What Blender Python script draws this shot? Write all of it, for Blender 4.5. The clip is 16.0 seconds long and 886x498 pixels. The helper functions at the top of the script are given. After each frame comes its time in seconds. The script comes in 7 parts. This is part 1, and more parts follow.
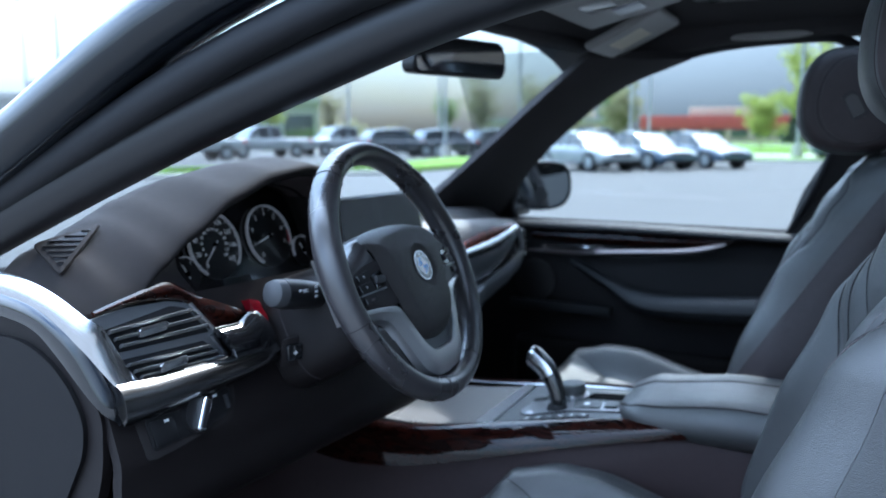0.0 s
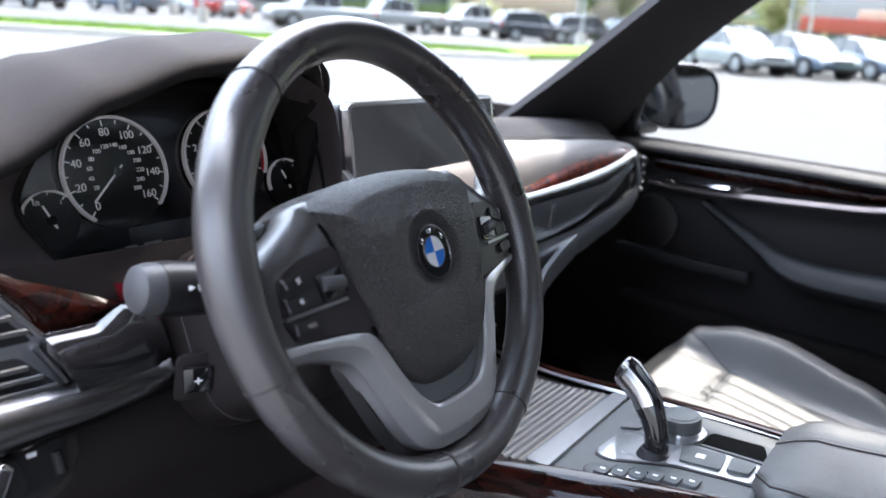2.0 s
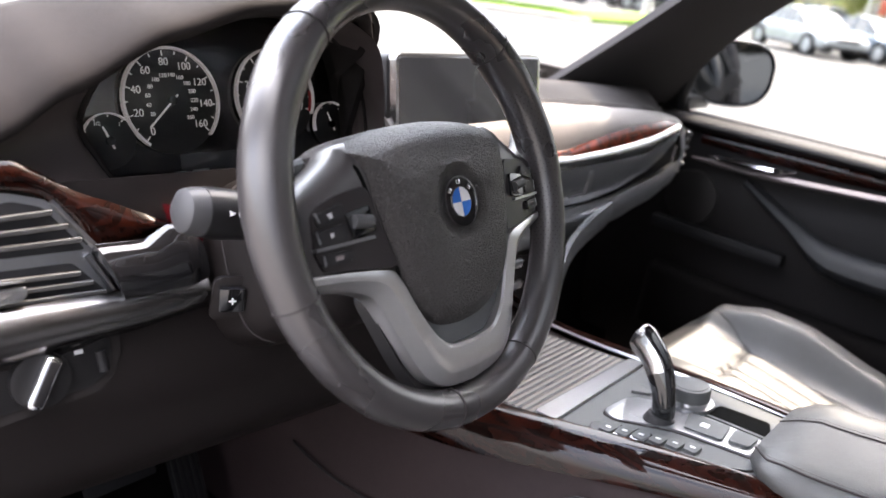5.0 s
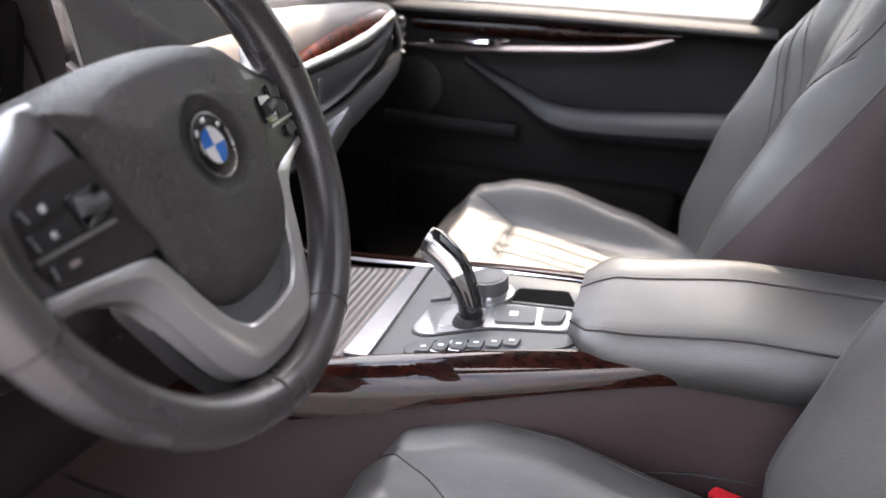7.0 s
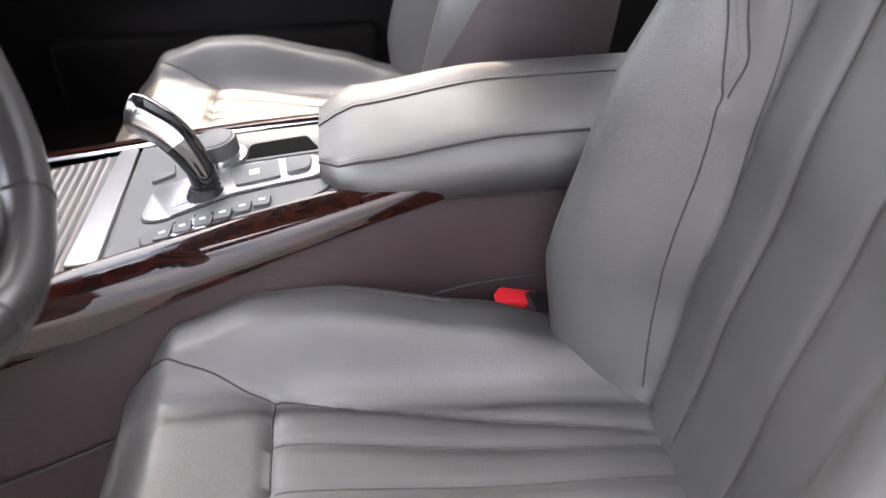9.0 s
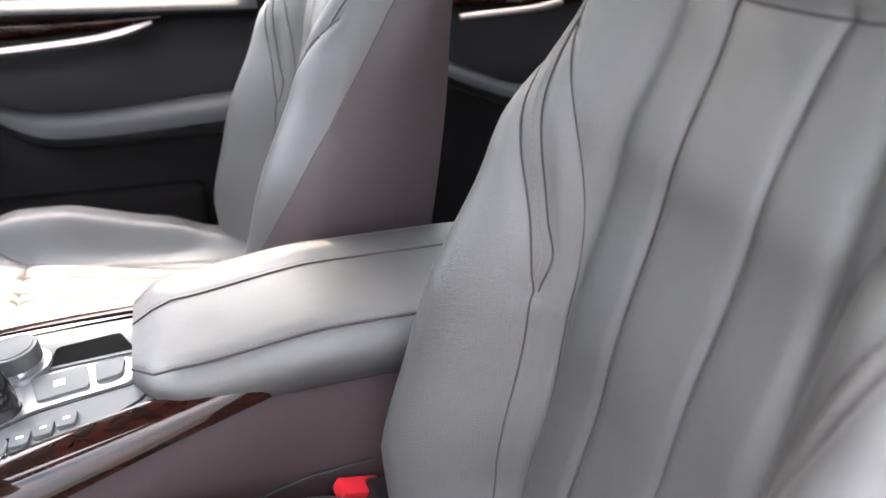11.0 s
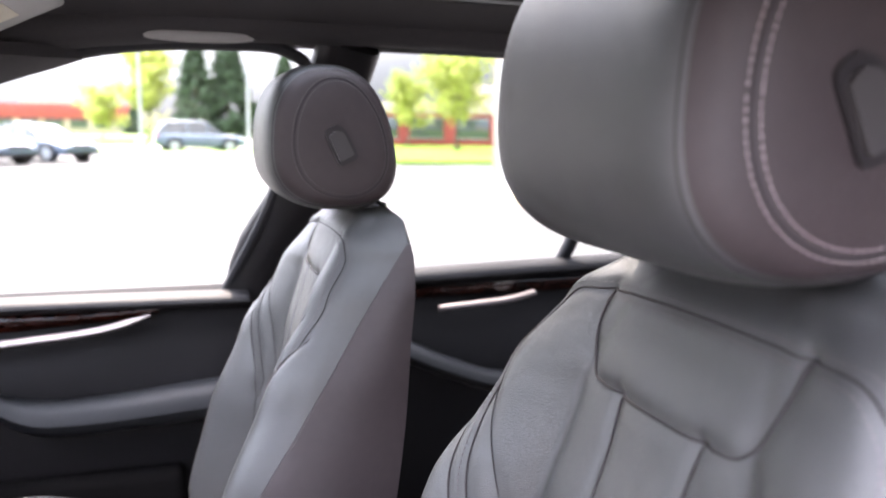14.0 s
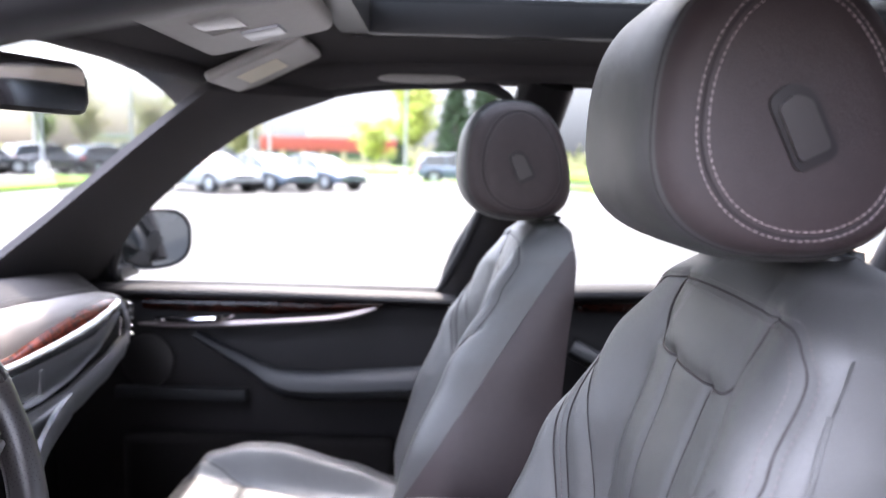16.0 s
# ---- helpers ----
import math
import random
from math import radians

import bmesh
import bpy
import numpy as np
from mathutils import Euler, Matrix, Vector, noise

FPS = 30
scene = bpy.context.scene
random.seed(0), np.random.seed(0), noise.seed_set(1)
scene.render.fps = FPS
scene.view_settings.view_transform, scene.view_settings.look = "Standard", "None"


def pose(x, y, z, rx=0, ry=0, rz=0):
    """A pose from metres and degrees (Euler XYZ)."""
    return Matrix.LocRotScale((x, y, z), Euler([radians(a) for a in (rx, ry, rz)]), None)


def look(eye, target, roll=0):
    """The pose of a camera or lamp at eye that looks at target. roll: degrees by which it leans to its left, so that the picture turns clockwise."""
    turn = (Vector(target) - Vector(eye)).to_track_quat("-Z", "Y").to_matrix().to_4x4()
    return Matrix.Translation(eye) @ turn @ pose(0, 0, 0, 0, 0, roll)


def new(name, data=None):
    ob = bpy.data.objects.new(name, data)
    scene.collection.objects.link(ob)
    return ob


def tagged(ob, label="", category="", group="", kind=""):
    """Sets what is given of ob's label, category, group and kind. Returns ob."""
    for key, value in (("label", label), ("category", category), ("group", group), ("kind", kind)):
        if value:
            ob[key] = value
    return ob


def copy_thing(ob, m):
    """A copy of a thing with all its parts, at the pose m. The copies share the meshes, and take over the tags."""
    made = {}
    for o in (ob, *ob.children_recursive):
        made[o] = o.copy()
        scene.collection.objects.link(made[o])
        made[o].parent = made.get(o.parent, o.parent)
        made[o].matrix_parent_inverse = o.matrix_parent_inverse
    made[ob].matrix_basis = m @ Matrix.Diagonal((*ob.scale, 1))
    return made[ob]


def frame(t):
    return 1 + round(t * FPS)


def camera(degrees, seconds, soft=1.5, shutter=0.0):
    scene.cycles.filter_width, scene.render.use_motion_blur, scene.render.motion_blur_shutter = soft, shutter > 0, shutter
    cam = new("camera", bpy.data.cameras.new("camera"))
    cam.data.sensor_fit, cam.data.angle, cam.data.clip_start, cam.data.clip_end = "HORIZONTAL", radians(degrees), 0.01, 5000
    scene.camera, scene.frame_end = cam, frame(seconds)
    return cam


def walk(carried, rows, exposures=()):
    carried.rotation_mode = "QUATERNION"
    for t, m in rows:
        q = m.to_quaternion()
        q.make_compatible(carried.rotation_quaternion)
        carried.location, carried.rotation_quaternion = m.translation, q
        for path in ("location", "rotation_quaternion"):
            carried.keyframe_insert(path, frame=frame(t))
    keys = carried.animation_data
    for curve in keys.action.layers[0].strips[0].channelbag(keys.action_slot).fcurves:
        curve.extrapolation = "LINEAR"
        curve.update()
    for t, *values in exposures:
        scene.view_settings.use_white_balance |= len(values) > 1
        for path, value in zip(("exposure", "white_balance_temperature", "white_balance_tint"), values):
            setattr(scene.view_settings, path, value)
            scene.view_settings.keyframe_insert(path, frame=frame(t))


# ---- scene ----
cam = camera(59.4, 16.0)
cam.data.dof.use_dof = True
cam.data.dof.focus_distance, cam.data.dof.aperture_fstop = 0.74, 5.0
PATH = [
    (0, (-1.2998, -0.4907, 1.3100), (0.4617, 0.4115, 1.0213), 0.00),
    (0.5, (-1.1492, -0.4170, 1.2907), (0.5870, 0.5068, 0.9273), 0.38),
    (1, (-0.9869, -0.3702, 1.2893), (0.7049, 0.6012, 0.8485), 0.96),
    (1.5, (-0.8914, -0.3326, 1.2955), (0.7362, 0.7088, 0.7795), 2.16),
    (2, (-0.8387, -0.3242, 1.3090), (0.7167, 0.7906, 0.7277), 4.12),
    (2.5, (-0.8246, -0.3285, 1.3204), (0.6622, 0.8480, 0.6836), 6.55),
    (3, (-0.8291, -0.3328, 1.3285), (0.6085, 0.8794, 0.6472), 8.87),
    (3.2, (-0.8336, -0.3387, 1.3299), (0.5896, 0.8837, 0.6368), 9.62),
    (5.3, (-0.8574, -0.3548, 1.3084), (0.6355, 0.7786, 0.6109), 7.88),
    (5.5, (-0.8559, -0.3448, 1.3042), (0.6679, 0.7456, 0.6048), 7.20),
    (6, (-0.8417, -0.3184, 1.3002), (0.7683, 0.6248, 0.5804), 5.32),
    (6.5, (-0.8107, -0.2877, 1.2951), (0.8788, 0.4527, 0.5223), 3.63),
    (7, (-0.7849, -0.2603, 1.2827), (0.9541, 0.2593, 0.4424), 1.75),
    (7.5, (-0.7652, -0.2399, 1.2634), (0.9802, 0.0632, 0.3351), 0.15),
    (8, (-0.7478, -0.2210, 1.2391), (0.9686, -0.1244, 0.2170), -0.68),
    (8.5, (-0.7349, -0.2149, 1.2187), (0.9374, -0.2902, 0.1243), -1.07),
    (8.7, (-0.7357, -0.2161, 1.2157), (0.9208, -0.3483, 0.1028), -1.12),
    (10.8, (-0.6985, -0.2540, 1.2711), (0.9807, -0.8261, 0.3474), 0.50),
    (11, (-0.6949, -0.2550, 1.2753), (1.0009, -0.8550, 0.4011), 0.59),
    (11.5, (-0.6896, -0.2588, 1.2945), (1.0421, -0.9113, 0.5361), 0.78),
    (12, (-0.6918, -0.2632, 1.3130), (1.0722, -0.9486, 0.6661), 1.09),
    (12.5, (-0.7004, -0.2700, 1.3373), (1.0904, -0.9710, 0.7883), 0.87),
    (13, (-0.7092, -0.2809, 1.3540), (1.1074, -0.9826, 0.8984), 0.85),
    (13.5, (-0.7234, -0.2910, 1.3724), (1.1199, -0.9746, 1.0052), 1.08),
    (14, (-0.7386, -0.3034, 1.3850), (1.1357, -0.9330, 1.0841), 0.85),
    (14.5, (-0.7602, -0.3154, 1.3911), (1.1514, -0.8479, 1.1415), 0.91),
    (15, (-0.7977, -0.3258, 1.3874), (1.1506, -0.7181, 1.1631), 1.00),
    (15.5, (-0.8591, -0.3473, 1.3822), (1.1173, -0.5594, 1.1612), 1.12),
    (16, (-0.9439, -0.3772, 1.3710), (1.0431, -0.3867, 1.1438), 1.52),
]
walk(cam, [(t, look(eye, target, roll)) for t, eye, target, roll in PATH],
     exposures=[(0, 1.4, 5300, 6), (1, 1.65, 5700, 9), (2, 2.15, 6550, 15), (3, 2.4, 7200, 19), (5.5, 2.5, 7600, 20), (6.5, 2.5, 7680, 20), (7.5, 2.6, 7760, 22), (8.5, 2.68, 7800, 22), (11, 3.1, 7650, 20), (13, 3.05, 7350, 24), (14.5, 3.05, 7050, 25), (16, 2.85, 6800, 24)])
# ---- light ----
SUN_DIR = Vector((0.66, 0.03, 0.75)).normalized()
world = bpy.data.worlds.new("sky")
scene.world = world
world.use_nodes = True
wn, wl = world.node_tree.nodes, world.node_tree.links
wn.clear()
w_out, w_bg = wn.new("ShaderNodeOutputWorld"), wn.new("ShaderNodeBackground")
w_sky = wn.new("ShaderNodeTexSky")
w_sky.sky_type = "NISHITA"
w_sky.sun_disc = False
w_sky.sun_elevation = math.asin(SUN_DIR.z)
w_sky.sun_rotation = math.atan2(SUN_DIR.x, SUN_DIR.y)
w_sky.dust_density, w_sky.air_density, w_sky.ozone_density = 2.0, 1.0, 1.5
w_co, w_map = wn.new("ShaderNodeTexCoord"), wn.new("ShaderNodeMapping")
w_map.inputs["Scale"].default_value = (1.0, 1.0, 3.2)
w_noise = wn.new("ShaderNodeTexNoise")
w_noise.inputs["Scale"].default_value = 1.7
w_noise.inputs["Detail"].default_value = 7
w_noise.inputs["Roughness"].default_value = 0.55
w_ramp = wn.new("ShaderNodeValToRGB")
w_ramp.color_ramp.elements[0].position, w_ramp.color_ramp.elements[1].position = 0.36, 0.62
w_cloud = wn.new("ShaderNodeMix")
w_cloud.data_type = "RGBA"
w_cloud.inputs["B"].default_value = (5.4, 6.0, 6.8, 1)
wl.new(w_co.outputs["Generated"], w_map.inputs["Vector"])
wl.new(w_map.outputs["Vector"], w_noise.inputs["Vector"])
wl.new(w_noise.outputs["Fac"], w_ramp.inputs["Fac"])
wl.new(w_ramp.outputs["Color"], w_cloud.inputs["Factor"])
wl.new(w_sky.outputs["Color"], w_cloud.inputs["A"])
# the cloud cover is brightest high in front of the car and round the sun, and thickens to grey near the skyline
w_sep, w_dot = wn.new("ShaderNodeSeparateXYZ"), wn.new("ShaderNodeVectorMath")
w_lin, w_side, w_mul, w_scale = wn.new("ShaderNodeMapRange"), wn.new("ShaderNodeMapRange"), wn.new("ShaderNodeMath"), wn.new("ShaderNodeVectorMath")
wl.new(w_co.outputs["Generated"], w_sep.inputs["Vector"])
wl.new(w_sep.outputs["Z"], w_lin.inputs["Value"])
w_lin.inputs["To Min"].default_value, w_lin.inputs["To Max"].default_value = 0.03, 1.0
w_dot.operation = "DOT_PRODUCT"
w_dot.inputs[1].default_value = (0.30, 0.75, 0.58)
wl.new(w_co.outputs["Generated"], w_dot.inputs[0])
wl.new(w_dot.outputs["Value"], w_side.inputs["Value"])
w_side.inputs["From Min"].default_value, w_side.inputs["From Max"].default_value = -0.30, 1.0
w_side.inputs["To Min"].default_value, w_side.inputs["To Max"].default_value = 0.7, 13.0
w_mul.operation, w_scale.operation = "MULTIPLY", "SCALE"
wl.new(w_lin.outputs["Result"], w_mul.inputs[0])
wl.new(w_side.outputs["Result"], w_mul.inputs[1])
# and lies open and bright down to the skyline on the driver's side
w_dot2, w_open, w_add = wn.new("ShaderNodeVectorMath"), wn.new("ShaderNodeMapRange"), wn.new("ShaderNodeMath")
w_dot2.operation, w_add.operation = "DOT_PRODUCT", "ADD"
w_dot2.inputs[1].default_value = (-0.92, 0.20, 0.33)
wl.new(w_co.outputs["Generated"], w_dot2.inputs[0])
wl.new(w_dot2.outputs["Value"], w_open.inputs["Value"])
w_open.inputs["From Min"].default_value, w_open.inputs["From Max"].default_value = 0.25, 1.0
w_open.inputs["To Min"].default_value, w_open.inputs["To Max"].default_value = 0.0, 1.4
wl.new(w_mul.outputs[0], w_add.inputs[0])
wl.new(w_open.outputs["Result"], w_add.inputs[1])
wl.new(w_add.outputs[0], w_scale.inputs["Scale"])
wl.new(w_cloud.outputs["Result"], w_scale.inputs[0])
wl.new(w_scale.outputs["Vector"], w_bg.inputs["Color"])
w_bg.inputs["Strength"].default_value = 0.085
wl.new(w_bg.outputs["Background"], w_out.inputs["Surface"])
sun = new("sun", bpy.data.lights.new("sun", "SUN"))
sun.data.energy, sun.data.angle, sun.data.color = 2.7, radians(1.5), (1.0, 0.93, 0.82)
sun.matrix_world = look(SUN_DIR * 60, (0, 0, 0))

# ---- materials ----


def mat(name, colour, rough=0.5, metal=0.0, spec=0.5, coat=0.0, vary=0.12, scale=30.0, bump=0.0, bump_scale=400.0, kind="noise",
        sheen=0.0, stain=0.0, stain_scale=4.0, rvary=0.1):
    """A surface with two scales of variation (grain and stains) in colour and gloss, and fine relief."""
    m = bpy.data.materials.new(name)
    m.use_nodes = True
    n, l = m.node_tree.nodes, m.node_tree.links
    b = n["Principled BSDF"]
    b.inputs["Roughness"].default_value, b.inputs["Metallic"].default_value = rough, metal
    b.inputs["Specular IOR Level"].default_value = spec
    b.inputs["Coat Weight"].default_value, b.inputs["Coat Roughness"].default_value = coat, 0.04
    if sheen:
        b.inputs["Sheen Weight"].default_value = sheen
    co = n.new("ShaderNodeTexCoord")
    grain = n.new("ShaderNodeTexNoise")
    grain.inputs["Scale"].default_value, grain.inputs["Detail"].default_value = scale, 5
    l.new(co.outputs["Object"], grain.inputs["Vector"])
    big = n.new("ShaderNodeTexNoise")
    big.inputs["Scale"].default_value, big.inputs["Detail"].default_value = stain_scale, 3
    l.new(co.outputs["Object"], big.inputs["Vector"])
    add = n.new("ShaderNodeMath")
    add.operation = "MULTIPLY_ADD"
    l.new(grain.outputs["Fac"], add.inputs[0])
    add.inputs[1].default_value = 1.0
    mul = n.new("ShaderNodeMath")
    mul.operation = "MULTIPLY"
    l.new(big.outputs["Fac"], mul.inputs[0])
    mul.inputs[1].default_value = 1.0
    l.new(mul.outputs[0], add.inputs[2])
    ramp = n.new("ShaderNodeMapRange")
    ramp.inputs["From Min"].default_value, ramp.inputs["From Max"].default_value = 0.6, 1.4
    ramp.inputs["To Min"].default_value, ramp.inputs["To Max"].default_value = 1 - vary - stain, 1 + vary + stain
    l.new(add.outputs[0], ramp.inputs["Value"])
    mix = n.new("ShaderNodeVectorMath")
    mix.operation = "SCALE"
    mix.inputs[0].default_value = colour[:3]
    l.new(ramp.outputs["Result"], mix.inputs["Scale"])
    l.new(mix.outputs["Vector"], b.inputs["Base Color"])
    rr = n.new("ShaderNodeMapRange")
    rr.inputs["From Min"].default_value, rr.inputs["From Max"].default_value = 0.3, 0.7
    rr.inputs["To Min"].default_value, rr.inputs["To Max"].default_value = max(0.02, rough * (1 - rvary)), min(1, rough * (1 + rvary))
    l.new(big.outputs["Fac"], rr.inputs["Value"])
    l.new(rr.outputs["Result"], b.inputs["Roughness"])
    if bump:
        bp = n.new("ShaderNodeBump")
        bp.inputs["Strength"].default_value, bp.inputs["Distance"].default_value = bump, 0.0008
        if kind == "leather":
            vo = n.new("ShaderNodeTexVoronoi")
            vo.feature = "DISTANCE_TO_EDGE"
            vo.inputs["Scale"].default_value = bump_scale
            warp = n.new("ShaderNodeTexNoise")
            warp.inputs["Scale"].default_value = bump_scale * 0.35
            wmix = n.new("ShaderNodeVectorMath")
            wmix.operation = "MULTIPLY_ADD"
            wmix.inputs[1].default_value = (0.004,) * 3
            l.new(co.outputs["Object"], warp.inputs["Vector"])
            l.new(warp.outputs["Color"], wmix.inputs[0])
            l.new(co.outputs["Object"], wmix.inputs[2])
            l.new(wmix.outputs["Vector"], vo.inputs["Vector"])
            cl = n.new("ShaderNodeMapRange")
            cl.inputs["From Max"].default_value = 0.22
            l.new(vo.outputs["Distance"], cl.inputs["Value"])
            l.new(cl.outputs["Result"], bp.inputs["Height"])
        else:
            fine = n.new("ShaderNodeTexNoise")
            fine.inputs["Scale"].default_value, fine.inputs["Detail"].default_value = bump_scale, 3
            l.new(co.outputs["Object"], fine.inputs["Vector"])
            l.new(fine.outputs["Fac"], bp.inputs["Height"])
        l.new(bp.outputs["Normal"], b.inputs["Normal"])
    return m


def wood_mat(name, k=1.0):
    """Dark poplar burl under a thick clear lacquer. k above 1 makes a sunlit copy."""
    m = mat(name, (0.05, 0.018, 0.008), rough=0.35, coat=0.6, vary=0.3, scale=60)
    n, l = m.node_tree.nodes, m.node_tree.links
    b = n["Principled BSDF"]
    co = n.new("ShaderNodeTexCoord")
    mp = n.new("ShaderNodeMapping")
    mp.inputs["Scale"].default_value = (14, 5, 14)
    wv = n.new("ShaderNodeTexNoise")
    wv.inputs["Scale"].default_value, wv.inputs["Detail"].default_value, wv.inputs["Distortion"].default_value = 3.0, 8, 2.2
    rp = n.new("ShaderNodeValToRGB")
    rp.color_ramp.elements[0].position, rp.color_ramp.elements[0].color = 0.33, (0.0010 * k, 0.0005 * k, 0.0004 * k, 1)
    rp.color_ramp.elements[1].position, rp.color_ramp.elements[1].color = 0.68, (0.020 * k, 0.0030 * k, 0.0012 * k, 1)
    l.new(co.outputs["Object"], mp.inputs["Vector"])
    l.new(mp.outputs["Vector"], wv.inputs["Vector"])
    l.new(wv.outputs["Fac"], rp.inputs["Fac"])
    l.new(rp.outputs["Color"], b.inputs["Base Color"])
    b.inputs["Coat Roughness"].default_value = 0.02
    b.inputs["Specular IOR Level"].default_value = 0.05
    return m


def glass_mat(name, tint=(0.93, 0.97, 0.95), rough=0.0, alpha=0.06):
    """A thin pane: mostly clear, a mirror by Fresnel."""
    m = bpy.data.materials.new(name)
    m.use_nodes = True
    n, l = m.node_tree.nodes, m.node_tree.links
    n.remove(n["Principled BSDF"])
    tr, gl, fr, mx = n.new("ShaderNodeBsdfTransparent"), n.new("ShaderNodeBsdfGlossy"), n.new("ShaderNodeLayerWeight"), n.new("ShaderNodeMixShader")
    tr.inputs["Color"].default_value = (*tint, 1)
    gl.inputs["Roughness"].default_value = rough
    fr.inputs["Blend"].default_value = 0.5
    pw, sc = n.new("ShaderNodeMath"), n.new("ShaderNodeMath")
    pw.operation, sc.operation = "POWER", "MULTIPLY_ADD"
    pw.inputs[1].default_value, sc.inputs[1].default_value, sc.inputs[2].default_value = 5.0, 0.9, alpha
    l.new(fr.outputs["Facing"], pw.inputs[0])
    l.new(pw.outputs[0], sc.inputs[0])
    l.new(sc.outputs[0], mx.inputs[0])
    l.new(tr.outputs[0], mx.inputs[1])
    l.new(gl.outputs[0], mx.inputs[2])
    l.new(mx.outputs[0], n["Material Output"].inputs["Surface"])
    return m


def glow_mat(name, colour, strength):
    m = mat(name, colour, rough=0.4)
    b = m.node_tree.nodes["Principled BSDF"]
    b.inputs["Emission Color"].default_value, b.inputs["Emission Strength"].default_value = (*colour, 1), strength
    return m


LEATHER = mat("leather", (0.030, 0.0298, 0.0295), rough=0.43, spec=1.0, coat=0.0, vary=0.08, scale=90, bump=0.26, bump_scale=560, kind="leather", stain=0.06, stain_scale=7, rvary=0.25)
# maroon, duller copy of the leather: the shade of the seat sides as colour
LEATHER_SHADED = mat("leather_shaded", (0.034, 0.0240, 0.0250), rough=0.44, spec=0.45, vary=0.08, scale=90, bump=0.26, bump_scale=520, kind="leather", stain=0.06, rvary=0.2)
WHEEL_LEATHER = mat("wheel_leather", (0.036, 0.032, 0.033), rough=0.30, spec=1.0, vary=0.06, scale=120, bump=0.05, bump_scale=900, stain=0.03, stain_scale=14, rvary=0.2)
PAD = mat("soft_plastic", (0.033, 0.0295, 0.029), rough=0.45, spec=0.5, vary=0.08, scale=80, bump=1.0, bump_scale=430, kind="leather")
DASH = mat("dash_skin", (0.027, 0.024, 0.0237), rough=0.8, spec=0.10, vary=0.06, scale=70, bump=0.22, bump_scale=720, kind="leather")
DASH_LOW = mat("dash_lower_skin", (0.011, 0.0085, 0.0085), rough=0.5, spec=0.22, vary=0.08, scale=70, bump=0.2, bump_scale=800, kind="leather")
PLASTIC = mat("black_plastic", (0.010, 0.0095, 0.0105), rough=0.40, spec=0.5, vary=0.10, scale=150, bump=0.06, bump_scale=1500)
GLOSS = mat("piano_black", (0.008, 0.008, 0.009), rough=0.08, spec=0.5, coat=1.0, vary=0.05)
RUBBER = mat("black_rubber", (0.014, 0.014, 0.016), rough=0.6, spec=0.35, vary=0.15, scale=60)
SILVER = mat("satin_aluminium", (0.42, 0.43, 0.45), rough=0.30, metal=1.0, vary=0.05, scale=200, bump=0.03, bump_scale=2500)
GREY_TRIM = mat("pearl_grey_trim", (0.30, 0.31, 0.325), rough=0.30, metal=0.8, vary=0.05, scale=200)
CHROME = mat("chrome", (0.78, 0.78, 0.80), rough=0.07, metal=1.0, vary=0.03)
WOOD = wood_mat("dark_burl_wood")
# dash skin paled: the sunlight on the middle roll is in its colour
SUNLIT_ROLL = mat("sunlit_roll_skin", (0.135, 0.122, 0.115), rough=0.55, spec=0.4, vary=0.06, scale=70, bump=0.15, bump_scale=720, kind="leather")
RIB = mat("rib_plastic", (0.085, 0.078, 0.076), rough=0.32, metal=0.4, vary=0.05, scale=200)
DARK_SATIN = mat("dark_satin_metal", (0.20, 0.195, 0.195), rough=0.24, metal=1.0, vary=0.05, scale=200)
# the same burl, brightened to carry the sun on the passenger blade
WOOD_LIT = wood_mat("sunlit_burl_wood", 9.0)
CHROME_SATIN = mat("bright_satin_metal", (0.66, 0.66, 0.67), rough=0.22, metal=1.0, vary=0.04, scale=200)
HEADLINER = mat("headliner_cloth", (0.050, 0.047, 0.048), rough=0.95, spec=0.1, vary=0.12, scale=300, bump=0.3, bump_scale=1800)
GREY_PLASTIC = mat("grey_plastic", (0.30, 0.29, 0.27), rough=0.55, vary=0.06, scale=90, bump=0.1, bump_scale=900)
CARPET = mat("carpet", (0.009, 0.008, 0.008), rough=1.0, spec=0.05, vary=0.35, scale=500, bump=0.8, bump_scale=900)
PAINT = mat("black_car_paint", (0.003, 0.004, 0.006), rough=0.25, spec=0.25, coat=0.6, vary=0.05)
CONSOLE = mat("console_grey", (0.075, 0.080, 0.083), rough=0.5, spec=0.4, vary=0.05, scale=200, bump=0.03, bump_scale=2000)
LOUVRE = mat("vent_plastic", (0.11, 0.11, 0.113), rough=0.25, spec=0.9, vary=0.06)
WING_GLASS = mat("wing_mirror_glass", (0.20, 0.22, 0.24), rough=0.03, metal=1.0, vary=0.01)
BINNACLE = mat("binnacle_skin", (0.095, 0.078, 0.078), rough=0.5, spec=0.4, vary=0.06, scale=70, bump=0.15, bump_scale=800, kind="leather")
SPOKE = mat("satin_spoke_trim", (0.58, 0.575, 0.575), rough=0.30, metal=0.85, vary=0.04, scale=200)
RELEASE = mat("release_plastic", (0.045, 0.040, 0.040), rough=0.3, spec=0.6, vary=0.05)
DOOR_SKIN = mat("door_skin", (0.008, 0.007, 0.0075), rough=0.6, spec=0.22, vary=0.08, scale=70, bump=0.2, bump_scale=800, kind="leather")
DOOR_ARM = mat("door_armrest_skin", (0.010, 0.0105, 0.012), rough=0.55, spec=0.25, vary=0.08, scale=90, bump=0.15, bump_scale=600, kind="leather")
CAP = mat("grey_cap_plastic", (0.060, 0.060, 0.063), rough=0.45, spec=0.4, vary=0.05)
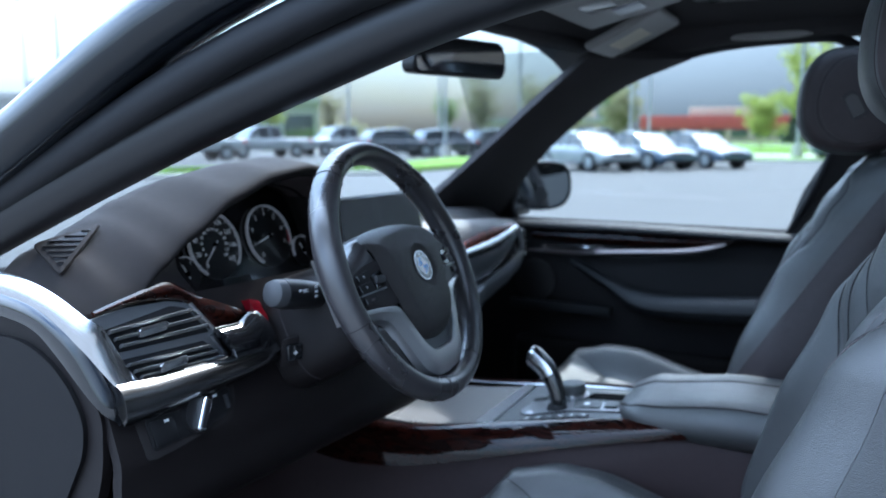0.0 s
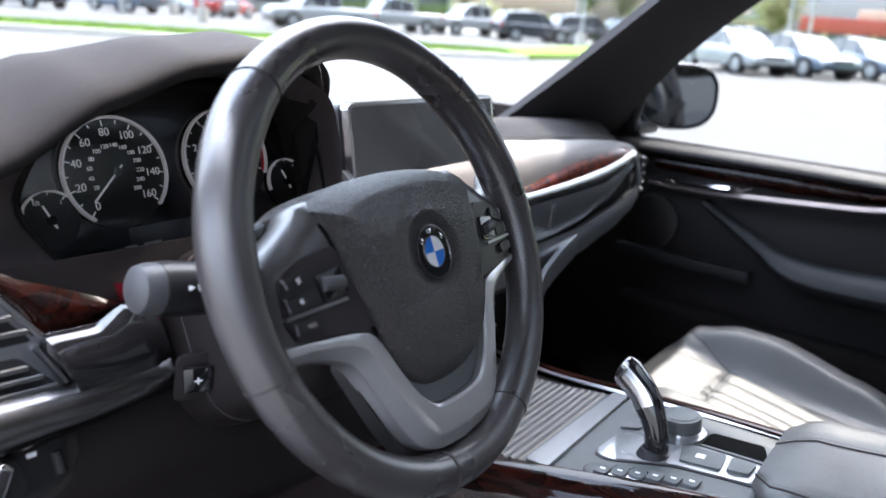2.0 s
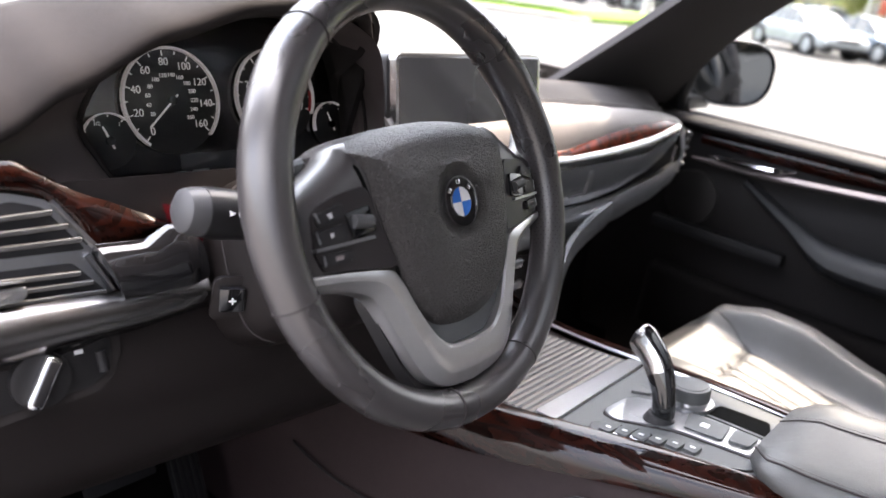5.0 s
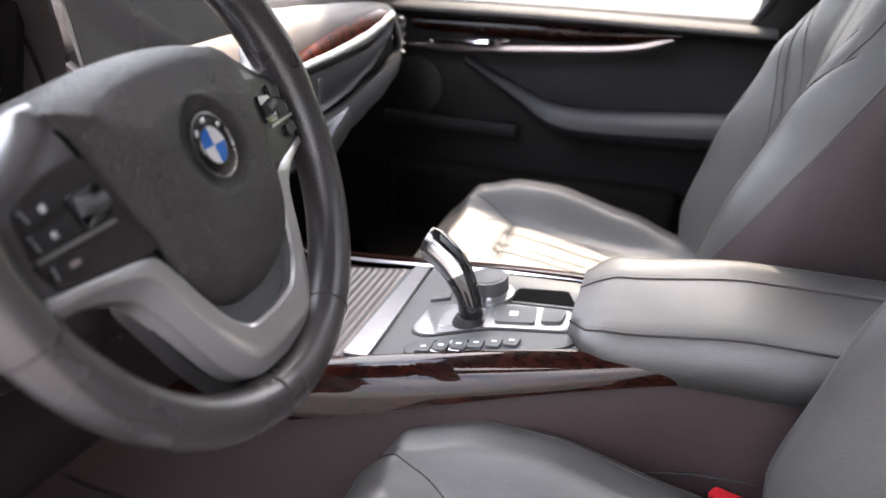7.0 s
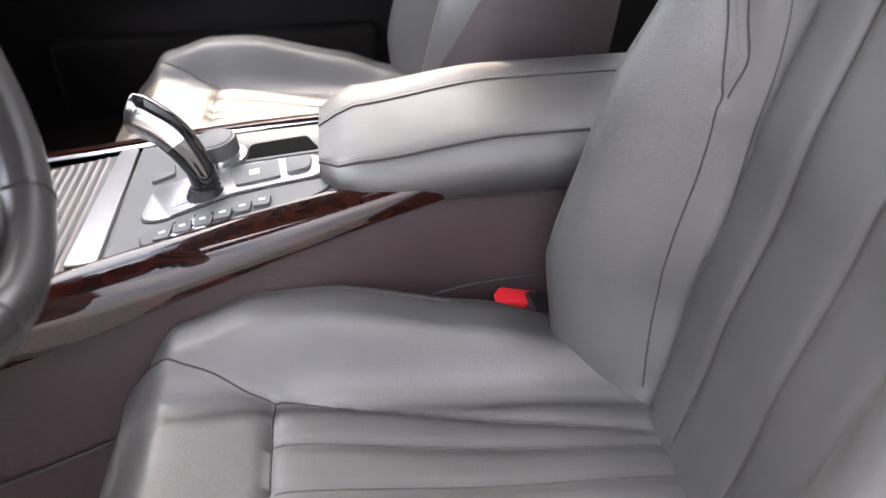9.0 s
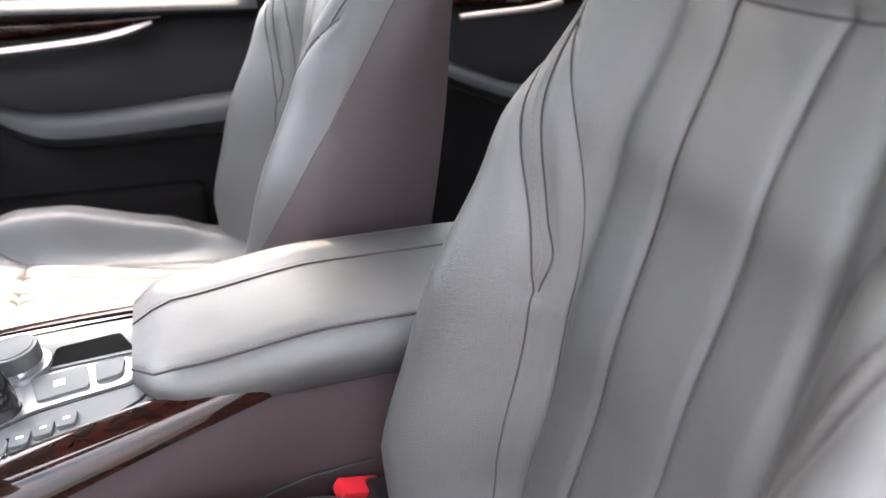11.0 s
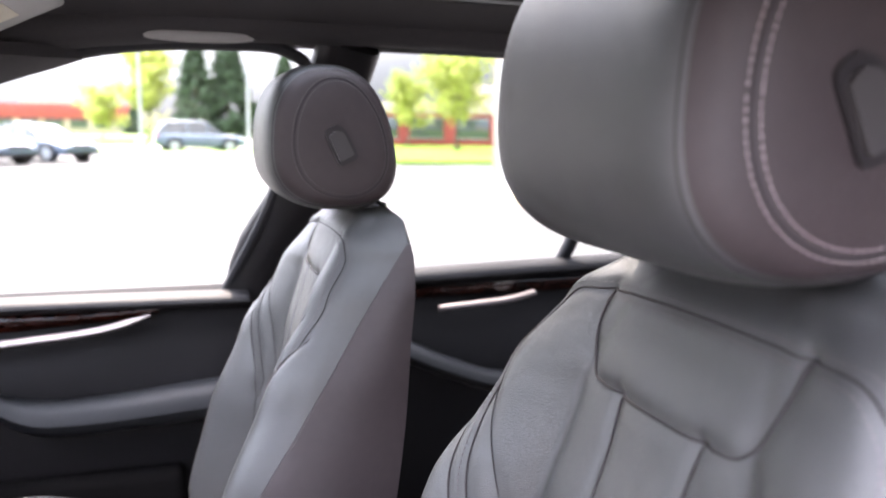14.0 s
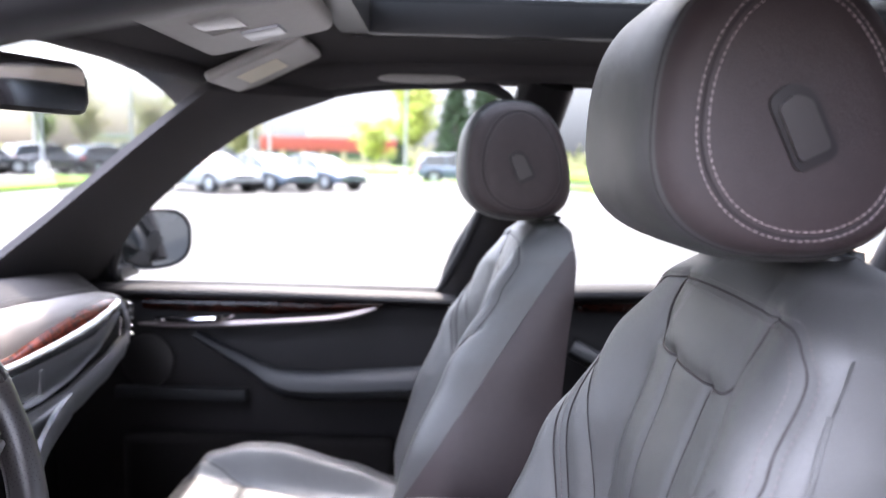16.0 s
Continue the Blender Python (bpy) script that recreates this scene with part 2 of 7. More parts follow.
# near-black for the shade in gaps, creases and the console tray
RECESS_SHADE = mat("recess_shade", (0.004, 0.004, 0.004), rough=0.95, spec=0.05)
RELEASE_FRAME = mat("release_frame_plastic", (0.016, 0.013, 0.014), rough=0.4, spec=0.5, vary=0.05)
SATIN = mat("satin_trim", (0.19, 0.16, 0.155), rough=0.45, metal=0.6, vary=0.05, scale=200)
TUNNEL = mat("tunnel_skin", (0.034, 0.0225, 0.0235), rough=0.55, spec=0.22, vary=0.08, scale=90, bump=0.35, bump_scale=480, kind="leather", stain=0.06)
STITCH = mat("grey_thread", (0.13, 0.11, 0.11), rough=0.8, vary=0.15, scale=800)
STITCH_PALE = mat("pale_thread", (0.44, 0.36, 0.36), rough=0.8, vary=0.15, scale=800)
STITCH_DARK = mat("dark_thread", (0.10, 0.09, 0.09), rough=0.8, vary=0.15, scale=800)
GROOVE = mat("seam_shadow", (0.036, 0.031, 0.032), rough=0.8, spec=0.2)
RED = mat("red_plastic", (0.55, 0.02, 0.03), rough=0.35, vary=0.06)
RED_REFLECTION = mat("red_reflection_gloss", (0.16, 0.004, 0.010), rough=0.15, coat=1.0, vary=0.06)
WHITE_INK = mat("white_print", (0.75, 0.75, 0.76), rough=0.6, vary=0.02)
BLUE = mat("blue_enamel", (0.02, 0.16, 0.55), rough=0.15, coat=1.0, vary=0.03)
WHITE = mat("white_enamel", (0.75, 0.76, 0.76), rough=0.15, coat=1.0, vary=0.03)
DIAL_INK = glow_mat("backlit_dial_print", (0.75, 0.76, 0.78), 0.045)
# the chrome rings glow faintly in place of the shine they would catch
DIAL_RING = glow_mat("glowing_dial_ring", (0.70, 0.70, 0.72), 0.030)
DIM_INK = mat("dim_print", (0.22, 0.24, 0.25), rough=0.6, vary=0.02)
PAPER = mat("paper", (0.62, 0.58, 0.46), rough=0.8, vary=0.05)
GLASS = glass_mat("window_glass", (0.56, 0.59, 0.58))
SHIELD = glass_mat("windshield_glass", (0.66, 0.70, 0.70))
CLEAR = glass_mat("instrument_glass", (0.95, 0.95, 0.95), rough=0.02, alpha=0.02)
MIRROR = mat("mirror_glass", (0.55, 0.57, 0.60), rough=0.02, metal=1.0, vary=0.01)
SCREEN = mat("display_glass", (0.03, 0.032, 0.036), rough=0.16, spec=0.5, coat=0.6, vary=0.04)

# ---- mesh helpers ----


def finish(name, me, material, parent=None, label="", angle=40):
    me.materials.append(material)
    me.shade_smooth()
    me.set_sharp_from_angle(angle=radians(angle))
    ob = new(name, me)
    if parent:
        ob.parent = parent
    if label:
        ob["label"] = label
    return ob


def part(name, bm, material, parent=None, label="", angle=40):
    bmesh.ops.recalc_face_normals(bm, faces=bm.faces)
    me = bpy.data.meshes.new(name)
    bm.to_mesh(me)
    bm.free()
    return finish(name, me, material, parent, label, angle)


def empty(name, at=(0, 0, 0), **tags):
    ob = new(name)
    ob.empty_display_size = 0.05
    ob.matrix_world = Matrix.Translation(at)
    return tagged(ob, **tags)


def box(size, at=(0, 0, 0), turn=(0, 0, 0), bevel=0.004, seg=2, bm=None):
    bm2 = bmesh.new()
    bmesh.ops.create_cube(bm2, size=1, matrix=Matrix.Diagonal((*size, 1)))
    if bevel:
        bmesh.ops.bevel(bm2, geom=bm2.edges[:], offset=min(bevel, min(size) * 0.49), segments=seg, profile=0.6, affect="EDGES")
    bm2.transform(pose(*at, *turn))
    return merge(bm, bm2)


def merge(bm, other):
    if bm is None:
        return other
    me = bpy.data.meshes.new("tmp")
    other.to_mesh(me)
    other.free()
    bm.from_mesh(me)
    bpy.data.meshes.remove(me)
    return bm


def grid_mesh(rows, close_u=False, close_v=False, caps=False, bm=None):
    """Faces through rows of points."""
    bm = bm or bmesh.new()
    vs = [[bm.verts.new(p) for p in r] for r in rows]
    nr, nc = len(vs), len(vs[0])
    for i in range(nr if close_v else nr - 1):
        for j in range(nc if close_u else nc - 1):
            a, b, c, d = vs[i][j], vs[i][(j + 1) % nc], vs[(i + 1) % nr][(j + 1) % nc], vs[(i + 1) % nr][j]
            try:
                bm.faces.new((a, b, c, d))
            except ValueError:
                pass
    if caps:
        bm.faces.new(vs[0][::-1])
        bm.faces.new(vs[-1])
    return bm


def solid_sheet(rows, thick):
    """A sheet of points thickened along its normals into a closed shell."""
    g = np.array([[tuple(p) for p in r] for r in rows], float)
    du, dv = np.gradient(g, axis=1), np.gradient(g, axis=0)
    n = np.cross(du, dv)
    n /= np.maximum(np.linalg.norm(n, axis=2, keepdims=True), 1e-9)
    low = g - n * thick
    bm = bmesh.new()
    a = [[bm.verts.new(p) for p in r] for r in g]
    b = [[bm.verts.new(p) for p in r] for r in low]
    nr, nc = len(a), len(a[0])
    for i in range(nr - 1):
        for j in range(nc - 1):
            bm.faces.new((a[i][j], a[i][j + 1], a[i + 1][j + 1], a[i + 1][j]))
            bm.faces.new((b[i][j], b[i + 1][j], b[i + 1][j + 1], b[i][j + 1]))
    rim = [(0, j) for j in range(nc)] + [(i, nc - 1) for i in range(1, nr)] + [(nr - 1, j) for j in range(nc - 2, -1, -1)] + [(i, 0) for i in range(nr - 2, 0, -1)]
    for k in range(len(rim)):
        (i, j), (p, q) = rim[k], rim[(k + 1) % len(rim)]
        bm.faces.new((a[i][j], b[i][j], b[p][q], a[p][q]))
    return bm


def spline(points, n):
    """n points along a smooth (Catmull-Rom) curve through the given ones."""
    p = [Vector(q) for q in points]
    p = [2 * p[0] - p[1], *p, 2 * p[-1] - p[-2]]
    out = []
    for k in range(n):
        s = k / (n - 1) * (len(p) - 3)
        i = min(int(s), len(p) - 4)
        t = s - i
        a, b, c, d = p[i:i + 4]
        out.append(0.5 * ((2 * b) + (c - a) * t + (2 * a - 5 * b + 4 * c - d) * t * t + (3 * b - a - 3 * c + d) * t ** 3))
    return out


def tube(points, radius, seg=8, bm=None, closed=False, caps=True, flat=1.0, up=(0, 0, 1)):
    """A round bar along points. radius may be a list."""
    pts = [Vector(p) for p in points]
    n = len(pts)
    rad = radius if isinstance(radius, (list, tuple)) else [radius] * n
    rows = []
    for i, p in enumerate(pts):
        a, b = pts[(i - 1) % n if closed else max(i - 1, 0)], pts[(i + 1) % n if closed else min(i + 1, n - 1)]
        t = (b - a).normalized()
        s = t.cross(Vector(up))
        if s.length < 1e-4:
            s = t.cross(Vector((1, 0, 0)))
        s.normalize()
        w = s.cross(t)
        rows.append([p + rad[i] * (math.cos(2 * math.pi * k / seg) * s + flat * math.sin(2 * math.pi * k / seg) * w) for k in range(seg)])
    return grid_mesh(rows, close_u=True, close_v=closed, caps=caps and not closed, bm=bm)


def dashes(points, bm=None, length=0.005, gap=0.003, r=0.0006, lift=0.0):
    """Stitches along a curve."""
    pts = [Vector(p) for p in points]
    cum = [0.0]
    for a, b in zip(pts, pts[1:]):
        cum.append(cum[-1] + (b - a).length)

    def at(s):
        for i in range(len(pts) - 1):
            if s <= cum[i + 1]:
                k = (s - cum[i]) / max(cum[i + 1] - cum[i], 1e-9)
                return pts[i].lerp(pts[i + 1], k)
        return pts[-1]
    bm = bm or bmesh.new()
    s = 0.0
    while s + length < cum[-1]:
        a, m, b = at(s), at(s + length / 2), at(s + length)
        tube([a, m, b], [r * 0.7, r, r * 0.7], seg=5, bm=bm)
        s += length + gap
    return bm


def prism(outline, depth, matrix=None, bevel=0.0, seg=2):
    """An outline in x, y drawn out by depth in z (0 to depth), then laid by matrix."""
    bm = bmesh.new()
    lo = [bm.verts.new((x, y, 0)) for x, y in outline]
    hi = [bm.verts.new((x, y, depth)) for x, y in outline]
    bm.faces.new(lo[::-1])
    top = bm.faces.new(hi)
    for i in range(len(lo)):
        j = (i + 1) % len(lo)
        bm.faces.new((lo[i], lo[j], hi[j], hi[i]))
    if bevel:
        bmesh.ops.bevel(bm, geom=list(top.edges), offset=bevel, segments=seg, profile=0.6, affect="EDGES")
    if matrix is not None:
        bm.transform(matrix)
    return bm


def round_poly(outline, r, n=4):
    """An outline with its corners rounded."""
    out = []
    k = len(outline)
    for i in range(k):
        a, b, c = Vector(outline[i - 1]), Vector(outline[i]), Vector(outline[(i + 1) % k])
        da, dc = (a - b), (c - b)
        rr = min(r, da.length * 0.45, dc.length * 0.45)
        p, q = b + da.normalized() * rr, b + dc.normalized() * rr
        for t in range(n + 1):
            s = t / n
            out.append(tuple((1 - s) ** 2 * p + 2 * s * (1 - s) * b + s * s * q))
    return out


def disc(r, depth, matrix=None, seg=32, bevel=0.0):
    return prism([(r * math.cos(2 * math.pi * k / seg), r * math.sin(2 * math.pi * k / seg)) for k in range(seg)], depth, matrix, bevel)


def ring(r0, r1, depth, matrix=None, seg=48, a0=0.0, a1=360.0):
    """A flat ring, or an arc of one, of some depth."""
    full = a1 - a0 >= 359.9
    n = seg if full else seg + 1
    rows = []
    for k in range(n):
        a = radians(a0 + (a1 - a0) * k / seg)
        c, s = math.cos(a), math.sin(a)
        rows.append([(r0 * c, r0 * s, 0), (r0 * c, r0 * s, depth), (r1 * c, r1 * s, depth), (r1 * c, r1 * s, 0)])
    bm = grid_mesh(rows, close_u=True, close_v=full, caps=not full)
    if matrix is not None:
        bm.transform(matrix)
    return bm


def frame_of(origin, normal, up=(0, 0, 1)):
    """A pose whose z is the normal and whose y is nearest to up."""
    z = Vector(normal).normalized()
    x = Vector(up).cross(z).normalized()
    y = z.cross(x)
    m = Matrix((x, y, z)).transposed().to_4x4()
    m.translation = origin
    return m


def letters(name, text, size, matrix, material, parent=None, depth=0.0003):
    cu = bpy.data.curves.new(name, "FONT")
    cu.body, cu.size, cu.extrude, cu.align_x, cu.align_y = text, size, depth, "CENTER", "CENTER"
    tmp = bpy.data.objects.new(name, cu)
    scene.collection.objects.link(tmp)
    dg = bpy.context.evaluated_depsgraph_get()
    me = bpy.data.meshes.new_from_object(tmp.evaluated_get(dg))
    bpy.data.objects.remove(tmp)
    me.transform(matrix)
    me.materials.clear()
    me.materials.append(material)
    ob = new(name, me)
    if parent:
        ob.parent = parent
    return ob


def smooth(a, b, x):
    t = min(max((x - a) / (b - a), 0.0), 1.0)
    return t * t * (3 - 2 * t)


def curve(table, degree=3):
    """An even curve through (x, value) pairs, held constant past its ends."""
    c = np.polyfit([a for a, v in table], [v for a, v in table], degree)
    lo, hi = table[0][0], table[-1][0]
    return lambda x: float(np.polyval(c, min(max(x, lo), hi)))


def interp(table, x):
    """Piecewise smooth reading of (x, value) pairs."""
    if x <= table[0][0]:
        return table[0][1]
    for (a, u), (b, v) in zip(table, table[1:]):
        if x <= b:
            return u + (v - u) * (0.5 * (x - a) / (b - a) + 0.5 * smooth(a, b, x))
    return table[-1][1]

# ---- ground ----
GROUND = mat("asphalt_lot", (0.098, 0.096, 0.092), rough=0.9, spec=0.25, vary=0.10, scale=8, bump=0.3, bump_scale=60, stain=0.10, stain_scale=0.25)
GRASS = mat("grass", (0.13, 0.22, 0.03), rough=0.95, spec=0.1, vary=0.3, scale=3, stain=0.15, stain_scale=0.3)
CONCRETE = mat("kerb_concrete", (0.45, 0.43, 0.39), rough=0.9, spec=0.2, vary=0.12, scale=5)

bm = bmesh.new()
grid_mesh([[(x, y, 0) for x in np.linspace(-400, 900, 27)] for y in np.linspace(-700, 700, 29)], bm=bm)
tagged(part("ground", bm, GROUND), "pale sun-bleached asphalt of a wide parking lot", "ground", kind="structure")

# ---- car shell ----
WIN = lambda z: 0.88 - (z - 1.045) * 0.615   # side glass: x by height
ROOF_Z = 1.582


def roof_z(x, y):
    return ROOF_Z - 0.042 * (abs(x) / 0.56) ** 4 - 0.45 * max(0, y + 0.08) ** 1.25 - 0.02 * max(0, -0.9 - y)


SUNROOF = (-0.38, 0.38, -1.20, -0.23)


def roof():
    xs = [-0.62, -0.6, -0.5, -0.42, SUNROOF[0], -0.2, 0, 0.2, SUNROOF[1], 0.42, 0.5, 0.6, 0.62]
    ys = [0.14, 0.08, 0.0, -0.1, -0.17, SUNROOF[3], -0.4, -0.6, -0.8, -1.0, SUNROOF[2], -1.5, -1.9]
    bm = bmesh.new()
    for lift in (0.0, 0.035):
        vs = {(i, j): bm.verts.new((x, y, roof_z(x, y) + lift)) for i, x in enumerate(xs) for j, y in enumerate(ys)}
        for i in range(len(xs) - 1):
            for j in range(len(ys) - 1):
                if SUNROOF[0] <= xs[i] and xs[i + 1] <= SUNROOF[1] and SUNROOF[2] <= ys[j + 1] and ys[j] <= SUNROOF[3]:
                    continue
                bm.faces.new((vs[i, j], vs[i + 1, j], vs[i + 1, j + 1], vs[i, j + 1]))
    ob = part("ceiling", bm, HEADLINER)
    tagged(ob, "dark anthracite cloth headliner with a large glass roof opening", "headliner", kind="structure")


roof()
sunroof = empty("sunroof", (0, -0.7, 1.55), label="panoramic glass sunroof with a dark frame", category="sunroof")
x0, x1, y0, y1 = SUNROOF
for p, q in (((x0, y1), (x1, y1)), ((x0, y0), (x1, y0)), ((x0, y0), (x0, y1)), ((x1, y0), (x1, y1))):
    ax, ay, bx, by = *p, *q
    o = part("frame", box((abs(bx - ax) + 0.05, abs(by - ay) + 0.05, 0.06), ((ax + bx) / 2, (ay + by) / 2, ROOF_Z + 0.022)), PLASTIC)
    o.parent = sunroof
    o.matrix_parent_inverse = sunroof.matrix_world.inverted()
o = part("glass_panel", box((x1 - x0, y1 - y0, 0.005), (0, (y0 + y1) / 2, ROOF_Z + 0.045), bevel=0), glass_mat("roof_glass", (0.42, 0.44, 0.44)))
o.parent = sunroof
o.matrix_parent_inverse = sunroof.matrix_world.inverted()


def beam(points, profile, material, name, label="", parent=None, up=(1, 0, 0), kind="structure", category="pillar"):
    """A profile (list of side, out offsets) swept along points; side is along 'up'."""
    pts = [Vector(p) for p in points]
    rows = []
    for i, p in enumerate(pts):
        t = (pts[min(i + 1, len(pts) - 1)] - pts[max(i - 1, 0)]).normalized()
        a = (Vector(up) - t * t.dot(Vector(up))).normalized()
        b = t.cross(a)
        rows.append([p + a * s + b * o for s, o in profile])
    ob = part(name, grid_mesh(rows, close_u=True, caps=True), material, parent, angle=50)
    if not parent:
        tagged(ob, label, category, kind=kind)
    return ob


def oval(w, h, n=14, e=2.6):
    return [(w * math.copysign(abs(math.cos(a)) ** (2 / e), math.cos(a)), h * math.copysign(abs(math.sin(a)) ** (2 / e), math.sin(a))) for a in (2 * math.pi * k / n for k in range(n))]


# passenger-side windshield pillar, its inner trim between glass edge and door
edge_a = spline([(0.42, 0.03, 1.495), (0.47, 0.16, 1.41), (0.545, 0.38, 1.25), (0.61, 0.58, 1.11), (0.64, 0.68, 1.04)], 20)
edge_b = spline([(0.60, -0.16, 1.505), (0.655, 0.04, 1.43), (0.755, 0.27, 1.262), (0.85, 0.42, 1.10), (0.88, 0.50, 1.02)], 20)
rows = []
for a, b in zip(edge_a, edge_b):
    inw = Vector((-0.75, -0.25, -0.10))
    rows.append([a.lerp(b, t) + inw * 0.030 * math.sin(math.pi * t) ** 0.7 for t in np.linspace(0, 1, 9)])
tagged(part("pillar_front_passenger", solid_sheet(rows, 0.02), HEADLINER, angle=60), "dark cloth-covered windshield pillar trim", "pillar", kind="structure")
# cant rail over the passenger windows
beam(spline([(0.60, -0.02, 1.505), (0.575, -0.2, 1.535), (0.565, -0.45, 1.55), (0.565, -0.9, 1.55), (0.57, -1.7, 1.52)], 20), oval(0.045, 0.03), HEADLINER, "cant_rail_passenger", "dark cloth roof rail above the side windows")
# centre pillar, passenger side
beam(spline([(0.885, -0.43, 0.55), (0.875, -0.43, 1.05), (0.75, -0.515, 1.27), (0.60, -0.58, 1.53)], 14), oval(0.03, 0.055), PLASTIC, "pillar_centre_passenger", "black centre pillar with belt guide")

# driver-side windshield pillar: lacquered body, door seal and trim
drv = [(-0.79, 0.72, 1.085), (-0.76, 0.33, 1.285), (-0.73, 0.05, 1.44), (-0.67, -0.22, 1.53), (-0.63, -0.6, 1.575), (-0.62, -1.2, 1.58)]
beam(spline(drv, 26), oval(0.035, 0.032), PAINT, "pillar_front_driver", "glossy black windshield pillar of the open driver doorway")
beam(spline([(x + 0.010 + 0.005 * smooth(0.5, 0.1, y), y - 0.015 - 0.02 * smooth(0.5, 0.1, y), z - 0.018 - 0.027 * smooth(0.5, 0.1, y)) for x, y, z in drv], 26), oval(0.022, 0.018), RUBBER, "door_seal_driver", "black rubber door seal along the pillar")
beam(spline([(x + 0.02 + 0.03 * smooth(0.5, 0.1, y), y - 0.02 - 0.035 * smooth(0.5, 0.1, y), z - 0.025 - 0.045 * smooth(0.5, 0.1, y)) for x, y, z in drv], 26), oval(0.030, 0.030), PLASTIC, "pillar_trim_driver", "dark inner pillar trim of the doorway")

# closed walls of the cabin: firewall, floor, rear
tagged(part("floor", box((1.66, 2.6, 0.04), (0, -0.55, 0.38), bevel=0), CARPET), "black carpet floor of the cabin", "floor", kind="structure")
tagged(part("firewall", box((1.60, 0.04, 0.70), (0, 0.74, 0.74), bevel=0), CARPET), "dark carpeted bulkhead in the footwell", "bulkhead", kind="structure")
tagged(part("rear_wall", box((1.5, 0.05, 0.75), (0, -1.78, 0.76), bevel=0.01), HEADLINER), "dark rear wall of the cabin", "wall", kind="structure")
tagged(part("kick_panel_passenger", box((0.03, 0.36, 0.72), (0.845, 0.60, 0.74), bevel=0.005), CARPET), "dark carpeted side of the passenger footwell", "wall", kind="structure")
tagged(part("kick_panel_driver", box((0.03, 0.30, 0.62), (-0.77, 0.60, 0.70), bevel=0.005), CARPET), "dark carpeted side of the driver footwell", "wall", kind="structure")
tagged(part("door_3", box((0.08, 1.0, 0.68), (-0.86, -1.13, 0.74), bevel=0.02), DOOR_SKIN), "closed black rear door behind the driver seat", "car door", kind="structure")
beam(spline([(-0.87, -0.66, 0.45), (-0.86, -0.67, 1.05), (-0.75, -0.71, 1.30), (-0.62, -0.75, 1.56)], 12), oval(0.035, 0.07), PLASTIC, "pillar_centre_driver", "black centre pillar behind the driver seat")
o = tagged(part("window_2", grid_mesh([[(-(WIN(z) + 0.012), y, z) for y in np.linspace(-0.68, -1.62, 6)] for z in np.linspace(1.06, 1.55, 5)]), glass_mat("privacy_glass", (0.10, 0.11, 0.11))), "dark privacy glass of the rear door", "window", kind="structure")
tagged(part("sill_driver", box((0.14, 2.3, 0.16), (-0.80, -0.5, 0.44), bevel=0.02), PLASTIC), "black door sill of the driver doorway", "sill", kind="structure")


# windshield
def shield(u, v):
    x = -0.72 + 1.44 * u
    e = 1 - (2 * u - 1) ** 2
    base = Vector((x * 1.06, 0.66 + 0.16 * e, 1.06 + 0.0 * e))
    top = Vector((x * 0.80, 0.05 + 0.10 * e, 1.505 + 0.015 * e))
    return base.lerp(top, v)


o = tagged(part("window_1", grid_mesh([[shield(u, v) for u in np.linspace(0, 1, 17)] for v in np.linspace(0, 1, 9)]), SHIELD), "clear curved windshield", "windshield", kind="structure")
o.visible_shadow = False
beam([shield(u, 1.0) + Vector((0, 0.0, 0.012)) for u in np.linspace(0.0, 1, 15)], oval(0.035, 0.018), HEADLINER, "windshield_header", "dark cloth header above the windshield", up=(0, 1, 0), category="header")


# ---- passenger door ----
def door_profile(z):
    return interp([(0.45, 0.84), (0.60, 0.80), (0.75, 0.79), (0.90, 0.79), (1.0, 0.82), (1.05, 0.855), (1.075, 0.885)], z)


def passenger_door(name, y0, y1, label, belt):
    d = empty(name, (0.85, (y0 + y1) / 2, 0.45), label=label, category="car door")
    inv = d.matrix_world.inverted()

    def add(nm, bm, m, lab=""):
        o = part(nm, bm, m, d, lab)
        o.matrix_parent_inverse = inv
        return o
    zs = list(np.linspace(0.45, 1.0, 12)) + [1.03, 1.05, 1.062, 1.07]
    ys = np.linspace(y0, y1, 16)
    add("panel", solid_sheet([[(door_profile(z), y, z + belt * (y1 - y)) for y in ys] for z in zs], -0.05), DOOR_SKIN)
    return d, add


door, add = passenger_door("door_1", -0.44, 0.50, "closed black passenger door with wood strip and armrest", 0.0)
# upper trim under the glass, wood inlay, pull strip, armrest, pocket and speaker
add("upper_trim", tube(spline([(0.842, 0.46, 1.052), (0.836, 0.0, 1.054), (0.840, -0.42, 1.048)], 16), 0.042, seg=16, flat=0.36), DOOR_SKIN)
wood = [[(0.822 - 0.006 * math.sin(math.pi * j / 6), y, z0 + (z1 - z0) * j / 6) for j in range(7)] for y, z0, z1 in
        [(0.30, 1.018, 1.036), (0.2, 1.014, 1.038), (0.0, 1.012, 1.042), (-0.15, 1.022, 1.042), (-0.25, 1.034, 1.042)]]
add("wood_inlay", solid_sheet(wood, 0.004), WOOD, "glossy dark wood inlay")
strip = spline([(0.79, 0.30, 0.985), (0.775, 0.15, 0.990), (0.77, 0.0, 1.0), (0.78, -0.15, 1.012), (0.80, -0.235, 1.032)], 24)
add("pull_strip", tube(strip, [0.005 + 0.010 * smooth(0, 0.15, k / 23) * smooth(1.05, 0.85, k / 23) for k in range(24)], seg=8, flat=0.5), SATIN, "satin silver strip")
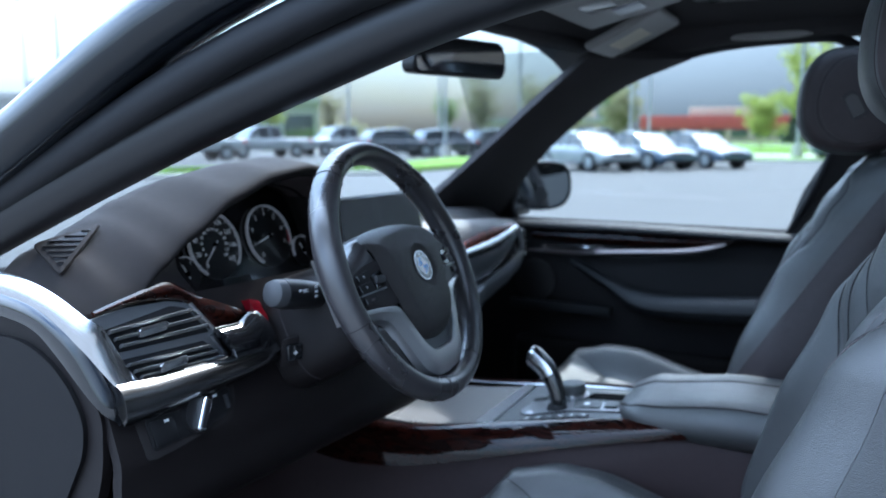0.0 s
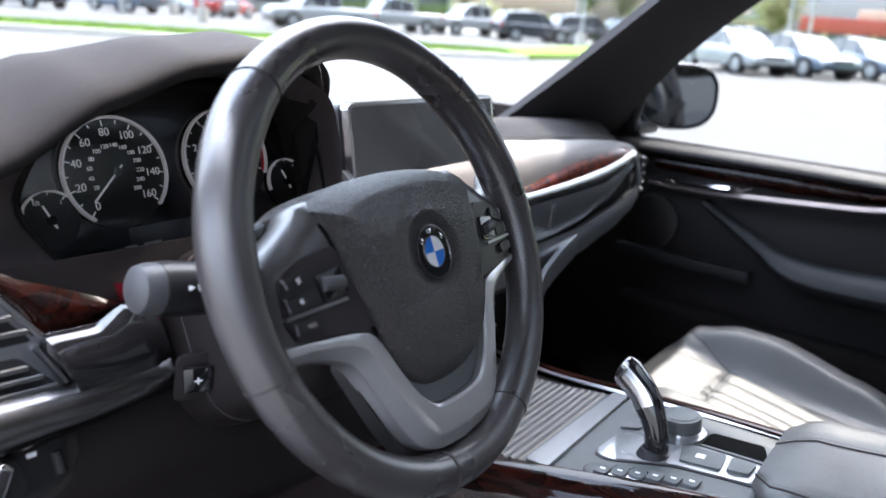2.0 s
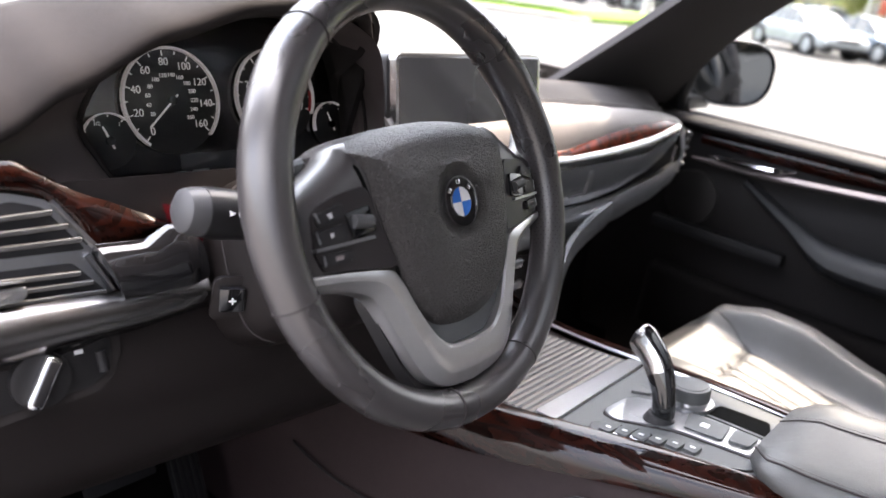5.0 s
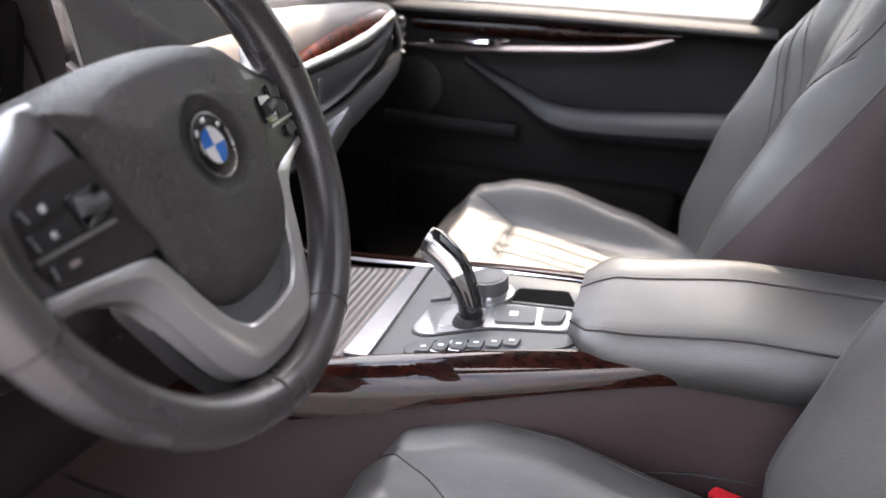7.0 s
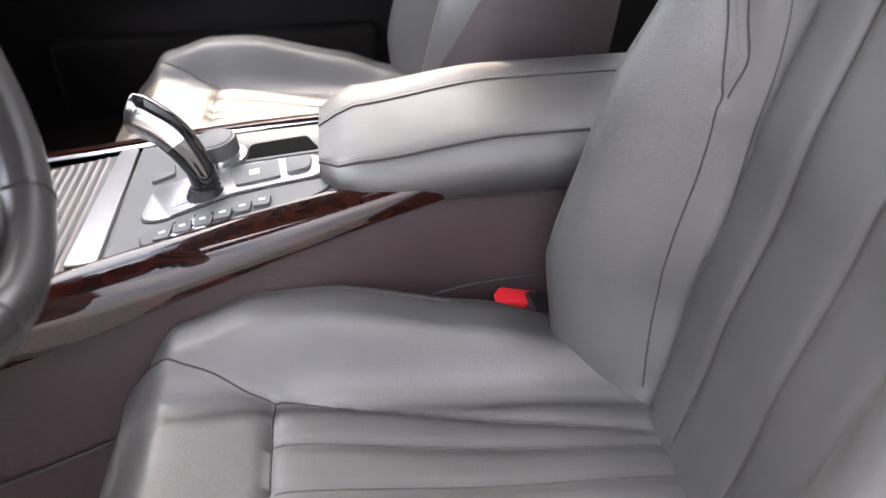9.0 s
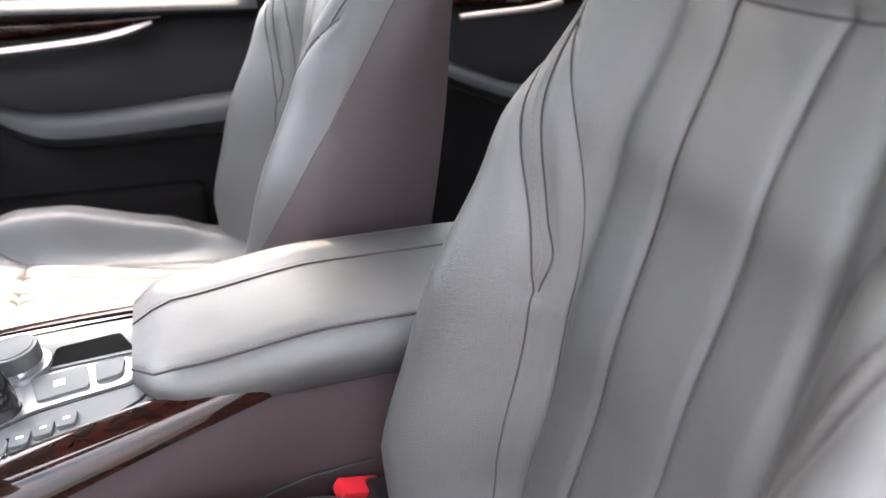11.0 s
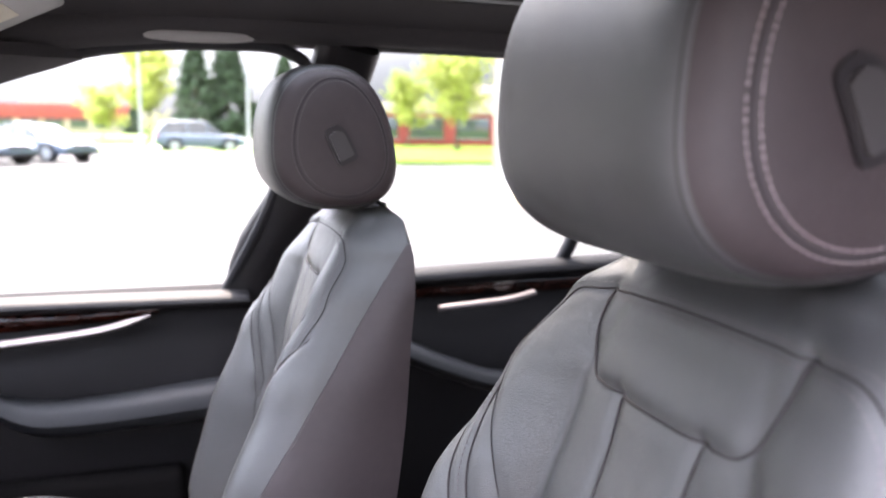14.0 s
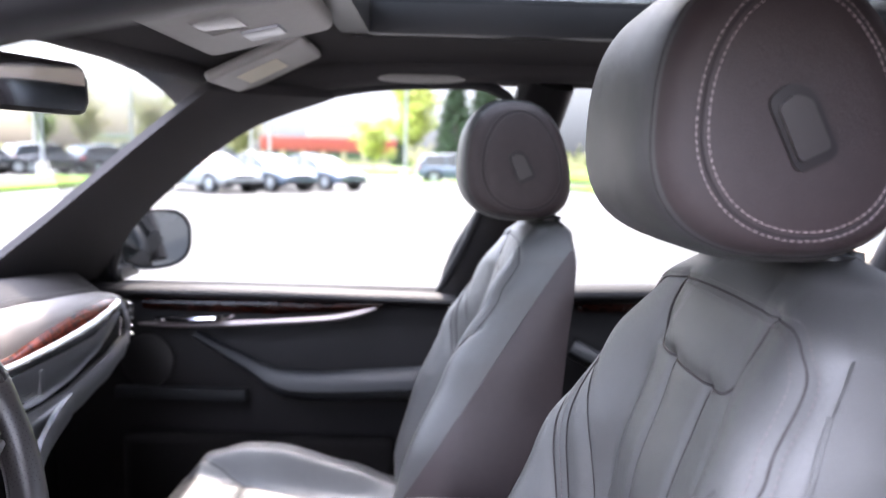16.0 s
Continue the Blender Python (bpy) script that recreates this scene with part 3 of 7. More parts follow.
add("door_handle", tube(spline([(0.78, 0.26, 1.0), (0.765, 0.2, 1.003), (0.765, 0.12, 1.006), (0.78, 0.08, 1.012)], 14), [0.004, 0.007, 0.009, 0.01, 0.010, 0.010, 0.010, 0.010, 0.010, 0.010, 0.009, 0.008, 0.006, 0.004], seg=8, flat=0.7), CHROME, "chrome door release")
arm = spline([(0.785, 0.17, 0.965), (0.765, 0.06, 0.913), (0.745, -0.03, 0.873), (0.738, -0.12, 0.866), (0.738, -0.30, 0.876), (0.745, -0.44, 0.884)], 30)
add("armrest", tube(arm, [interp([(0, 0.014), (0.25, 0.024), (0.45, 0.046), (1, 0.056)], k / 29) for k in range(30)], seg=12, flat=0.65), DOOR_ARM, "padded black armrest")
add("pocket", box((0.05, 0.62, 0.16), (0.775, 0.02, 0.66), bevel=0.03, seg=3), CARPET)
add("speaker", disc(0.06, 0.006, frame_of((0.787, 0.28, 0.90), (-1, 0, 0.05)), bevel=0.002), PLASTIC, "round speaker grille")
add("map_ledge", box((0.03, 0.30, 0.03), (0.775, 0.20, 0.83), bevel=0.01), DOOR_ARM)
sail = [(0.872, 0.44, 1.065), (0.868, 0.386, 1.066), (0.800, 0.335, 1.18), (0.800, 0.37, 1.17)]
add("mirror_sail", solid_sheet([[Vector(sail[0]).lerp(Vector(sail[1]), t) for t in (0, 0.5, 1)], [Vector(sail[3]).lerp(Vector(sail[2]), t) for t in (0, 0.5, 1)]], 0.012), PLASTIC)
o = add("glass", grid_mesh([[(WIN(z) + 0.012, y, z) for y in np.linspace(0.45, -0.52, 8)] for z in np.linspace(1.03, 1.52, 6)]), GLASS)

_, add2 = passenger_door("door_2", -1.45, -0.47, "closed black rear door with silver handle", 0.0)
add2("upper_trim", tube(spline([(0.842, -0.47, 1.062), (0.842, -1.0, 1.078), (0.836, -1.45, 1.09)], 10), 0.042, seg=16, flat=0.5), DOOR_SKIN)
add2("door_handle", tube(spline([(0.76, -0.80, 1.02), (0.75, -0.86, 1.026), (0.75, -0.95, 1.032), (0.77, -1.02, 1.04)], 12), 0.010, seg=8, flat=0.7), SATIN, "satin silver handle")
add2("armrest", tube(spline([(0.76, -0.68, 0.96), (0.72, -0.82, 0.90), (0.70, -0.95, 0.87), (0.70, -1.3, 0.875)], 16), 0.035, seg=10, flat=0.6), DOOR_ARM)
add2("wood_inlay", box((0.006, 0.5, 0.025), (0.826, -0.95, 1.045), bevel=0.002), WOOD, "glossy dark wood inlay")
o = add2("glass", grid_mesh([[(WIN(z) + 0.012, y, z) for y in np.linspace(-0.6, -1.5, 8)] for z in np.linspace(1.05, 1.54, 6)]), glass_mat("rear_glass", (0.40, 0.43, 0.43)))
beam(spline([(0.87, -1.12, 1.06), (0.76, -1.16, 1.26), (0.60, -1.22, 1.53)], 10), oval(0.015, 0.014), RUBBER, "window_bar_rear", "slim black bar of the rear door window")
beam(spline([(0.88, -1.42, 0.9), (0.80, -1.48, 1.2), (0.60, -1.56, 1.53)], 10), oval(0.04, 0.10), HEADLINER, "pillar_rear_passenger", "dark rear pillar trim")
# frame of the front side window: rubber run along pillar and roof
run = spline([(0.868, 0.387, 1.07), (0.815, 0.362, 1.152), (0.742, 0.262, 1.27), (0.635, 0.005, 1.44), (0.598, -0.19, 1.503), (0.585, -0.395, 1.518), (0.592, -0.48, 1.508), (0.625, -0.51, 1.46), (0.75, -0.465, 1.26), (0.868, -0.38, 1.06)], 50)
tagged(part("trim_window", tube(run, 0.011, seg=8), RUBBER), "black rubber run round the passenger window", "window seal", kind="structure")

# wing mirror outside the passenger window
wm = empty("wing_mirror", (1.0, 0.36, 1.10), label="black wing mirror outside the passenger window", category="mirror")
inv = wm.matrix_world.inverted()
MF = frame_of((0.985, 0.332, 1.158), (-0.60, -0.80, 0.02))


def mirror_ring(sx, sy, d):
    return [MF @ Vector((0.106 * sx * math.copysign(abs(math.cos(a)) ** 0.75, math.cos(a)), 0.078 * sy * math.copysign(abs(math.sin(a)) ** 0.75, math.sin(a)), d)) for a in np.linspace(0, 2 * math.pi, 32, endpoint=False)]


shell = grid_mesh([mirror_ring(0.90, 0.88, 0.002), mirror_ring(0.97, 0.97, 0.006), mirror_ring(1.0, 1.0, 0.0), mirror_ring(1.0, 1.0, -0.02), mirror_ring(0.95, 0.94, -0.05), mirror_ring(0.80, 0.78, -0.08), mirror_ring(0.5, 0.48, -0.10), mirror_ring(0.1, 0.1, -0.105)], close_u=True, caps=True)
for nm, bm, m, lab in (("housing", shell, PAINT, ""), ("glass", grid_mesh([mirror_ring(0.88, 0.86, 0.0045), mirror_ring(0.45, 0.44, 0.0050), mirror_ring(0.02, 0.02, 0.0052)], close_u=True, caps=True), WING_GLASS, "mirror glass"), ("foot", box((0.12, 0.07, 0.035), (0.92, 0.40, 1.085), bevel=0.015), PLASTIC, "")):
    o = part(nm, bm, m, wm, lab)
    o.matrix_parent_inverse = inv


# ---- seats ----
def make_seat(name, label, wrap):
    """Front seat, local origin at the floor under its middle; faces +y."""
    s = empty(name, (0, 0, 0), label=label, category="car seat")

    def half(z):
        return interp([(0.66, 0.205), (0.80, 0.235), (0.95, 0.235), (1.10, 0.222), (1.20, 0.195), (1.26, 0.165), (1.30, 0.12), (1.315, 0.07)], z)

    def yc(z):
        return interp([(0.66, -0.46), (0.80, -0.485), (0.95, -0.515), (1.10, -0.545), (1.21, -0.575), (1.27, -0.598), (1.30, -0.625), (1.315, -0.65)], z)

    def yb(z):
        return interp([(0.66, -0.60), (0.85, -0.635), (1.10, -0.665), (1.25, -0.68), (1.30, -0.675), (1.315, -0.66)], z)

    def bol(z):
        return interp([(0.66, 0.06), (0.80, 0.095), (0.92, 0.090), (1.08, 0.060), (1.18, 0.030), (1.26, 0.008), (1.32, 0.0)], z)

    def hb(z):
        """Half width of the back, broader at the shoulders where the side hide wraps round."""
        return max(half(z), interp([(1.10, 0.222), (1.20, 0.212), (1.26, 0.198), (1.295, 0.172), (1.315, 0.12)], z)) if wrap and z > 1.10 else half(z)

    def front(x, z):
        """Depth of the front face at x (from the middle) and height z."""
        w = half(z)
        r = abs(x) / w
        y = yc(z) + bol(z) * smooth(0.42, 0.80, r)
        y -= 0.022 * max(0, (r - 0.80) / 0.20) ** 2.2 * (1.0 + 2 * bol(z) / 0.1)
        y -= 0.012 * math.exp(-((r - 0.47) / 0.05) ** 2) * (bol(z) / 0.09)
        return y

    # seam lines of the backrest, as (x, height)
    lines, stitched = [], []
    for sgn in (-1, 1):
        lines.append(([(sgn * 0.044, 1.211), (sgn * 0.040, 1.17), (sgn * 0.041, 1.10), (sgn * 0.041, 1.03), (sgn * 0.040, 0.92), (sgn * 0.040, 0.80), (sgn * 0.040, 0.70)], 0.0036, 0.0008))
        lines.append(([(sgn * 0.166, 1.182), (sgn * 0.134, 1.122), (sgn * 0.118, 1.064), (sgn * 0.112, 1.0), (sgn * 0.112, 0.93), (sgn * 0.106, 0.86), (sgn * 0.098, 0.70)], 0.0022, 0.0005))
        if sgn < 0:
            outer = [(-0.097, 1.273), (-0.131, 1.272), (-0.152, 1.256), (-0.167, 1.235), (-0.179, 1.210), (-0.185, 1.183), (-0.182, 1.13), (-0.172, 1.08), (-0.158, 1.03), (-0.145, 0.98)]
        else:
            outer = [(0.097, 1.272), (0.135, 1.263), (0.163, 1.225), (0.169, 1.178), (0.158, 1.134), (0.146, 1.09), (0.133, 1.038), (0.125, 1.007), (0.129, 0.977)]
        lines.append((outer, 0.0030, 0.0008))
        stitched.append((outer, 0.0045, 110))
        if sgn < 0:
            stitched.append((outer, -0.0045, 110))
        lines.append(([(sgn * 0.190, 1.155), (sgn * 0.168, 1.11), (sgn * 0.156, 1.078), (sgn * 0.140, 1.027), (sgn * 0.131, 0.976), (sgn * 0.128, 0.92), (sgn * 0.126, 0.85), (sgn * 0.122, 0.775), (sgn * 0.108, 0.70)], 0.0040, 0.0009))
    lines.append(([(-0.095, 1.272), (-0.093, 1.247), (-0.081, 1.219), (-0.060, 1.211), (0.0, 1.2095), (0.060, 1.211), (0.081, 1.219), (0.093, 1.247), (0.095, 1.272)], 0.0026, 0.0010))
    top = [(-0.097, 1.272), (-0.05, 1.2735), (0.0, 1.274), (0.05, 1.2735), (0.097, 1.272)]
    lines.append((top, 0.0022, 0.0010))
    stitched += [(top, 0.0045, 60), (top, -0.0045, 60)]
    dense = [(np.array([(q.x, q.y) for q in spline([(x, z, 0) for x, z in pts], 220)]), d) for pts, d, r in lines]

    def valley(x, z, table):
        """How far the hide is drawn in by the seams near a place, with a soft swell between them."""
        s = 0.0
        for line, d in table:
            e = float(np.min((line[:, 0] - x) ** 2 + (line[:, 1] - z) ** 2))
            s += d * (math.exp(-e / 0.0045 ** 2) + 0.55 * math.exp(-e / 0.014 ** 2))
        return s

    def at(x, z, lift=0.0):
        return Vector((x, front(x, z) - valley(x, z, dense) + lift, z))
    rows = []
    for z in [0.66 + (1.315 - 0.66) * (1 - (1 - k / 109) ** 1.25) for k in range(110)]:
        w = half(z)
        fr = [(-w + 2 * w * k / 110) for k in range(111)]
        row = [(x, front(x, z) - valley(x, z, dense), z) for x in fr]
        y1, y2 = front(w, z), yb(z)
        v = hb(z)
        row += [(w * 1.012 + (v - w) * t, y1 + (y2 - y1) * t, z) for t in (0.08, 0.35, 0.65, 0.90)]
        row += [(v * (0.93 - 0.31 * k), y2, z) for k in range(7)]
        row += [(-w * 1.012 - (v - w) * t, y1 + (y2 - y1) * t, z) for t in (0.90, 0.65, 0.35, 0.08)]
        rows.append(row)
    back = part("backrest", grid_mesh(rows, close_u=True, caps=True), LEATHER, s, angle=60)
    for pts, d, r in lines:
        part("seam", tube([at(q.x, q.y, 0.0009) for q in spline([(x, z, 0) for x, z in pts], 110)], r, seg=6), GROOVE, back)
    for pts, off, n in stitched:
        c = spline([(x, z, 0) for x, z in pts], n)
        out = []
        for k, q in enumerate(c):
            d = (c[min(k + 1, n - 1)] - c[max(k - 1, 0)]).normalized()
            out.append(at(q.x - d.y * off, q.y + d.x * off, 0.0009))
        part("stitching", dashes(out, length=0.0032, gap=0.0020, r=0.00042), STITCH, back, "pale double stitching")
    # side panels with piping; on the wrapped seat their shade is tinted in, dull and maroon
    for sgn in (-1, 1):
        edge = curve([(0.70, -0.330), (0.80, -0.378), (0.892, -0.426), (0.999, -0.493), (1.124, -0.580), (1.205, -0.632), (1.285, -0.674)], 2)

        def skin(y, z):
            """Half width of the side at depth y."""
            w = half(z)
            if y <= front(w, z):
                return w * 1.012 + (hb(z) - w) * (front(w, z) - y) / max(0.004, front(w, z) - yb(z))
            for k in range(60):
                r = 1 - 0.005 * k
                if front(r * w, z) >= y:
                    return r * w
            return 0.72 * w
        pr, zs = [], np.linspace(0.70, 1.272 if wrap else 1.262, 40)
        for z in zs:
            w = half(z)
            f, b = min(edge(z), front(0.80 * w, z) - 0.002) if sgn < 0 and wrap else front(w, z) - 0.004, yb(z) + 0.004
            ys = [f + (b - f) * t for t in np.linspace(0, 1, 14)]
            pr.append([(sgn * (skin(y, z) + 0.0025 + 0.006 * math.sin(math.pi * t) * smooth(1.28, 1.16, z)), y + 0.002 * (1 - t), z) for y, t in zip(ys, np.linspace(0, 1, 14))])
        side = part("side_panel", solid_sheet(pr, 0.004 * sgn), LEATHER_SHADED if wrap else LEATHER, back, "hide on the side of the backrest")
        part("piping", tube([Vector(r[0]) for r, z in zip(pr, zs) if z < 1.240], 0.0024, seg=6), LEATHER_SHADED if wrap else LEATHER, back)
        depth = [front(half(z), z) * 0.38 + yb(z) * 0.62 - 0.02 * (1.28 - z) for z in zs]
        mid = [(sgn * (skin(y, z) + 0.0035 + 0.006 * smooth(1.28, 1.16, z)), y, z) for y, z in zip(depth, zs) if z < 1.235]
        part("seam", tube(mid, 0.0016, seg=6), GROOVE, back)

    # cushion
    def chalf(y):
        return interp([(-0.52, 0.215), (-0.35, 0.24), (-0.12, 0.235), (-0.02, 0.205), (0.02, 0.17)], y)

    def ctop(x, y):
        w = chalf(y)
        r = abs(x) / w
        z = interp([(-0.52, 0.688), (-0.35, 0.702), (-0.12, 0.733), (-0.04, 0.743), (0.0, 0.722), (0.025, 0.67)], y)
        z += interp([(-0.52, 0.008), (-0.407, 0.022), (-0.332, 0.042), (-0.196, 0.058), (-0.12, 0.052), (-0.05, 0.030), (0.0, 0.0)], y) * smooth(0.51, 0.68, r)
        z -= 0.035 * max(0, (r - 0.78) / 0.22) ** 2.4
        z -= 0.006 * math.exp(-((r - 0.46) / 0.04) ** 2) * smooth(0.0, -0.1, y)
        return z
    clines = []
    for sgn in (-1, 1):
        clines.append(([(sgn * 0.172, -0.012), (sgn * 0.141, -0.043), (sgn * 0.131, -0.085), (sgn * 0.118, -0.13), (sgn * 0.107, -0.193), (sgn * 0.092, -0.291), (sgn * 0.078, -0.386), (sgn * 0.066, -0.46)], 0.0040, 0.0009))
        clines.append(([(sgn * 0.013, -0.132), (sgn * 0.013, -0.25), (sgn * 0.013, -0.47)], 0.0026, 0.0006))
        clines.append(([(sgn * 0.062, -0.132), (sgn * 0.055, -0.28), (sgn * 0.046, -0.47)], 0.0026, 0.0006))
    clines.append(([(-0.118, -0.13), (0, -0.131), (0.118, -0.13)], 0.0040, 0.0009))
    cdense = [(np.array([(q.x, q.y) for q in spline([(x, y, 0) for x, y in pts], 200)]), d) for pts, d, r in clines]
    rows = []
    for y in [-0.52 + 0.545 * (1 - (1 - k / 79) ** 1.6) for k in range(80)]:
        w = chalf(y)
        row = [(w * (-1 + 2 * k / 90), y, ctop(w * (-1 + 2 * k / 90), y) - valley(w * (-1 + 2 * k / 90), y, cdense)) for k in range(91)]
        row += [(w * 1.0, y - 0.01, 0.66), (w * 0.97, y - 0.03, 0.58), (w * 0.5, y - 0.03, 0.565), (0, y - 0.03, 0.56), (-w * 0.5, y - 0.03, 0.565), (-w * 0.97, y - 0.03, 0.58), (-w * 1.0, y - 0.01, 0.66)]
        rows.append(row)
    cushion = part("cushion", grid_mesh(rows, close_u=True, caps=True), LEATHER, s, angle=60)
    for pts, d, r in clines:
        part("seam", tube([(q.x, q.y, ctop(q.x, q.y) - valley(q.x, q.y, cdense) + 0.0009) for q in spline([(x, y, 0) for x, y in pts], 100)], r, seg=6), GROOVE, cushion)
    for sgn in (-1, 1):
        c = [(q.x, q.y, ctop(q.x, q.y) + 0.0006) for q in spline([(sgn * 0.190, -0.03, 0), (sgn * 0.198, -0.12, 0), (sgn * 0.20, -0.3, 0)], 30)]
        part("stitching", dashes(c, length=0.0032, gap=0.0020, r=0.00042), STITCH, cushion)
    part("base", box((0.40, 0.44, 0.16), (0, -0.27, 0.50), bevel=0.03), PLASTIC, s)
    # headrest
    head = empty("headrest", (0, 0, 0))
    head.parent = s
    hy, hz = -0.592, 1.406

    def hp(a, ky, kz, x, e=0.78):
        """Side outline of the headrest at angle a, scaled by ky and kz, at x: a rounded front, the back falling away to the top."""
        c, sn = math.cos(a), math.sin(a)
        y = 0.086 * math.copysign(abs(c) ** e, c) * ky
        z = 0.099 * math.copysign(abs(sn) ** e, sn) * kz
        lean = -0.05 * (1 + c) / 2 + 0.22 * (1 - c) / 2
        return Vector((0.94 * x, hy - 0.022 * (1 - ky) + y + lean * z + 0.008 * (1 - (x / 0.13) ** 2) * max(0.0, c), hz + z))
    ang = [2 * math.pi * k / 56 for k in range(56)]
    hrows = []
    for k in range(33):
        b = -math.pi / 2 + math.pi * k / 32
        sx, kx = math.copysign(abs(math.sin(b)) ** 0.28, math.sin(b)), max(0.05, abs(math.cos(b)) ** 0.27)
        hrows.append([hp(a, kx, kx, 0.122 * sx) for a in ang])
    pad_h = part("head_pad", grid_mesh(hrows, close_u=True, caps=True), LEATHER, head, angle=80)
    for sgn in (-1, 1):
        part("post", tube([(sgn * 0.062, -0.652, 1.24), (sgn * 0.062, -0.646, 1.36)], 0.0065, seg=12), CHROME, head, "chrome headrest post")
        part("collar", disc(0.018, 0.010, frame_of((sgn * 0.062, -0.652, 1.304), (0, -0.1, 1)), bevel=0.003), PLASTIC, head)
        # hide panel of the side, with its seam, double stitching and release
        rings = ((0.930, 0.930, 0.1065, 0.78), (0.880, 0.880, 0.1184, 0.80), (0.780, 0.825, 0.1232, 0.88), (0.700, 0.785, 0.1238, 0.94), (0.680, 0.765, 0.1248, 0.95),
                 (0.62, 0.70, 0.1260, 0.96), (0.48, 0.50, 0.1267, 0.96), (0.25, 0.25, 0.1268, 0.96), (0.0005, 0.0005, 0.1268, 0.96))
        rows = [[hp(a, ky, kz, sgn * x, e) for a in ang] for ky, kz, x, e in rings]
        sp = part("side_panel", grid_mesh(rows, close_u=True), LEATHER_SHADED, pad_h, "hide side of the headrest, tinted maroon-black for its shade", angle=70)
        part("seam", tube([hp(a, 0.700, 0.785, sgn * 0.1238, 0.94) for a in ang], 0.0011, seg=6, closed=True, up=(1, 0, 0)), GROOVE, pad_h)
        part("seam", tube([hp(a, 0.928, 0.928, sgn * 0.1070) for a in ang], 0.0009, seg=6, closed=True, up=(1, 0, 0)), GROOVE, pad_h)
        for ky, kz, x in ((0.728, 0.808, 0.1239), (0.664, 0.748, 0.1253)):
            part("stitching", dashes([hp(2 * math.pi * q / 240, ky, kz, sgn * x, 0.94) for q in range(241)], length=0.0030, gap=0.0018, r=0.00036), STITCH_PALE if not wrap else STITCH_DARK, pad_h, "double stitching")
        fr = Matrix(((0, 0, sgn, sgn * 0.1185), (1, 0, 0, 0), (0, 1, 0, 0), (0, 0, 0, 1)))
        shp = [(-0.597, 1.368), (-0.623, 1.381), (-0.603, 1.420), (-0.588, 1.424), (-0.575, 1.413)]
        part("release_frame", prism(round_poly(shp, 0.007), 0.0038, fr), RELEASE_FRAME, head)
        part("release_button", prism(round_poly([(-0.5965 + (y + 0.5965) * 0.72, 1.396 + (z - 1.396) * 0.74) for y, z in shp], 0.004), 0.0072, fr), RELEASE, head, "grey release button")
    return s


seat = make_seat("driver_seat", "black leather driver seat with stitched bolsters and headrest", False)
seat.matrix_world = Matrix.Translation((-0.341, 0, 0))
seat2 = make_seat("passenger_seat", "black leather passenger seat beside the centre console", True)
seat2.matrix_world = Matrix.Translation((0.405, 0.095, -0.033))
for child in seat2.children:
    if child.name.startswith(("cushion", "base")):
        child.location.z += 0.034
        child.location.y += 0.028

# ---- steering wheel ----
WC = Vector((-0.386, 0.0354, 1.130))
WM = frame_of(WC, (0.051, -0.909, 0.414))
wheel = empty("steering_wheel", WC, label="black leather three-spoke steering wheel with silver spoke trim", category="steering wheel")
winv = wheel.matrix_world.inverted()


def wpart(name, bm, m, parent=None, label="", angle=40):
    bm.transform(WM)
    o = part(name, bm, m, parent or wheel, label, angle)
    if parent is None:
        o.matrix_parent_inverse = winv
    return o


R = 0.1705


def rim_radius(deg):
    return 0.0160 * (1.0 + 0.13 * (math.exp(-((deg - 40) / 15) ** 2) + math.exp(-((deg - 140) / 15) ** 2)) + 0.10 * (math.exp(-((deg - 10) / 14) ** 2) + math.exp(-((deg - 170) / 14) ** 2)))


def rim_point(a, b, grow=1.0):
    rr = rim_radius(math.degrees(a) % 360) * grow
    return ((R + rr * math.cos(b)) * math.cos(a), (R + rr * math.cos(b)) * math.sin(a), 1.12 * rr * math.sin(b))


rows = [[rim_point(2 * math.pi * k / 120, b) for b in np.linspace(0, 2 * math.pi, 20, endpoint=False)] for k in range(120)]
rim = wpart("rim", grid_mesh(rows, close_u=True, close_v=True), WHEEL_LEATHER, angle=80)
# perforated grips on both sides
dots = bmesh.new()
rnd = random.Random(4)
for side in (0, 180):
    for i in range(44):
        for j in range(9):
            a = radians(side + -30 + 60 * i / 43)
            b = radians(180 - 70 + 140 * (j + 0.5 * (i % 2)) / 9)
            p = Vector(rim_point(a, b, 1.0))
            c = Vector((R * math.cos(a), R * math.sin(a), 0))
            n = (p - c).normalized()
            m = frame_of(p - n * 0.00005, n, (0, 0, 1) if abs(n.z) < 0.9 else (1, 0, 0))
            vs = [dots.verts.new(m @ Vector((0.00055 * math.cos(t), 0.00055 * math.sin(t), 0.00012))) for t in np.linspace(0, 2 * math.pi, 5, endpoint=False)]
            dots.faces.new(vs)
tagged(wpart("perforation", dots, GROOVE, rim), kind="stuff")
for a in (46, 128, -65, -102, 196):
    p = [rim_point(radians(a), b, 1.02) for b in np.linspace(0, 2 * math.pi, 22, endpoint=False)]
    wpart("seam", tube(p, 0.0006, seg=5, closed=True, up=(math.cos(radians(a)), math.sin(radians(a)), 0)), GROOVE, rim)
# inner lacing along the back of the rim
lace = bmesh.new()
for k in range(150):
    a = radians(-62 + 124 * k / 149) if k < 75 else radians(118 + 124 * (k - 75) / 74)
    tube([rim_point(a - 0.008, radians(205), 1.015), rim_point(a + 0.008, radians(222), 1.015)], 0.0006, seg=4, bm=lace)
tagged(wpart("lacing", lace, STITCH_DARK, rim), kind="stuff")

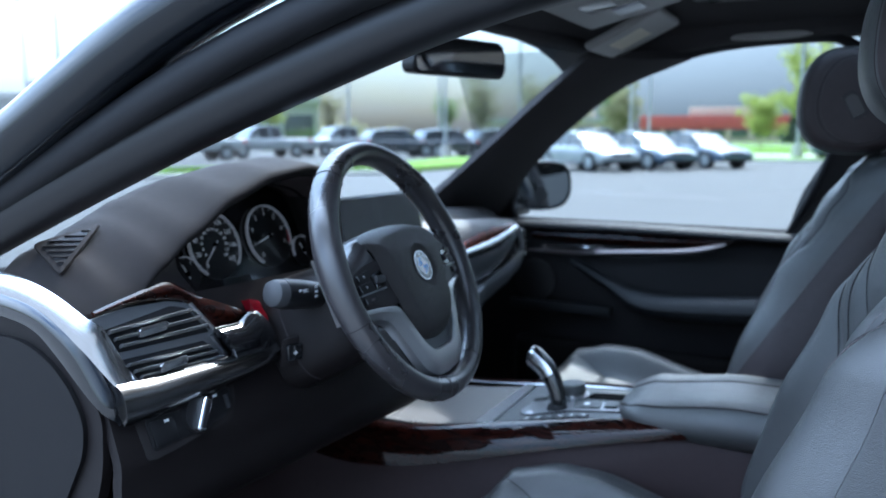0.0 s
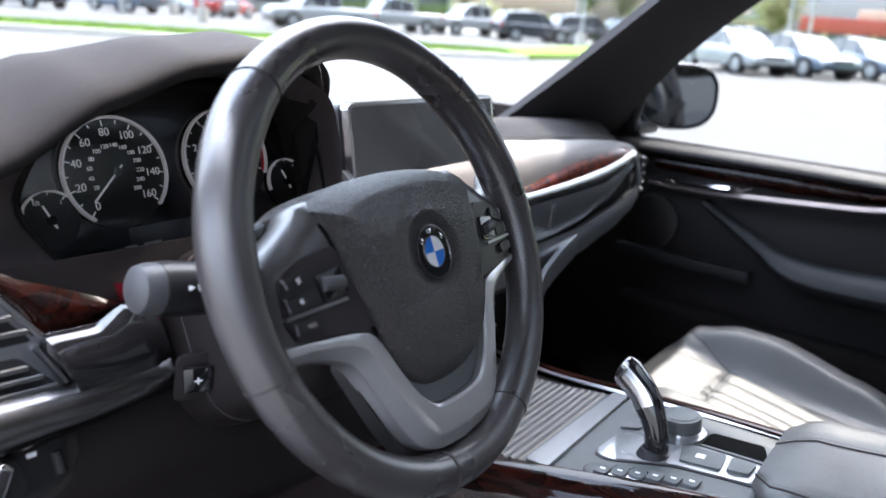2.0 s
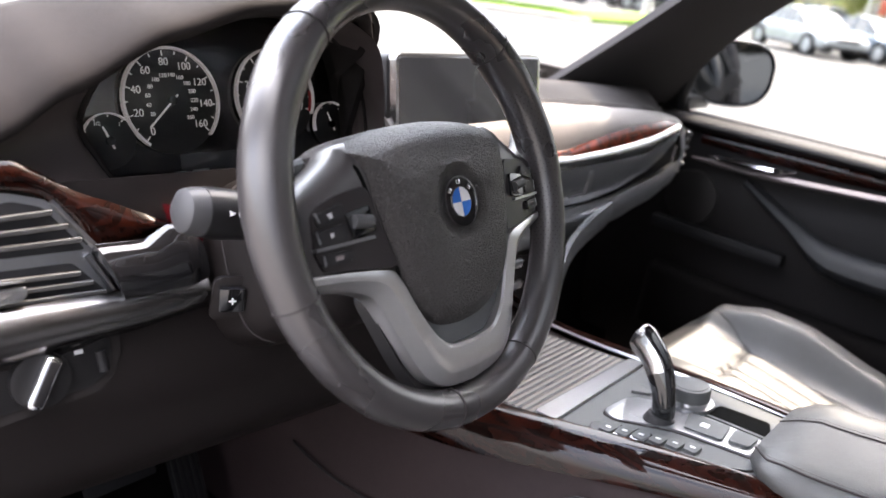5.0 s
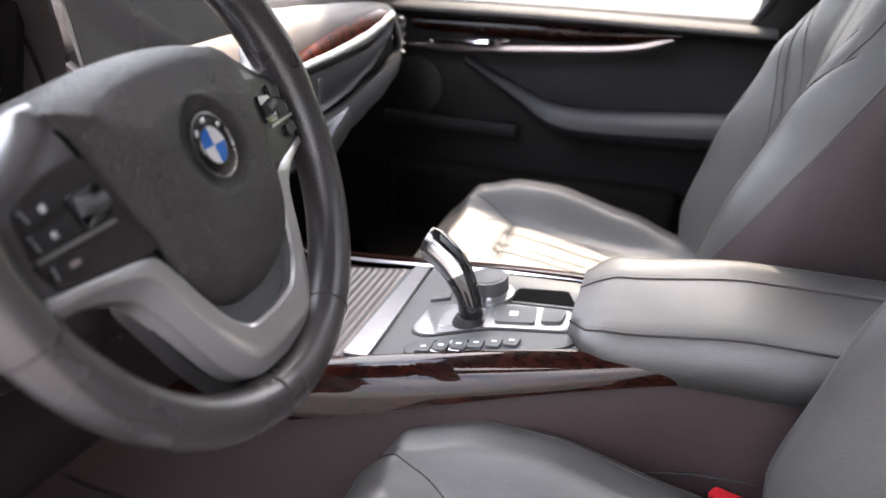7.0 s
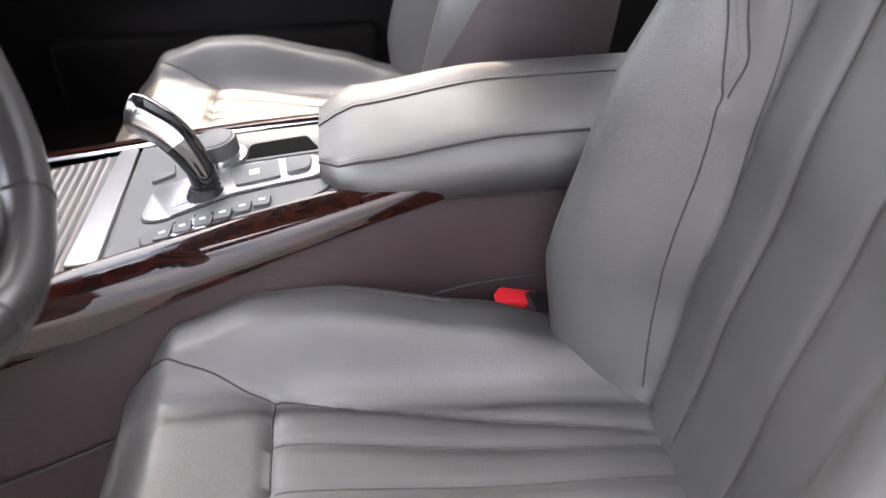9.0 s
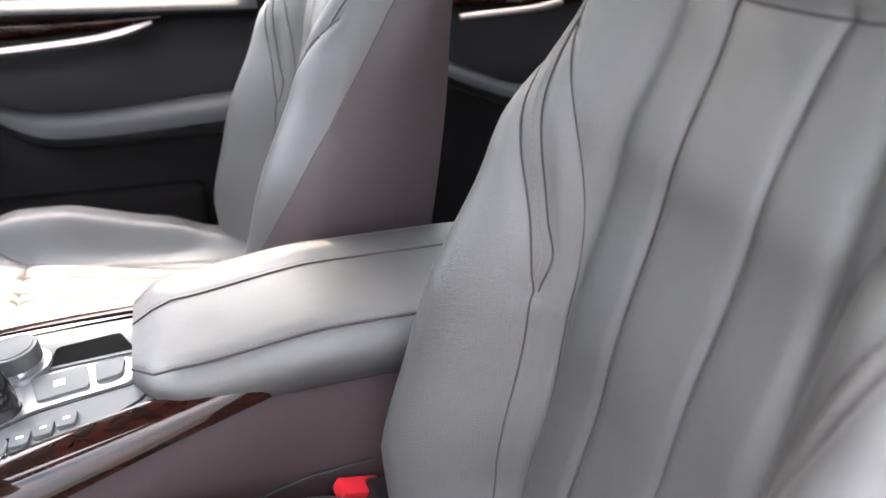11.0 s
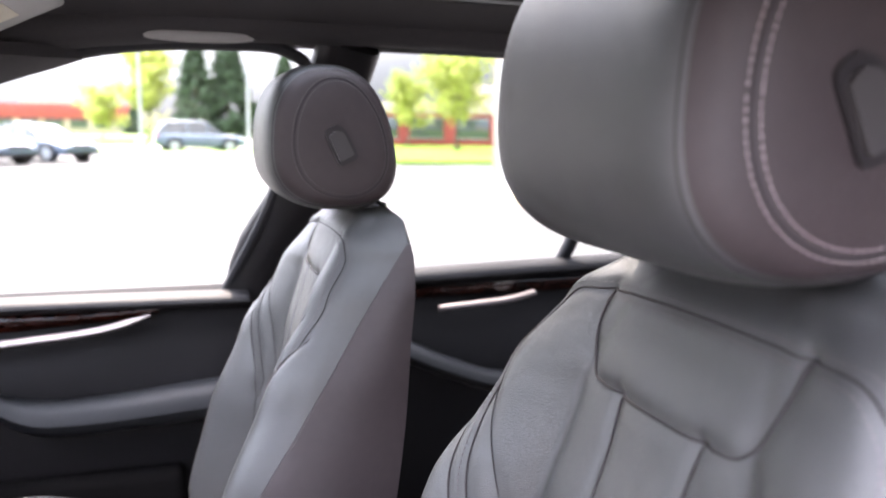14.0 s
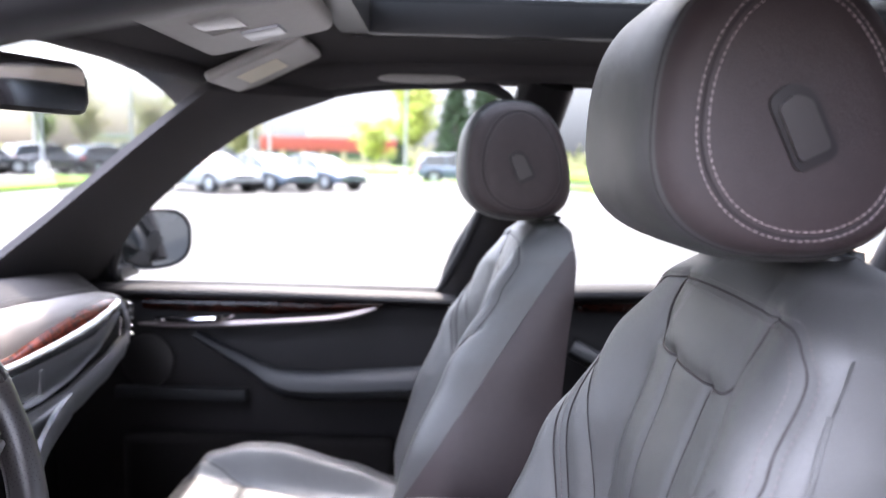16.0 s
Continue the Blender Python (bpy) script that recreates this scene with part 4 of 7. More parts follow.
# airbag pad: a faceted shield with a bowl round the badge
PAD_LINE = [(-0.097, 0.050), (-0.090, 0.030), (-0.085, 0.007), (-0.080, -0.020), (-0.072, -0.046), (-0.063, -0.070), (-0.050, -0.089), (-0.032, -0.1005), (-0.010, -0.104),
            (0.010, -0.104), (0.030, -0.1005), (0.047, -0.089), (0.060, -0.070), (0.069, -0.046), (0.077, -0.020), (0.082, 0.007), (0.087, 0.030), (0.092, 0.048),
            (0.076, 0.0565), (0.050, 0.0615), (0.020, 0.0640), (-0.003, 0.0645), (-0.026, 0.0640), (-0.054, 0.0620), (-0.080, 0.0570)]
PAD_C, BADGE_C = Vector((-0.003, -0.014)), Vector((-0.0023, -0.0058))
pad = [(q.x, q.y) for q in spline([(*p, 0) for p in PAD_LINE + PAD_LINE[:1]], 121)[:-1]]
ring_dirs = [(Vector(p) - PAD_C).normalized() for p in pad]
prow = []
for s, h in ((1.0, -0.040), (1.0, -0.002), (0.995, 0.004), (0.975, 0.0085), (0.93, 0.0150), (0.88, 0.0205), (0.835, 0.0240), (0.805, 0.0258), (0.77, 0.0268), (0.70, 0.0278), (0.60, 0.0288), (0.52, 0.0294)):
    row = []
    for x, y in pad:
        px, py = PAD_C.x + (x - PAD_C.x) * s, PAD_C.y + (y - PAD_C.y) * s
        row.append((px, py, h - 0.010 * smooth(0.010, 0.062, py) - 0.003 * smooth(-0.05, -0.10, py)))
    prow.append(row)
for r, h in ((0.0325, 0.0296), (0.0305, 0.0290), (0.0270, 0.0268), (0.0235, 0.0250), (0.0210, 0.0246), (0.0030, 0.0246)):
    prow.append([(BADGE_C.x + d.x * r, BADGE_C.y + d.y * r, h) for d in ring_dirs])
airbag = wpart("airbag_pad", grid_mesh(prow, close_u=True, caps=True), PAD, angle=60)
# badge
BADGE = pose(BADGE_C.x, BADGE_C.y, 0.0250)
wpart("badge_bezel", ring(0.0196, 0.0210, 0.0036, BADGE, seg=56), CHROME, None, "chrome badge ring")
wpart("badge_ring", ring(0.0122, 0.0198, 0.0030, BADGE, seg=56), GLOSS)
wpart("badge_ringlet", ring(0.0118, 0.0125, 0.0035, BADGE, seg=48), CHROME)
for q in range(4):
    pts = [(0, 0)] + [(0.0120 * math.cos(radians(90 * q + a)), 0.0120 * math.sin(radians(90 * q + a))) for a in range(0, 91, 10)]
    wpart("badge_field", prism(pts, 0.0032, BADGE), BLUE if q % 2 else WHITE, None, "blue enamel quarter" if q % 2 else "white enamel quarter")
for a in (140, 90, 40):
    bm = box((0.0042, 0.0034, 0.0006), (0.0160 * math.cos(radians(a)), 0.0160 * math.sin(radians(a)), 0.0033), (0, 0, a - 90), bevel=0.0002)
    bm.transform(BADGE)
    wpart("badge_mark", bm, CHROME)
# airbag embossing, small bars, and scuffs of the hide
for k in range(3):
    wpart("emboss", box((0.0040, 0.0055, 0.0006), (0.012 + 0.0055 * k, -0.066, 0.0272), (-5, 0, 0), bevel=0.0002), PLASTIC)
for x, y, w, r in ((-0.040, 0.004, 0.008, 8), (0.031, 0.028, 0.005, 60)):
    wpart("scuff", tube([(x - w / 2, y, 0.0287 - 0.010 * smooth(0.010, 0.062, y)), (x, y + 0.0012, 0.0289 - 0.010 * smooth(0.010, 0.062, y)), (x + w / 2, y + r * 0.00003, 0.0287 - 0.010 * smooth(0.010, 0.062, y))], 0.0006, seg=5), GROOVE, airbag)


# spokes, switches
def hub_h(x):
    """Height of the spokes' face over the wheel's plane."""
    return interp([(0.0, 0.011), (0.075, 0.011), (0.110, 0.008), (0.140, 0.002), (0.165, -0.006)], abs(x))


def hplate(name, pts, d0, d1, material, parent=None, label="", bevel=0.0, r=0.0):
    """A plate on the spokes' face between two heights over it."""
    pts = round_poly(pts, r) if r else pts
    n = len(pts)
    bm = bmesh.new()
    lo, hi = [bm.verts.new((x, y, hub_h(x) + d0)) for x, y in pts], [bm.verts.new((x, y, hub_h(x) + d1)) for x, y in pts]
    f = bm.faces.new(hi)
    bm.faces.new(lo[::-1])
    for i in range(n):
        bm.faces.new((lo[i], lo[(i + 1) % n], hi[(i + 1) % n], hi[i]))
    if bevel:
        bmesh.ops.bevel(bm, geom=list(f.edges), offset=bevel, segments=2, profile=0.6, affect="EDGES")
    bmesh.ops.triangulate(bm, faces=[q for q in bm.faces if len(q.verts) > 4])
    return wpart(name, bm, material, parent, label, angle=30)


def turned(cx, cy, w, h, deg):
    """Corners of a small plate, turned."""
    c, s = math.cos(radians(deg)), math.sin(radians(deg))
    return [(cx + x * c - y * s, cy + x * s + y * c) for x, y in ((-w / 2, -h / 2), (w / 2, -h / 2), (w / 2, h / 2), (-w / 2, h / 2))]


for sg in (-1, 1):
    up = spline([(sg * 0.168, 0.046, 0), (sg * 0.152, 0.024, 0), (sg * 0.131, 0.031, 0), (sg * 0.106, 0.045, 0), (sg * 0.092, 0.055, 0), (sg * 0.060, 0.052, 0)], 30)
    lo = spline([(sg * 0.168, -0.040, 0), (sg * 0.152, -0.038, 0), (sg * 0.131, -0.039, 0), (sg * 0.106, -0.043, 0), (sg * 0.088, -0.046, 0), (sg * 0.060, -0.048, 0)], 30)
    rows = []
    for a, b in zip(up, lo):
        row = []
        for t in (0.0, 0.03, 0.08, 0.16, 0.28, 0.5, 0.75, 0.92, 1.0):
            q = a.lerp(b, t)
            row.append((q.x, q.y, hub_h(q.x) - 0.016 * (1 - min(1, t / 0.25)) ** 2.4 - 0.004 * smooth(0.85, 1.0, t)))
        rows.append(row + [(b.x, b.y, -0.026), (a.x, a.y, -0.026)])
    wpart("spoke", grid_mesh(rows, close_u=True, caps=True), WHEEL_LEATHER, angle=60)
    panel = hplate("switch_panel", [(sg * x, y) for x, y in ((-0.142, -0.020), (-0.139, 0.008), (-0.131, 0.0145), (-0.118, 0.0185), (-0.093, 0.0215), (-0.0885, 0.0185), (-0.082, -0.011), (-0.0735, -0.0415), (-0.100, -0.0385), (-0.136, -0.0325))], -0.004, 0.0026, RELEASE_FRAME, None, "satin black switch panel", 0.0010, 0.003)
    for bx, by, bw, bh, r in ((0.1265, 0.0055, 0.0235, 0.0090, 14), (0.1280, -0.0080, 0.0250, 0.0110, 5), (0.1275, -0.0245, 0.0230, 0.0085, -2)):
        hplate("switch_button", turned(sg * bx, by, bw, bh, -sg * r), 0.001, 0.0052, PLASTIC, panel, "", 0.0012, 0.002)
        hplate("button_edge", turned(sg * (bx + bw * 0.44), by, 0.0014, bh * 0.8, -sg * r), 0.004, 0.0056, SILVER, panel)
    if sg < 0:
        for tx, bx, by, r in (("SET", -0.1255, 0.0055, 14), ("RES", -0.1265, -0.0080, 5)):
            letters("button_letters", tx, 0.0050, WM @ pose(bx, by, hub_h(bx) + 0.0054, 0, 8, r), WHITE_INK, panel, 0.0002)
        hplate("button_mark", turned(-0.126, -0.0245, 0.006, 0.003, 0), 0.005, 0.0056, STITCH, panel)
    else:
        for bx, by in ((0.1255, 0.0055), (0.1265, -0.0080), (0.126, -0.0245)):
            hplate("button_mark", turned(bx, by, 0.006, 0.003, 0), 0.005, 0.0056, STITCH, panel)
    hplate("rocker", turned(sg * 0.1015, -0.0035, 0.0215, 0.0200, -sg * 8), 0.001, 0.0050, GLOSS, panel, "", 0.0012, 0.002)
    wpart("rocker_wheel", tube([(sg * 0.0935, -0.0045, hub_h(0.0935) + 0.0055), (sg * 0.1100, -0.0020, hub_h(0.110) + 0.0055)], 0.0050, seg=14), CAP, panel)
    hplate("silver_line", [(sg * 0.1425, -0.0150), (sg * 0.0930, -0.0150), (sg * 0.0925, -0.0172), (sg * 0.1425, -0.0172)], 0.001, 0.0058, SILVER, panel)
    # satin V trim: flat upper band, crease, falling lower band
    top = spline([(sg * 0.146, -0.0335, 0), (sg * 0.117, -0.0365, 0), (sg * 0.082, -0.0425, 0), (sg * 0.071, -0.0520, 0), (sg * 0.058, -0.0790, 0), (sg * 0.046, -0.1000, 0), (sg * 0.034, -0.1120, 0), (sg * 0.024, -0.1165, 0), (0, -0.1185, 0)], 40)
    mid = spline([(sg * 0.146, -0.0400, 0), (sg * 0.120, -0.0430, 0), (sg * 0.096, -0.0495, 0), (sg * 0.083, -0.0610, 0), (sg * 0.0686, -0.0920, 0), (sg * 0.055, -0.1190, 0), (sg * 0.042, -0.1340, 0), (sg * 0.030, -0.1390, 0), (0, -0.1410, 0)], 40)
    low = spline([(sg * 0.146, -0.0460, 0), (sg * 0.120, -0.0500, 0), (sg * 0.1014, -0.0580, 0), (sg * 0.0925, -0.0690, 0), (sg * 0.0795, -0.0950, 0), (sg * 0.066, -0.1230, 0), (sg * 0.053, -0.1390, 0), (sg * 0.033, -0.1490, 0), (0, -0.1530, 0)], 40)
    rows = []
    for a, m, b in zip(top, mid, low):
        h = hub_h(a.x) + 0.0015
        rows.append([Vector((a.x, a.y, h - 0.020)), Vector((a.x, a.y, h - 0.0018)), a.lerp(m, 0.10) + Vector((0, 0, h)), a.lerp(m, 0.5) + Vector((0, 0, h + 0.0006)), a.lerp(m, 0.93) + Vector((0, 0, h)), m + Vector((0, 0, h - 0.0008)), m.lerp(b, 0.5) + Vector((0, 0, h - 0.0045)), m.lerp(b, 0.94) + Vector((0, 0, h - 0.0080)), b + Vector((0, 0, h - 0.0100)), b + Vector((0, 0, h - 0.022))])
    wpart("spoke_trim", grid_mesh(rows, close_u=True, caps=True), SPOKE, None, "satin grey spoke trim", angle=30)
gap_line = sorted((p for p in pad if p[1] < 0.046), key=lambda p: math.atan2(p[0] - PAD_C.x, -(p[1] - PAD_C.y)))
wpart("pad_gap", tube([(PAD_C.x + (x - PAD_C.x) * 1.008, PAD_C.y + (y - PAD_C.y) * 1.008, hub_h(x) + 0.0003 - 0.016 * (1 - smooth(0.055, 0.030, y)) - 0.008 * smooth(-0.045, -0.06, y)) for x, y in gap_line], 0.0016, seg=6), RECESS_SHADE, airbag)
wpart("lower_plate", prism(round_poly([(-0.074, -0.046), (0.074, -0.046), (0.060, -0.078), (0.046, -0.100), (0.024, -0.1170), (-0.024, -0.1170), (-0.046, -0.100), (-0.060, -0.078)], 0.008), 0.012, pose(0, 0, -0.007), bevel=0.002), CONSOLE, None, "grey plate below the pad")
wpart("lower_spoke", prism(round_poly([(-0.095, -0.058), (0.095, -0.058), (0.072, -0.118), (0.046, -0.165), (-0.046, -0.165), (-0.072, -0.118)], 0.012), 0.014, pose(0, 0, -0.022), bevel=0.004), PLASTIC)
for sg in (-1, 1):
    pd = wpart("paddle", box((0.0200, 0.0420, 0.006), (sg * 0.113, 0.028, -0.031), (0, sg * 12, sg * -10), bevel=0.003), SILVER, None, "silver-edged black shift paddle")
    wpart("paddle_face", box((0.0165, 0.0380, 0.004), (sg * 0.1135, 0.0265, -0.0272), (0, sg * 12, sg * -10), bevel=0.002), GLOSS, pd)

# ---- steering column ----
col = empty("steering_column", (-0.40, 0.2, 1.02), label="black steering column shroud with stalks and adjuster buttons", category="steering column")
cinv = col.matrix_world.inverted()


def cpart(name, bm, m, parent=None, label=""):
    o = part(name, bm, m, parent or col, label)
    if parent is None:
        o.matrix_parent_inverse = cinv
    return o


axis = Vector((-0.051, 0.909, -0.414))
rows = []
for d, w, h in ((0.030, 0.060, 0.050), (0.05, 0.088, 0.062), (0.075, 0.100, 0.070), (0.13, 0.112, 0.078), (0.20, 0.118, 0.085), (0.32, 0.12, 0.085)):
    c = WC + axis * d + Vector((0, 0, -0.028))
    m = frame_of(c, -axis)
    rows.append([m @ Vector((w * s[0], h * s[1], 0)) for s in oval(1, 1, 32, 3.6)])
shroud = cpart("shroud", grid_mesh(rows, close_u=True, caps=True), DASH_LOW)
part("shroud_joint", tube([Vector(rows[3][k]) for k in range(10, 22)], 0.0012, seg=5), GROOVE, shroud)
stalk_axis = spline([(-0.465, 0.112, 1.099), (-0.495, 0.114, 1.105), (-0.525, 0.117, 1.111), (-0.550, 0.120, 1.116)], 12)
stalk = cpart("stalk", tube(stalk_axis, [0.0150, 0.0158, 0.0166, 0.0172, 0.0178, 0.0183, 0.0188, 0.0192, 0.0195, 0.0196, 0.0196, 0.0190], seg=20), PLASTIC)
cpart("stalk_cap", tube([(-0.5505, 0.120, 1.1161), (-0.558, 0.1206, 1.1176), (-0.564, 0.1211, 1.1188), (-0.567, 0.1213, 1.1194)], [0.0184, 0.0180, 0.0162, 0.0115], seg=24), CAP, stalk, "grey end cap of the stalk")
sn = Vector((0.12, -0.95, 0.28)).normalized()
letters("stalk_mark", "BC", 0.0065, frame_of(Vector((-0.530, 0.118, 1.1118)) + sn * 0.0212, (-0.35, -0.9, 0.28)), WHITE_INK, stalk)
part("stalk_arrow", prism([(-0.0022, -0.002), (0.0022, 0.0), (-0.0022, 0.002)], 0.0004, frame_of(Vector((-0.5385, 0.1187, 1.1135)) + sn * 0.0208, (-0.35, -0.9, 0.28))), WHITE_INK, stalk)
for dz in (-0.006, 0.0, 0.006):
    part("stalk_mark", box((0.006, 0.0006, 0.003), Vector((-0.510, 0.1155, 1.108 + dz)) + sn * 0.0198, bevel=0), WHITE_INK, stalk)
cpart("stalk", tube(spline([(-0.31, 0.11, 1.100), (-0.285, 0.108, 1.102), (-0.262, 0.106, 1.104)], 8), [0.016, 0.017, 0.018, 0.019, 0.019, 0.018, 0.016, 0.011], seg=14), PLASTIC)
plate = cpart("adjuster_plate", prism(round_poly([(-0.030, -0.020), (0.026, -0.020), (0.026, 0.020), (-0.026, 0.018)], 0.006), 0.004, frame_of((-0.495, 0.134, 1.030), (-0.45, -0.86, -0.05)), bevel=0.001), DASH_LOW)
for dx, w in ((-0.012, 0.022), (0.013, 0.013)):
    m = frame_of((-0.495, 0.134, 1.030), (-0.45, -0.86, -0.05))
    bm = box((w, 0.022, 0.010), (dx, 0.0, 0.006), bevel=0.003)
    bm.transform(m)
    b = part("adjust_button", bm, GLOSS, plate)
    for q in ((0.006, 0.0014), (0.0014, 0.006)):
        bm = box((*q, 0.0004), (dx, 0.0, 0.0112), bevel=0)
        bm.transform(m)
        part("button_mark", bm, WHITE_INK, plate)

# ---- dashboard ----
dash = empty("dashboard", (0, 0.45, 0.9), label="black stitched dashboard with wood and silver trim", category="dashboard")
dinv = dash.matrix_world.inverted()


def dpart(name, bm, m, parent=None, label="", angle=45):
    o = part(name, bm, m, parent or dash, label, angle)
    if parent is None:
        o.matrix_parent_inverse = dinv
    return o


def lip(x):
    """Rear edge of the upper pad: y and height."""
    y = interp([(-0.76, 0.222), (-0.745, 0.218), (-0.70, 0.216), (-0.64, 0.214), (-0.52, 0.208), (-0.40, 0.205), (-0.31, 0.215), (-0.282, 0.235), (-0.265, 0.30), (-0.22, 0.355), (0.0, 0.352), (0.30, 0.328), (0.55, 0.304), (0.66, 0.308), (0.76, 0.37)], x)
    z = interp([(-0.76, 1.108), (-0.745, 1.117), (-0.70, 1.146), (-0.644, 1.187), (-0.60, 1.214), (-0.525, 1.251), (-0.45, 1.271), (-0.37, 1.277), (-0.31, 1.267), (-0.285, 1.246), (-0.268, 1.19), (-0.255, 1.140), (-0.2, 1.128), (0.0, 1.128), (0.35, 1.116), (0.55, 1.100), (0.68, 1.070), (0.76, 1.03)], x)
    return y, z


def dash_top(x, t):
    """t 0 at the rear edge, 1 under the windshield."""
    y, z = lip(x)
    y1 = 0.83 - 0.20 * (abs(x) / 0.78) ** 2
    yy = y + (y1 - y) * t
    bulge = z - 1.118 if x < -0.24 else 0.0
    base = 1.118 - 0.02 * (abs(x) / 0.7) ** 2 + 0.010 * math.sin(math.pi * min(1, t * 1.6)) - 0.05 * smooth(0.5, 1.0, t)
    rise = interp([(-0.76, 0.052), (-0.72, 0.060), (-0.69, 0.046), (-0.66, 0.036), (-0.60, 0.024), (-0.52, 0.012), (-0.40, 0.003), (-0.26, 0.004), (0.7, 0.004)], x) * math.sin(math.pi * min(1.0, t / 0.5)) ** 0.8
    if x < -0.24:
        zz = base + bulge * (1 - smooth(0.10 + 0.10 * smooth(-0.45, -0.62, x), 0.74, t)) + rise
    else:
        zz = z + (base - z) * smooth(0, 0.2, t) + rise
    return Vector((x, yy, zz))


xs = np.concatenate([np.linspace(-0.753, -0.30, 48), np.linspace(-0.292, -0.235, 12), np.linspace(-0.22, 0.755, 44)])
ts = [0.0, 0.012, 0.03, 0.06, 0.10, 0.15, 0.21, 0.28, 0.36, 0.45, 0.56, 0.7, 0.85, 1.0]
rows = []
for t in ts:
    rows.append([dash_top(x, t) - Vector((0, 0, 0.003 * (1 - min(1, t / 0.03)) ** 2)) for x in xs])
roll = lambda x: 0.004 + 0.011 * smooth(-0.74, -0.66, x) * smooth(-0.262, -0.30, x)
under = [[Vector((p.x, p.y + 0.014, p.z - roll(p.x) - 0.002)) for p in rows[0]], [Vector((p.x, p.y + 0.004, p.z - roll(p.x))) for p in rows[0]], [Vector((p.x, p.y - 0.002, p.z - 0.6 * roll(p.x))) for p in rows[0]], [Vector((p.x, p.y - 0.002, p.z - 0.004)) for p in rows[0]]]
bm = grid_mesh(under + rows)
dpart("upper_pad", bm, DASH, angle=60)
part("pad_stitching", dashes([dash_top(x, 0.03) + Vector((0, 0, 0.0012)) for x in np.linspace(-0.20, 0.60, 60)], length=0.005, gap=0.003, r=0.0006), STITCH_DARK, bpy.data.objects["upper_pad"])

# face of the binnacle, between the lip and the dials
CN = Vector((0.0, -0.955, 0.30)).normalized()
CF = frame_of((-0.40, 0.300, 1.150), CN)
inner = round_poly([(-0.157, 0.0), (-0.140, 0.034), (-0.095, 0.068), (-0.04, 0.088), (0.04, 0.094), (0.12, 0.078), (0.160, 0.02), (0.160, -0.050), (0.13, -0.078), (-0.110, -0.080), (-0.142, -0.058)], 0.03)
outer = [(-0.655, 1.150), (-0.66, 1.128), (-0.615, 1.108), (-0.55, 1.088), (-0.45, 1.072), (-0.33, 1.070), (-0.275, 1.085), (-0.262, 1.15), (-0.280, 1.222), (-0.33, 1.248), (-0.42, 1.253), (-0.50, 1.236), (-0.57, 1.205), (-0.62, 1.178)]
outer = round_poly(outer, 0.02, 3)


def by_angle(pts, n, c):
    """Points of an outline at n even angles round c."""
    out = []
    for k in range(n):
        a = 2 * math.pi * k / n
        d = Vector((math.cos(a), math.sin(a)))
        best = None
        for i in range(len(pts)):
            p, q = Vector(pts[i]) - Vector(c), Vector(pts[(i + 1) % len(pts)]) - Vector(c)
            e = q - p
            den = d.x * e.y - d.y * e.x
            if abs(den) < 1e-12:
                continue
            t = (p.x * e.y - p.y * e.x) / den
            u = (p.x * d.y - p.y * d.x) / den
            if t > 0 and -1e-6 <= u <= 1 + 1e-6 and (best is None or t > best):
                best = t
        out.append(Vector(c) + d * (best or 0.01))
    return out


NI = 96
ri = [CF @ Vector((p.x, p.y, -0.004)) for p in by_angle(inner, NI, (0, 0))]
ro = [Vector((p.x, 0.222 + 0.02 * smooth(-0.60, -0.66, p.x), p.y)) for p in by_angle(outer, NI, (-0.40, 1.15))]
rows = []
for s, fwd in ((0.0, 0.0), (0.10, 0.030), (0.22, 0.028), (0.45, 0.014), (0.75, 0.004), (1.0, 0.0)):
    rows.append([a.lerp(b, s) + Vector((0, -fwd * 0.6, 0)) for a, b in zip(ri, ro)])
dpart("binnacle_face", grid_mesh(rows, close_u=True), BINNACLE, angle=70)
part("binnacle_edge", tube([a.lerp(b, 0.10) + Vector((0, -0.0195, 0)) for a, b in zip(ri, ro)], 0.0030, seg=8, closed=True), DASH, bpy.data.objects["binnacle_face"])

def V(x, z, out=0.0):
    """A place on the driver-side trim face."""
    return Vector((x, 0.193 + 0.25 * (z - 1.047) - 0.1 * (x + 0.673), z)) + Vector((-0.10, -0.96, 0.24)) * out


def vplate(name, pts, d0, d1, material, parent=None, label="", bevel=0.0, r=0.0):
    """A plate on the trim face between two distances from it."""
    pts = round_poly(pts, r) if r else pts
    n = len(pts)
    bm = bmesh.new()
    lo, hi = [bm.verts.new(V(x, z, d0)) for x, z in pts], [bm.verts.new(V(x, z, d1)) for x, z in pts]
    f = bm.faces.new(hi)
    bm.faces.new(lo[::-1])
    for i in range(n):
        bm.faces.new((lo[i], lo[(i + 1) % n], hi[(i + 1) % n], hi[i]))
    if bevel:
        bmesh.ops.bevel(bm, geom=list(f.edges), offset=bevel, segments=2, profile=0.6, affect="EDGES")
    return dpart(name, bm, material, parent, label)


# knee panel under the trim
def knee(x, t):
    z = interp([(0, 1.115), (0.22, 1.02), (0.40, 0.955), (0.52, 0.925), (0.70, 0.875), (0.80, 0.855), (1.0, 0.845)], t)
    p = V(x, z, -0.012)
    y = p.y + interp([(0, 0.01), (0.40, 0.0), (0.50, 0.010), (0.62, 0.016), (0.70, 0.03), (0.80, 0.06), (1.0, 0.40)], t)
    return Vector((p.x, y, z))


